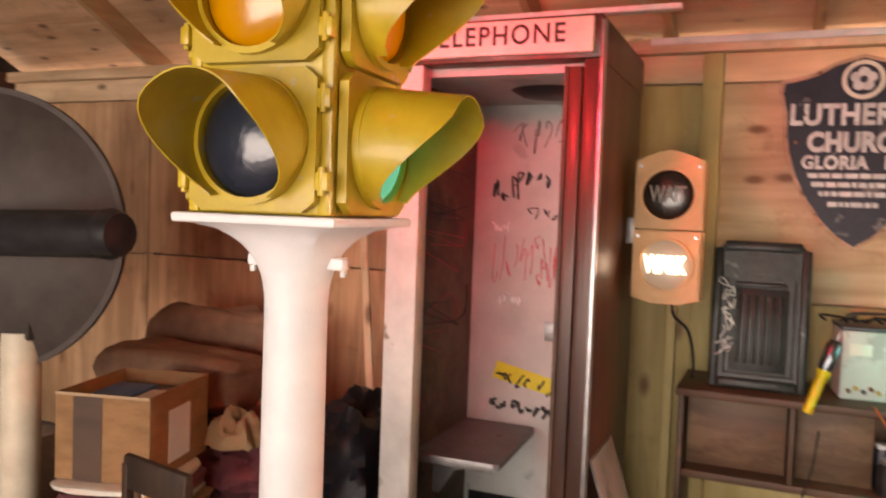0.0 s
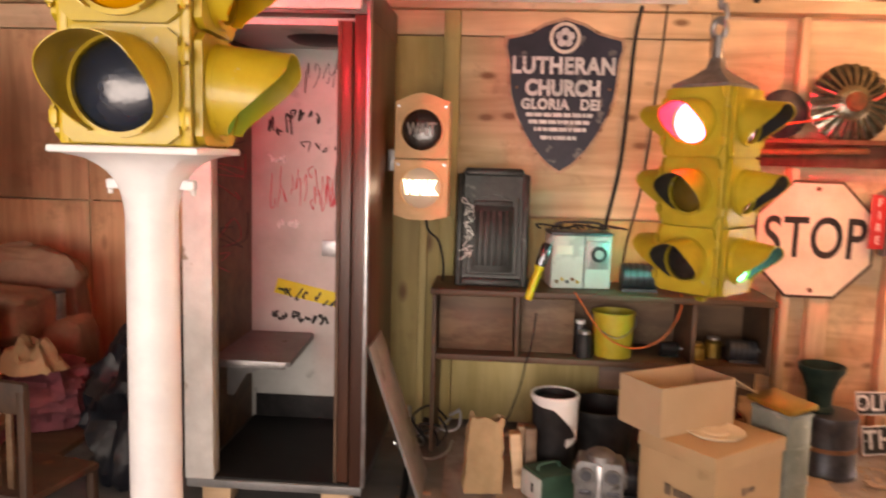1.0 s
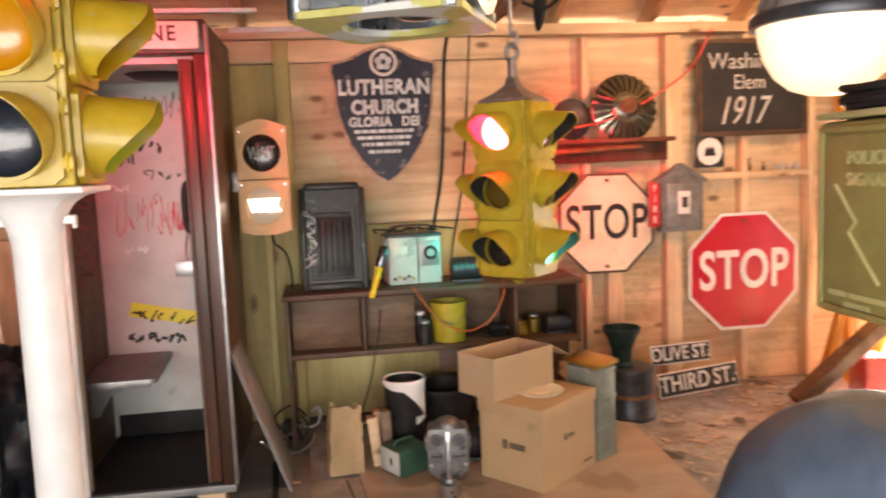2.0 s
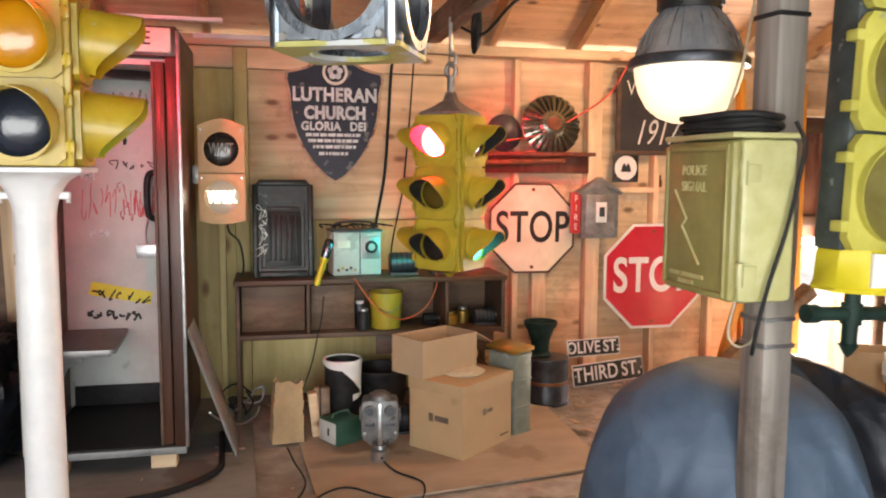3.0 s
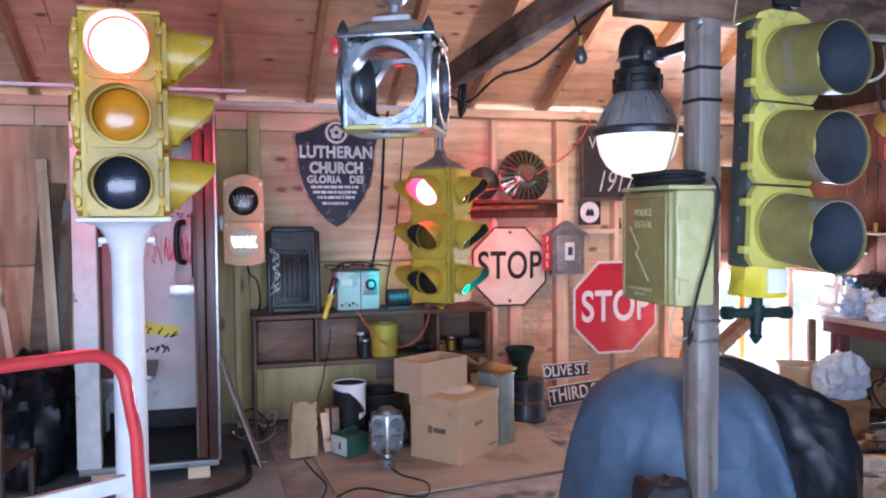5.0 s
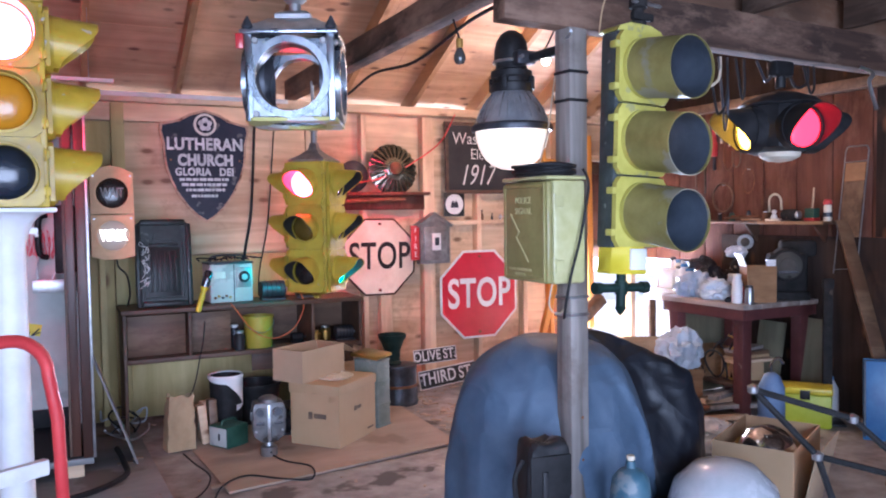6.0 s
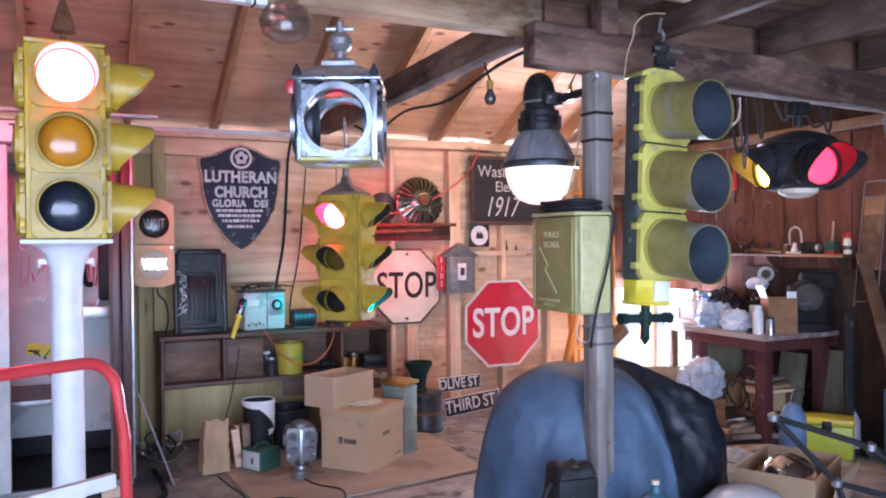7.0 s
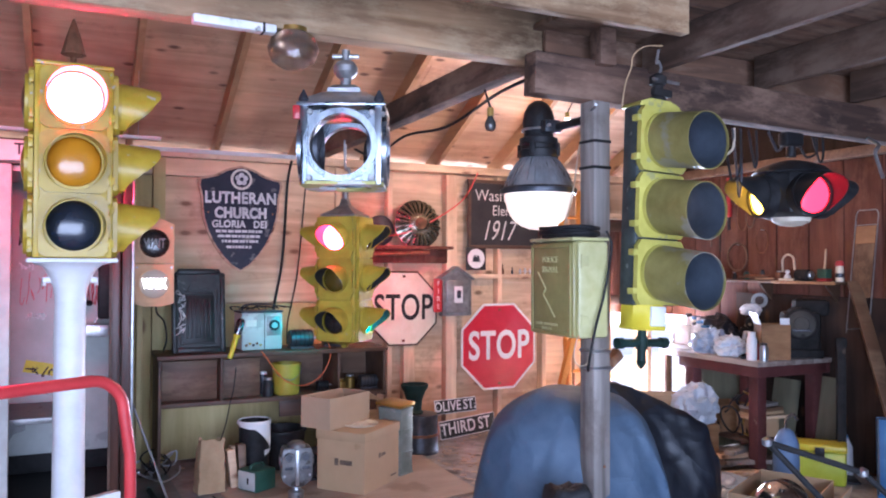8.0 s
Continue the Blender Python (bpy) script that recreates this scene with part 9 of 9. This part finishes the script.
def left_clutter():
    t = thing("low_table", "low wooden table piled with cloths and boxes", "table", AT(0, 0, 0))
    part("top_board", box(bm_new(), -3.3, 3.62, 0.24, -1.62, 4.75, 0.27, 0.004), BROWN_WOOD, t)
    part("front_board", box(bm_new(), -2.42, 3.22, 0.24, -1.62, 3.617, 0.27, 0.004), BROWN_WOOD, t)
    for x, y in ((-2.38, 3.27), (-1.75, 3.27), (-3.2, 3.66), (-3.2, 4.62), (-1.75, 4.62)):
        part("leg", box(bm_new(), x, y, 0, x + 0.06, y + 0.06, 0.239, 0.003), BROWN_WOOD, t)
    c = carton("tall_carton", "old brown cardboard carton, open, with dark stripe and white label", (-2.209, 3.363, 0.503), 14, 0.36, 0.44, 0.31, "none", CARD_OLD)
    part("label", box(bm_new(), 0.3603, 0.13, 0.04, 0.3622, 0.29, 0.235), SIGN_WHITE, c, "white paper label")
    part("stripe", box(bm_new(), 0.07, -0.003, 0.0, 0.18, -0.0005, 0.300), BROWN_WOOD, c, "dark printed stripe")
    part("rim_edge", box(bm_new(), 0.0, -0.004, 0.302, 0.36, -0.0005, 0.312), CARD_PALE, c, "pale worn top edge")
    part("lining", box(bm_new(), 0.008, 0.008, 0.006, 0.352, 0.432, 0.255, 0.01), WATER_BLUE, c, "blue-grey papers inside")
    part("folder", box(bm_new(), 0.03, 0.10, 0.256, 0.19, 0.36, 0.272, 0.004), PLASTIC_BLUE, c, "dark blue folder")
    part("folder", box(bm_new(), 0.20, 0.06, 0.256, 0.34, 0.30, 0.266, 0.004), SIGN_CREAM, c, "pale folder")

    def heap(name, label, at, sx, sy, h, mt, seed):
        bm = bm_new()

        def f(u, v):
            a = 2 * math.pi * u
            r = v
            k = 1 + 0.25 * noise.noise((2 * math.cos(a) + seed, 2 * math.sin(a), 0))
            z = h * (1 - r ** 2.2) * (0.8 + 0.5 * noise.noise((3 * r * math.cos(a), 3 * r * math.sin(a), seed)))
            return (sx * k * r * math.cos(a), sy * k * r * math.sin(a), max(0, z + 0.02 * noise.noise((9 * r * math.cos(a), 9 * r * math.sin(a), seed))))
        grid_sheet(bm, f, 48, 18)
        solid(name, bm, mt, label, "cloth", AT(*at))
    crumpled("crumpled_sheeting", "dark crumpled sheeting beside the telephone booth", (-1.47, 4.25, 0.002), 0.22, 0.34, 0.70, TARP_BLACK, 7.0, "sheeting")
    heap("crumpled_paper", "crumpled pale paper on the low table", (-1.90, 3.97, 0.52), 0.15, 0.12, 0.15, PAPER, 9.0)
    def cushion(name, label, at, yaw, sx, sy, sz, mt, seed):
        bm = bm_new()

        def f(u, v):
            a = 2 * math.pi * u
            b = math.pi * (v - 0.5)
            p = 0.42
            c = lambda q: math.copysign(abs(q) ** p, q)
            x, y, z = c(math.cos(b)) * c(math.cos(a)), c(math.cos(b)) * c(math.sin(a)), c(math.sin(b))
            w = 1 + 0.10 * noise.noise((2 * x + seed, 2 * y, 2 * z)) + 0.04 * noise.noise((6 * x + seed, 6 * y, 6 * z))
            return (x * sx * w, y * sy * w, max(0, sz + z * sz * w))
        grid_sheet(bm, f, 44, 22)
        solid(name, bm, mt, label, "cushion", AT(*at) @ RZ(yaw))
    # folded cloths under the carton, one on another
    for k, (mt, h) in enumerate(((CLOTH_RED, 0.035), (CLOTH_BROWN, 0.025), (SIGN_CREAM, 0.016), (CLOTH_RED, 0.023), (SIGN_CREAM, 0.0155))):
        z = 0.272 + 2 * sum((0.035, 0.025, 0.016, 0.023, 0.0155)[:k])
        cushion("folded_cloth", ("folded dark cloth stacked under the carton", "folded pale cloth stacked under the carton")[mt is SIGN_CREAM], (-2.06 + 0.02 * (k % 2), 3.61 - 0.012 * k, z), 11 + 2 * k, 0.215, 0.215, h, mt, 2.0 + k)
    cushion("back_cushion", "long brown cushion standing against the back wall", (-2.45, 4.58, 0.272), 2, 0.46, 0.09, 0.345, CLOTH_BROWN, 6.0)
    cushion("seat_cushion", "dark brown cushion lying on the piled table", (-2.48, 4.28, 0.272), -4, 0.40, 0.17, 0.15, CLOTH_DARK, 8.0)
    cushion("brown_cushion", "folded brown cushion lying on the piled cushions", (-2.42, 4.24, 0.572), -5, 0.44, 0.18, 0.125, CLOTH_BROWN, 1.0)
    cushion("folded_blanket", "folded grey-brown blanket on the piled table", (-1.98, 4.40, 0.272), 12, 0.13, 0.15, 0.19, CLOTH_BROWN, 3.4)
    crumpled("red_blanket", "crumpled dark red blanket on the piled table", (-1.86, 4.06, 0.272), 0.19, 0.20, 0.27, CLOTH_RED, 5.0, "blanket")
    can = thing("chrome_can", "dull chrome can standing on the folded blanket", "can", AT(-2.02, 4.38, 0.640))
    part("body", cyl(bm_new(), 0.047, 0, 0.14, 22, None, None, 0.008), STEEL, can)
    part("lid", cyl(bm_new(), 0.049, 0.137, 0.150, 22, None, None, 0.003), DARK_METAL, can)
    solid("leaning_lath", box(bm_new(), -0.02, -0.008, 0, 0.02, 0.008, 1.75, 0.002), PINE_V, "thin lath leaning on the back wall", "lath", AT(-1.62, 4.70, 0.0) @ RX(-8) @ RY(-9))
    solid("leaning_lath", box(bm_new(), -0.035, -0.01, 0, 0.035, 0.01, 1.9, 0.002), PINE_V, "thin lath leaning on the back wall", "lath", AT(-1.42, 4.72, 0.0) @ RX(-8) @ RY(-4))
    for k in range(3):
        solid("leaning_board", box(bm_new(), -0.075, -0.012, 0, 0.075, 0.012, 1.5 + 0.12 * k, 0.003), (PINE_V, POST_GREY, BROWN_PANEL)[k % 3], "old board leaning on the back wall", "board", AT(-1.30 - 0.14 * k, 4.76, 0.0) @ RX(-8) @ RY(3 * (k % 3) - 3), group="boards leaning on the back wall")
    b = thing("dark_chair", "dark wooden slat-back chair beside the low table", "chair", AT(-1.43, 3.20, 0.0) @ RZ(168) @ Matrix.Diagonal((0.74, 0.8, 0.90, 1)))
    part("seat", box(bm_new(), -0.20, -0.20, 0.42, 0.20, 0.20, 0.45, 0.01), CHAIR_DARK, b)
    for sx in (-0.18, 0.18):
        part("leg", box(bm_new(), sx - 0.018, -0.19, 0, sx + 0.018, -0.155, 0.419, 0.004), CHAIR_DARK, b)
        part("back_leg", box(bm_new(), sx - 0.018, 0.165, 0, sx + 0.018, 0.20, 0.82, 0.004), CHAIR_DARK, b)
    for k in range(4):
        part("slat", box(bm_new(), -0.12 + 0.075 * k, 0.172, 0.47, -0.09 + 0.075 * k, 0.188, 0.74, 0.003), (BROWN_PANEL, ORANGE_WOOD)[k == 2], b)
    part("top_rail", box(bm_new(), -0.198, 0.163, 0.735, 0.198, 0.198, 0.85, 0.014), CHAIR_DARK, b)


left_clutter()


def hand_truck():
    """Red tubular hand truck; its handle loop rises beside the signal."""
    top = thing("hand_truck", "red tubular steel hand truck standing on its wheels", "hand truck", AT(-0.87, 1.26, 0) @ RZ(30))
    w = 0.30
    pts = [(w + 0.10, 0.12, 0.12), (w + 0.06, 0.05, 0.5), (w + 0.02, 0.0, 0.92)]
    for k in range(7):
        a = radians(90 * k / 6)
        pts.append((w - 0.10 + 0.10 * math.cos(a), 0.0, 1.04 + 0.10 * math.sin(a)))
    for k in range(7):
        a = radians(90 + 90 * k / 6)
        pts.append((-w + 0.10 + 0.10 * math.cos(a), 0.0, 1.04 + 0.10 * math.sin(a)))
    pts += [(-w - 0.02, 0.0, 0.92), (-w - 0.06, 0.05, 0.5), (-w - 0.10, 0.12, 0.12)]
    part("frame", tube(bm_new(), pts, 0.0165, 12), RED_PAINT, top, "red enamelled tube")
    for z in (0.35, 0.60, 0.80):
        part("cross_bar", box(bm_new(), -w, 0.03 - 0.02, z - 0.02, w, 0.03 + 0.005, z + 0.02, 0.003), RED_PAINT if z < 0.7 else WHITE_DIRTY, top)
    part("toe_plate", box(bm_new(), -w + 0.03, -0.16, 0.015, w - 0.03, 0.14, 0.024, 0.003), RED_PAINT, top)
    part("axle", cyl(bm_new(), 0.012, -w - 0.02, w + 0.02, 10, AT(0, 0.18, 0.12) @ RY(90)), STEEL, top)
    for sx in (-1, 1):
        wh = part("wheel", cyl(bm_new(), 0.07, -0.02, 0.02, 20, AT(sx * (w + 0.045), 0.18, 0.12) @ RY(90), bev=0.004), RED_PAINT, top)
        part("tyre", lathe(bm_new(), [(0.072, -0.028), (0.105, -0.03), (0.118, -0.012), (0.118, 0.012), (0.105, 0.03), (0.072, 0.028), (0.072, -0.028)], 26, AT(sx * (w + 0.045), 0.18, 0.12) @ RY(90)), RUBBER, wh)


hand_truck()


def ceiling_bits():
    t = thing("strip_light", "short unlit white tube fixture under the girder", "strip light", AT(-0.425, 1.725, 2.262) @ RZ(3))
    part("housing", box(bm_new(), 0.03, -0.022, 0.0, 0.31, 0.022, 0.029, 0.004), WHITE_WORN, t)
    part("strap", box(bm_new(), 0.262, -0.024, -0.002, 0.270, 0.024, 0.031, 0.0005), RUBBER, t)
    d = thing("ceiling_globe", "dusty clear glass globe shade under the girder", "lamp shade", AT(-0.02, 1.86, 2.235))
    part("shade", lathe(bm_new(), [(0.05, 0.08), (0.08, 0.06), (0.095, 0.02), (0.08, -0.03), (0.04, -0.055), (0, -0.06), (0.0, -0.056), (0.038, -0.051), (0.076, -0.028), (0.091, 0.02), (0.076, 0.058), (0.05, 0.078)], 26), DUSTY_GLASS, d)
    part("collar", cyl(bm_new(), 0.05, 0.075, 0.095, 20), BRASS, d)


ceiling_bits()


# ---- litter on the floor ----
def floor_litter():
    rnd = random.Random(77)
    bm = bm_new()
    for k in range(700):
        if k < 650:
            x, y = rnd.uniform(1.65, 3.5), rnd.uniform(2.9, 5.0)
        else:
            x, y = rnd.uniform(-1.5, 1.7), rnd.uniform(2.4, 4.9)
        s = rnd.choice((0.006, 0.010, 0.016, 0.03)) * rnd.uniform(0.6, 1.4)
        z = 0.016 if x < 1.65 and y > 2.9 else 0.006
        box(bm, -s, -s * rnd.uniform(0.2, 0.7), 0, s, s * 0.4, rnd.uniform(0.002, 0.008), 0, AT(x, y, z) @ RZ(rnd.uniform(0, 180)) @ RX(rnd.uniform(-8, 8)))
    solid("floor_litter", bm, FLOOR_PLY, "wood chips and scraps scattered over the floor", "litter", kind="stuff")
    for k in range(6):
        pts = [(rnd.uniform(-0.34, -0.05), rnd.uniform(4.4, 4.9), 0.03 + 0.02 * k)]
        for q in range(5):
            p = pts[-1]
            pts.append((min(-0.05, max(-0.36, p[0] + rnd.uniform(-0.12, 0.12))), min(4.95, max(4.3, p[1] + rnd.uniform(-0.15, 0.15))), 0.03 + rnd.uniform(0, 0.14)))
        cable("tangled_wire", pts, 0.006, (RUBBER, CLOTH_PALE, STEEL)[k % 3], "tangled wire on the floor beside the shelf")
    t = thing("dark_tub", "dark plastic tub under the shelf", "tub", AT(0.62, 4.62, 0.003))
    part("body", lathe(bm_new(), [(0, 0), (0.14, 0), (0.17, 0.26), (0.18, 0.262), (0.18, 0.28), (0.165, 0.28), (0.135, 0.012), (0, 0.012)], 28), BLACK, t)
    t = thing("brown_crate", "small brown wooden crate under the shelf", "crate", AT(0.95, 4.50, 0.003))
    for z in (0.02, 0.11, 0.20):
        part("slat", box(bm_new(), 0, 0, z, 0.34, 0.012, z + 0.075, 0.002), BROWN_PANEL, t)
        part("slat", box(bm_new(), 0, 0.24, z, 0.34, 0.252, z + 0.075, 0.002), BROWN_PANEL, t)
    for x in (0.0, 0.322):
        part("end_board", box(bm_new(), x, 0.0125, 0.0, x + 0.018, 0.2395, 0.28, 0.002), BROWN_PANEL, t)


floor_litter()
